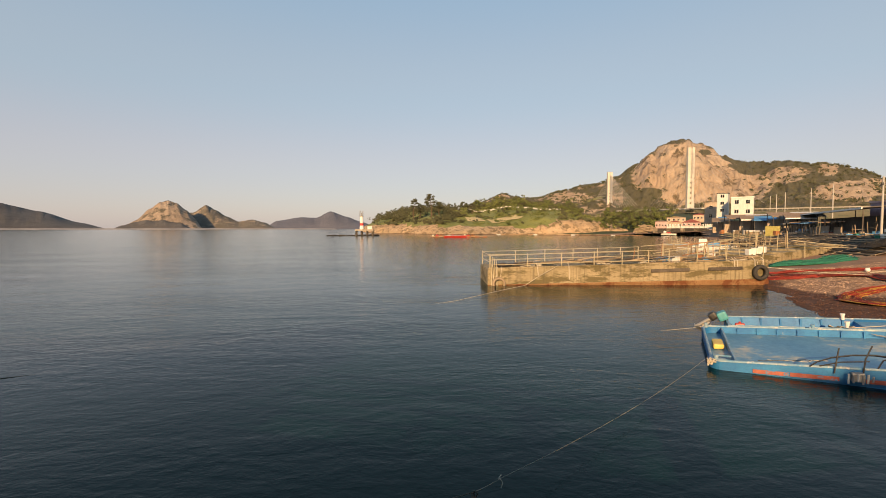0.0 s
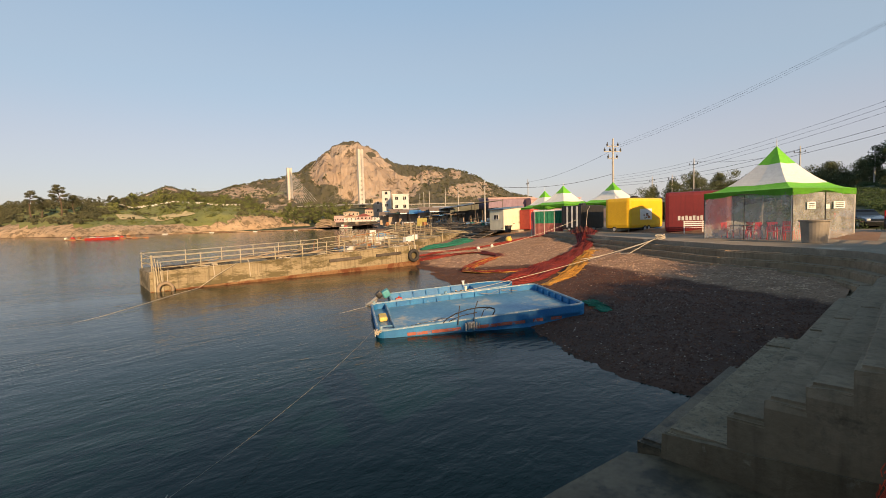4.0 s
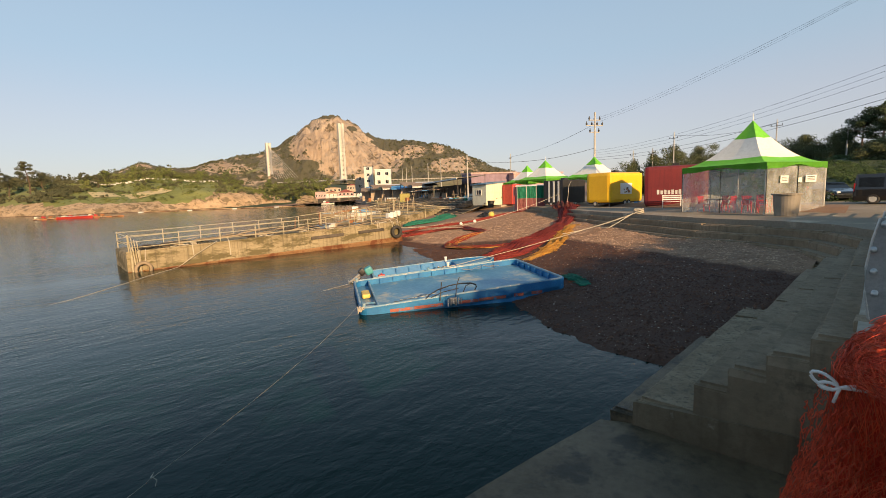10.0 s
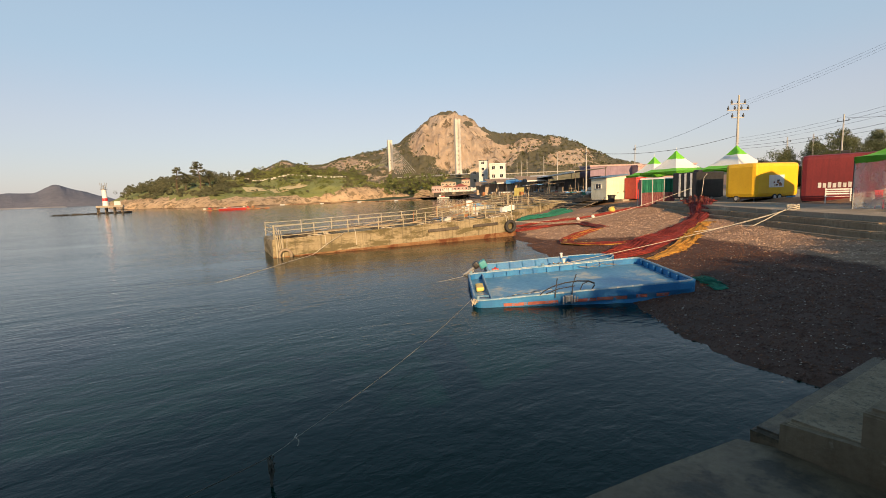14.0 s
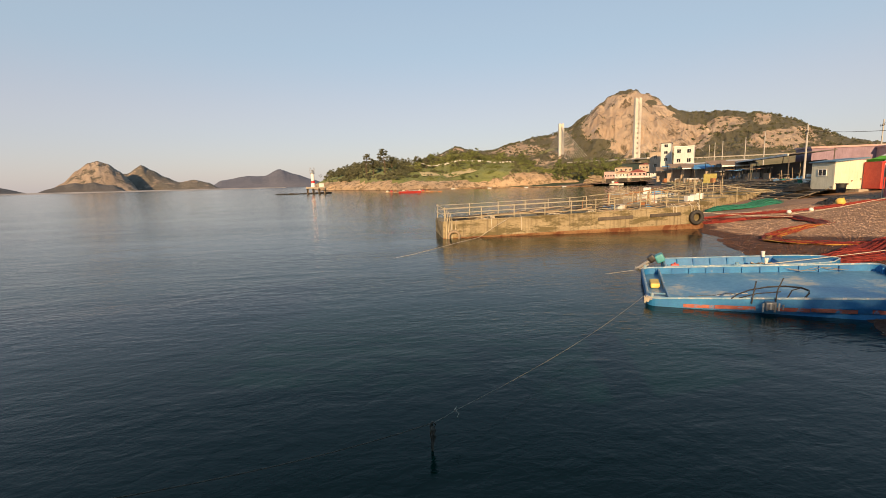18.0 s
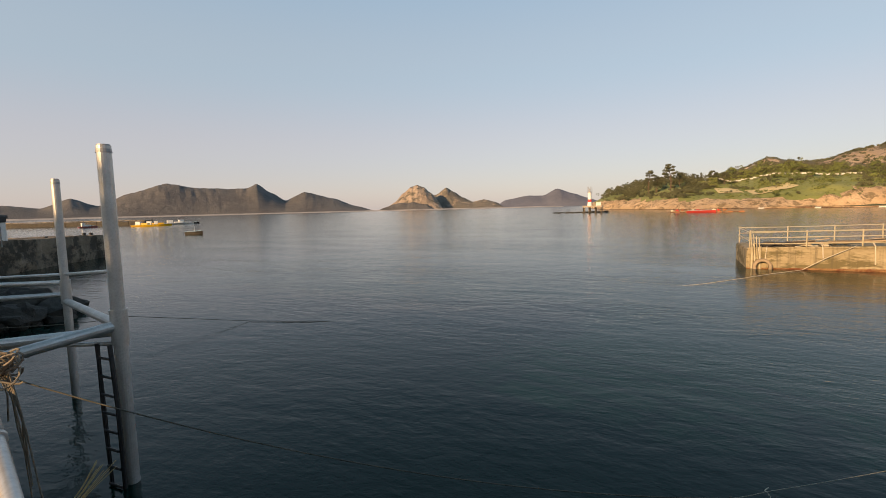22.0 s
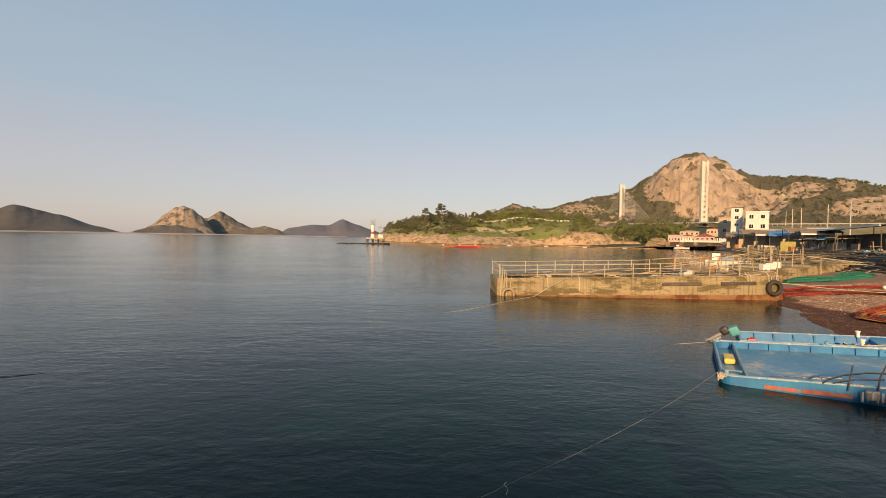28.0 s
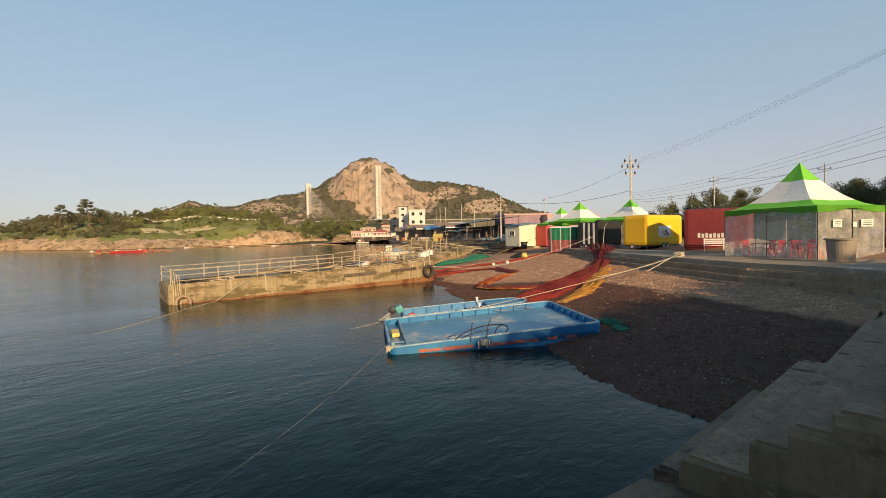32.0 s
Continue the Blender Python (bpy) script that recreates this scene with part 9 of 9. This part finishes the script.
# lighthouse on its platform
lh = thing("harbour_light", "white and red harbour light on a concrete platform", "lighthouse", pose(*polar(-5.55, 232, 0)))
bm = bmesh.new()
box(bm, 9, 6, 0.8, 1.5, 0, 2.6)
part("platform", bm, M_CONC, lh)
for x in (-2.6, 0, 2.8, 5.4):
    for y in (-2.5, 2.5):
        bm = bmesh.new()
        rod(bm, (x, y, -1), (x, y, 2.6), 0.3)
        part("pile", bm, M_PIER, lh)
for z0, z1, r0, r1, m in ((3.4, 5.2, 1.05, 0.95, M_WHITE), (5.2, 6.4, 0.95, 0.9, M_REDPL), (6.4, 9.8, 0.9, 0.8, M_WHITE)):
    bm = bmesh.new()
    rod(bm, (0, 0, z0), (0, 0, z1), r0, r1, n=16)
    part("tower", bm, m, lh)
bm = bmesh.new()
rod(bm, (0, 0, 9.8), (0, 0, 10.0), 1.2, n=16)
rod(bm, (0, 0, 10.0), (0, 0, 11.6), 0.25, n=8)
for k in range(6):
    a = k * math.pi / 3
    rod(bm, (1.1 * math.cos(a), 1.1 * math.sin(a), 10), (1.1 * math.cos(a), 1.1 * math.sin(a), 12.6), 0.06)
part("gallery", bm, M_GREY, lh)
bm = bmesh.new()
box(bm, 2.2, 2.0, 1.6, 4.0, 0, 3.4)
part("store", bm, M_HUTW, lh)

# breakwater to the west
bw = thing("breakwater", "long low dark breakwater across the bay", "breakwater", kind="structure")
w0, w1 = polar(-73.0, 330), polar(-56.5, 232)
for k in range(16):
    a, b = w0.lerp(w1, k / 16), w0.lerp(w1, (k + 0.98) / 16)
    nn = Vector((-(b - a).y, (b - a).x, 0)).normalized() * 5
    bm = bmesh.new()
    prism(bm, [(a.x, a.y), (b.x, b.y), (b.x + nn.x, b.y + nn.y), (a.x + nn.x, a.y + nn.y)][::-1], -1, 1.75 + rng.uniform(-0.1, 0.1))
    bmesh.ops.recalc_face_normals(bm, faces=bm.faces)
    part("wall_block", bm, M_ROCK, bw)
    bm = bmesh.new()
    prism(bm, [(a.x, a.y), (b.x, b.y), (b.x + nn.x, b.y + nn.y), (a.x + nn.x, a.y + nn.y)][::-1], 1.9, 2.2)
    bmesh.ops.recalc_face_normals(bm, faces=bm.faces)
    part("cap_slab", bm, M_PIER, bw)

# ---- cable-stayed bridge ----
M_PYLON = material("pale_concrete", (0.47, 0.44, 0.40), (0.57, 0.54, 0.49), 0.05, 0.8, 0.1)
bridge = thing("cable_stayed_bridge", "pale cable-stayed bridge with two slender pylons before the hill", "bridge")
PA, PB = polar(24.55, 650), polar(32.9, 450)
ax = (PB - PA).normalized()
sd = Vector((-ax.y, ax.x, 0))
for p, z0, z1 in ((PA, 27.0, 78.6), (PB, 18.0, 73.4)):
    py = None
    bm = bmesh.new()
    s = 1.0 if p is PB else 1.15
    for k in (-1, 1):
        c = p + sd * 1.75 * k * s
        box(bm, 3.0 * s, 2.2 * s, z1 - z0, c.x, c.y, z0, rz=math.degrees(math.atan2(ax.y, ax.x)), bevel=0.2)
    py = part("pylon", bm, M_PYLON, bridge)
    for f in (0.08, 0.16, 0.24, 0.32, 0.40, 0.48, 0.55, 0.62, 0.69, 0.76, 0.82, 0.88, 0.94):
        bm = bmesh.new()
        box(bm, 2.2, 3.2 * s, 3.0, p.x, p.y, z0 + (z1 - z0) * f - 0.7, rz=math.degrees(math.atan2(ax.y, ax.x)))
        part("cross_beam", bm, M_PYLON, py)
    for k in range(12):
        for d in (-1, 1):
            q = p + ax * d * (9 + 8.0 * k)
            bm = bmesh.new()
            rod(bm, p + Vector((0, 0, z1 - 3 - 1.2 * (11 - k))), (q.x, q.y, z0 + 2.5), 0.24 if p is PA else 0.07, n=4)
            part("stay_cable", bm, M_POLE, py)
for k in range(24):
    a, b = PA - ax * 90, PB + ax * 30
    p0, p1 = a.lerp(b, k / 24), a.lerp(b, (k + 1) / 24)
    z = 29 - 9 * k / 24
    bm = bmesh.new()
    box(bm, (p1 - p0).length, 11, 1.0, (p0.x + p1.x) / 2, (p0.y + p1.y) / 2, z - 1.0, rz=math.degrees(math.atan2(ax.y, ax.x)))
    part("deck_segment", bm, M_PYLON, bridge)

# ---- growth on the headland and the hill ----
# needle greens lightened, with haze over the far slopes put into them
M_FARPINE = material("hillside_pines", (0.062, 0.07, 0.035), (0.11, 0.11, 0.058), 0.05, 0.85, 0.0, island=True, each=0.4)
M_STRAW = material("dry_straw_field", (0.50, 0.40, 0.20), (0.60, 0.49, 0.27), 0.08, 0.95, 0.4, fine=20)
for az, d, top, w in ((0.9, 246, 3.75, 2.6), (1.7, 250, 3.0, 2.2), (3.1, 244, 4.25, 3.2), (4.0, 250, 3.3, 2.6), (7.0, 262, 3.3, 2.6), (8.2, 266, 3.1, 2.4)):
    p = polar(az, d * FAR)
    z0 = head_z(p.x, p.y) - 0.3
    umbrella_pine("tall pine standing on the headland", (p.x, p.y, z0), (3.75 + d * FAR * math.tan(radians(top)) - z0) * 1.02, w * 1.7, int(az * 10), M_FARPINE, "headland pines")
rng = random.Random(71)
young, dark = [], []


def bush(group, p, z, r, flatten=0.6):
    """An uneven shrub of a few clumps."""
    for q in range(5):
        group.append(((p.x + rng.gauss(0, r * 0.7), p.y + rng.gauss(0, r * 0.5), z + rng.uniform(0.0, flatten) * r), r * rng.uniform(0.25, 0.55)))


for k in range(800):
    az, d = rng.uniform(-2.5, 31), rng.uniform(205, 330)
    p = polar(az, d * FAR)
    z = head_z(p.x, p.y)
    if z < 6.2 + (2.2 if az > 17 else 0):
        continue
    # open lawns on the slope
    if 6.0 < az < 19.0 and d < 288 and rng.random() < (0.85 if d < 240 else 0.3):
        continue
    bush(young if az > 7 and rng.random() < 0.6 else dark, p, z, rng.uniform(1.6, 3.4))
for k in range(210):
    az, d = rng.uniform(7, 21), rng.uniform(292, 330)
    p = polar(az, d * FAR)
    z = head_z(p.x, p.y)
    top = 3.0 + 0.75 * math.exp(-((az - 12.6) / 2.6) ** 2) + 0.4 * math.sin(az * 2.3) + 0.3 * math.sin(az * 5.1)
    h = max(3.0, d * FAR * math.tan(radians(top)) + 3.75 - z) * rng.uniform(0.7, 1.0)
    for q in range(7):
        (young if rng.random() < 0.6 else dark).append(((p.x + rng.gauss(0, 2.6), p.y + rng.gauss(0, 1.5), z + h * rng.uniform(0.15, 1.0)), rng.uniform(0.9, 2.0)))
for k in range(150):
    az, d = rng.uniform(-4, 6), rng.uniform(262, 380)
    p = polar(az, d * FAR)
    z = head_z(p.x, p.y)
    if z < 2.5:
        continue
    bush(dark, p, z + 2.0, rng.uniform(2.8, 4.6), 1.0)
# trees along the inlet below the bridge
for k in range(120):
    az = rng.uniform(23.5, 31.2)
    d = rng.uniform(330, 400)
    p = polar(az, d)
    top = 2.3 + 0.35 * math.sin(az * 2.9) + 0.25 * math.sin(az * 6.7 + 1) - 0.12 * abs(az - 28)
    h = d * math.tan(radians(top)) + 1.5
    for q in range(6):
        (young if rng.random() < 0.7 else dark).append(((p.x + rng.gauss(0, 2.2), p.y + rng.gauss(0, 1.5), 2.5 + h * rng.uniform(0.1, 0.95)), rng.uniform(0.8, 1.7)))
# low white wall of the road over the headland
rw = thing("road_wall", "low white wall along the road over the headland", "wall", kind="structure")
for k in range(22):
    a, b = polar(7.6 + 0.52 * k, (286 - 0.5 * k) * FAR), polar(7.6 + 0.52 * k + 0.5, (286 - 0.5 * k) * FAR)
    m = (a + b) / 2
    bm = bmesh.new()
    box(bm, (b - a).length, 0.3, 1.1, m.x, m.y, head_z(m.x, m.y) + 0.3, rz=math.degrees(math.atan2(b.y - a.y, b.x - a.x)))
    part("wall_segment", bm, M_HUTW, rw)
# single trees on the lawn
for az, d in ((6.4, 236), (7.2, 250), (5.2, 240), (13.2, 274), (15.4, 268), (17.0, 262), (10.2, 284)):
    p = polar(az, d * FAR)
    z = head_z(p.x, p.y)
    for q in range(16):
        (dark if az < 7 else young).append(((p.x + rng.gauss(0, 1.5), p.y + rng.gauss(0, 1.2), z + rng.uniform(0.8, 6.5)), rng.uniform(0.7, 1.5)))
tufts = []
for k in range(900):
    az, d = rng.uniform(4, 20), rng.uniform(208, 292)
    p = polar(az, d * FAR)
    z = head_z(p.x, p.y)
    if z > 5.0:
        tufts.append(((p.x, p.y, z + 0.1), rng.uniform(0.3, 0.9)))
shrub_field("headland_tufts", "rough grass and low bushes on the headland slope", tufts, 26, 0.3, M_YOUNG, 74, 0.5)
shrub_field("headland_shrubs", "fresh green shrubs and young trees on the headland", young, 55, 0.38, M_YOUNG, 72)
shrub_field("headland_scrub", "dark scrub and pines on the headland", dark, 55, 0.38, M_FARPINE, 73)
tagged(field("tan_field", 30 * FAR, 57 * FAR, 220 * FAR, 238 * FAR, 3.0, lambda x, y: head_z(x, y) + 0.35, M_STRAW), "dry tan field on the headland slope", "field", kind="structure")
sp = []
for k in range(620):
    az = rng.uniform(8, 54)
    e = skyline(HILL, az)
    d = 1000 + rng.uniform(-30, 12)
    p = polar(az, d)
    sp.append(((p.x, p.y, hill_height(p.x, p.y) + 1.5), rng.uniform(1.4, 3.6)))
for k in range(1500):
    az, d = rng.uniform(8, 54), rng.uniform(620, 985)
    p = polar(az, d)
    if 27.5 < az < 38.5 and d > 640 and (d > 745 or az > 31.0) and rng.random() < 0.93:
        continue
    sp.append(((p.x, p.y, hill_height(p.x, p.y) + 0.5), rng.uniform(1.6, 4.0)))
shrub_field("hill_pines", "small dark pines scattered over the granite hill", sp, 26, 1.1, M_FARPINE, 75)

# ---- paving along the quay ----
def paving():
    pave = thing("quay_paving", "pale worn concrete paving slabs along the sea wall", "paving", kind="structure")
    rng = random.Random(6)

    def strip(line, d0, d1, length, name, z):
        a, b = offset(line, d0), offset(line, d1)
        for i in range(len(line) - 1):
            p0, p1, q0, q1 = (Vector(v) for v in (a[i], a[i + 1], b[i], b[i + 1]))
            n = max(1, round((p1 - p0).length / length))
            for k in range(n):
                u, v = (k + 0.001) / n, (k + 0.999) / n
                bm = bmesh.new()
                prism(bm, [tuple(w) for w in (p0.lerp(p1, u), p0.lerp(p1, v), q0.lerp(q1, v), q0.lerp(q1, u))], WALK_Z - 0.25, z + rng.uniform(-0.004, 0.004))
                bmesh.ops.recalc_face_normals(bm, faces=bm.faces)
                part(name, bm, M_WALKW if p1.x < 0.8 else M_APRON, pave)

    west = [(-34.0, 12.06), (0.1, 0.62), (1.4, 0.16), (2.1, 0.12), (6.1, 0.34)]
    strip(west, -0.46, -0.004, 2.4, "edge_block", WALK_Z + 0.012)
    strip(west, -3.6, -0.463, 3.6, "paving_slab", WALK_Z + 0.003)
    # pale trowelled slabs beside the quay rail, between two slanting joints
    for i, x in enumerate((6.1, 9.6, 14.2, 18.6)):
        x1 = (9.6, 14.2, 18.6, 23.4)[i] - 0.012

        def inner(v):
            return 0.03 - 0.041 * (v - 7.0)

        def outer(v):
            return -2.75 - 0.081 * (v - 7.0)
        bm = bmesh.new()
        prism(bm, [(x, outer(x)), (x1, outer(x1)), (x1, inner(x1)), (x, inner(x))], WALK_Z - 0.25, WALK_Z + 0.004 + 0.002 * (i % 2))
        part("paving_slab", bm, M_SLAB, pave)
        bm = bmesh.new()
        prism(bm, [(x, inner(x) + 0.012), (x1, inner(x1) + 0.012), (x1, 0.44 + 0.008 * (x1 - 7.1)), (x, 0.40 + 0.008 * (x - 7.1))], WALK_Z - 0.25, WALK_Z + 0.008 + 0.002 * (i % 2))
        part("edge_block", bm, M_CONC, pave)


paving()

# ---- poles, pipes and floats lying about the shore ----
rng = random.Random(404)
heap = thing("pole_heap", "loose pale bamboo poles lying across the drying racks", "poles")
for k in range(64):
    u = rng.random()
    c = Vector((56.5, 71.5, 0)).lerp(Vector((43.6, 44.0, 0)), u) + Vector((rng.uniform(-3.5, 1.5), rng.uniform(-1, 2.5), rng.uniform(1.3, 2.5)))
    a = radians(rng.uniform(-35, 15) if k % 3 else rng.uniform(40, 100))
    h = Vector((math.cos(a), math.sin(a), rng.uniform(-0.18, 0.18))) * rng.uniform(1.4, 3.2)
    bm = bmesh.new()
    rod(bm, c - h, c + h, 0.045, 0.03, n=6)
    part("pole", bm, (M_WOODY, M_RAILY, M_DWOOD, M_WOODY, M_DWOOD)[k % 5], heap)
stand = thing("net_stakes", "upright weathered net stakes along the drying racks", "stakes")
for k in range(30):
    c = Vector((57.0, 72.0, 0)).lerp(Vector((42.0, 43.0, 0)), rng.random()) + Vector((rng.uniform(-5, 0), rng.uniform(-1, 2), 0))
    bm = bmesh.new()
    rod(bm, (c.x, c.y, -0.5), (c.x + rng.uniform(-0.3, 0.3), c.y + rng.uniform(-0.3, 0.3), rng.uniform(1.8, 3.6)), 0.05, 0.035, n=6)
    part("stake", bm, M_WOODY if k % 2 else M_RAILY, stand)

frame_ = thing("pipe_frame", "tangle of weathered pipe frames on the barge deck", "frame", barge.matrix_world.copy())
for k in range(22):
    u, v = rng.uniform(11.5, 18.6), rng.uniform(0.5, 4.6)
    bm = bmesh.new()
    if k % 2:
        rod(bm, on_barge(u, v, 0), on_barge(u + rng.uniform(-0.2, 0.2), v, rng.uniform(0.7, 1.5)), 0.03, n=6)
    else:
        w = rng.uniform(0.3, 1.3)
        rod(bm, on_barge(u, v, w), on_barge(min(18.8, u + rng.uniform(1.2, 3.0)), v + rng.uniform(-0.4, 0.4), w + rng.uniform(-0.35, 0.35)), 0.028, n=6)
    part("pipe", bm, (M_RAILY, M_RUSTPIPE, M_RAILY)[k % 3], frame_)
for k in range(10):
    u, v = rng.uniform(9.0, 18.0), rng.uniform(0.8, 4.2)
    bm = bmesh.new()
    w = rng.uniform(0.35, 0.7)
    box(bm, w, 0.5, w * 0.55, 0, 0, 0, bevel=0.03)
    box(bm, w + 0.05, 0.55, 0.05, 0, 0, w * 0.55, bevel=0.015)
    ob = tagged(part("fish_box", bm, (M_HUTW, M_TARPB, M_WOODY, M_RUSTPIPE)[k % 4]), "worn plastic fish box on the barge deck", "box", "fish boxes")
    ob.matrix_world = barge.matrix_world @ Matrix.Translation(on_barge(u, v, 0.0)) @ Matrix.Rotation(rng.uniform(0, 3), 4, "Z")

# goods set out along the inner quay before the long shed
rng = random.Random(505)
for k in range(64):
    u = 0.03 + 0.93 * (k + rng.uniform(-0.3, 0.3)) / 64
    c = Vector((67.0, 73.2, 0)).lerp(Vector((47.6, 41.8, 0)), u)
    c += Vector((0.85, -0.52, 0)) * rng.uniform(-0.2, 2.2)
    w, h = rng.uniform(0.4, 0.95), rng.uniform(0.4, 1.0)
    bm = bmesh.new()
    if k % 4 == 0:
        box(bm, w, 0.6, h * 0.6, 0, 0, 0, bevel=0.03)
        box(bm, w + 0.06, 0.66, 0.06, 0, 0, h * 0.6, bevel=0.02)
        nm, lb, ct, gr_ = "cool_box", "lidded cool box on the inner quay", "box", "cool boxes"
    elif k % 4 == 1:
        rod(bm, (0, 0, 0), (0, 0, h), w * 0.42, w * 0.5, n=14)
        rod(bm, (0, 0, h - 0.06), (0, 0, h), w * 0.54, n=14)
        nm, lb, ct, gr_ = "rubber_tub", "round rubber tub on the inner quay", "tub", "quay tubs"
    elif k % 4 == 2:
        for q in range(4):
            box(bm, w, 0.55, 0.24, 0.03 * (q % 2), 0.02 * q, 0.26 * q, rz=4 * q, bevel=0.03)
        nm, lb, ct, gr_ = "box_stack", "stack of fish boxes on the inner quay", "boxes", "box stacks"
    else:
        for q in range(7):
            a = 0.9 * q
            tube(bm, [(0.45 * math.cos(a + t) * w, 0.4 * math.sin(a * 1.3 + t), 0.08 + 0.07 * q + 0.05 * math.sin(3 * t)) for t in [0.5 * i for i in range(9)]], 0.06, 5)
        nm, lb, ct, gr_ = "net_bundle", "bundled net and rope on the inner quay", "net", "net bundles"
    mat = (M_HUTW, M_REDPL, M_TARPB, M_OCHRE, M_WHITE, M_RUSTPIPE, M_HUTW, M_GREENNET, M_TARPB, M_WOODY, M_WHITE)[k * 3 % 11]
    tagged(part(nm, bm, mat), lb, ct, gr_).matrix_world = pose(c.x, c.y, WALK_Z - 0.02, 0, 0, rng.uniform(0, 360))
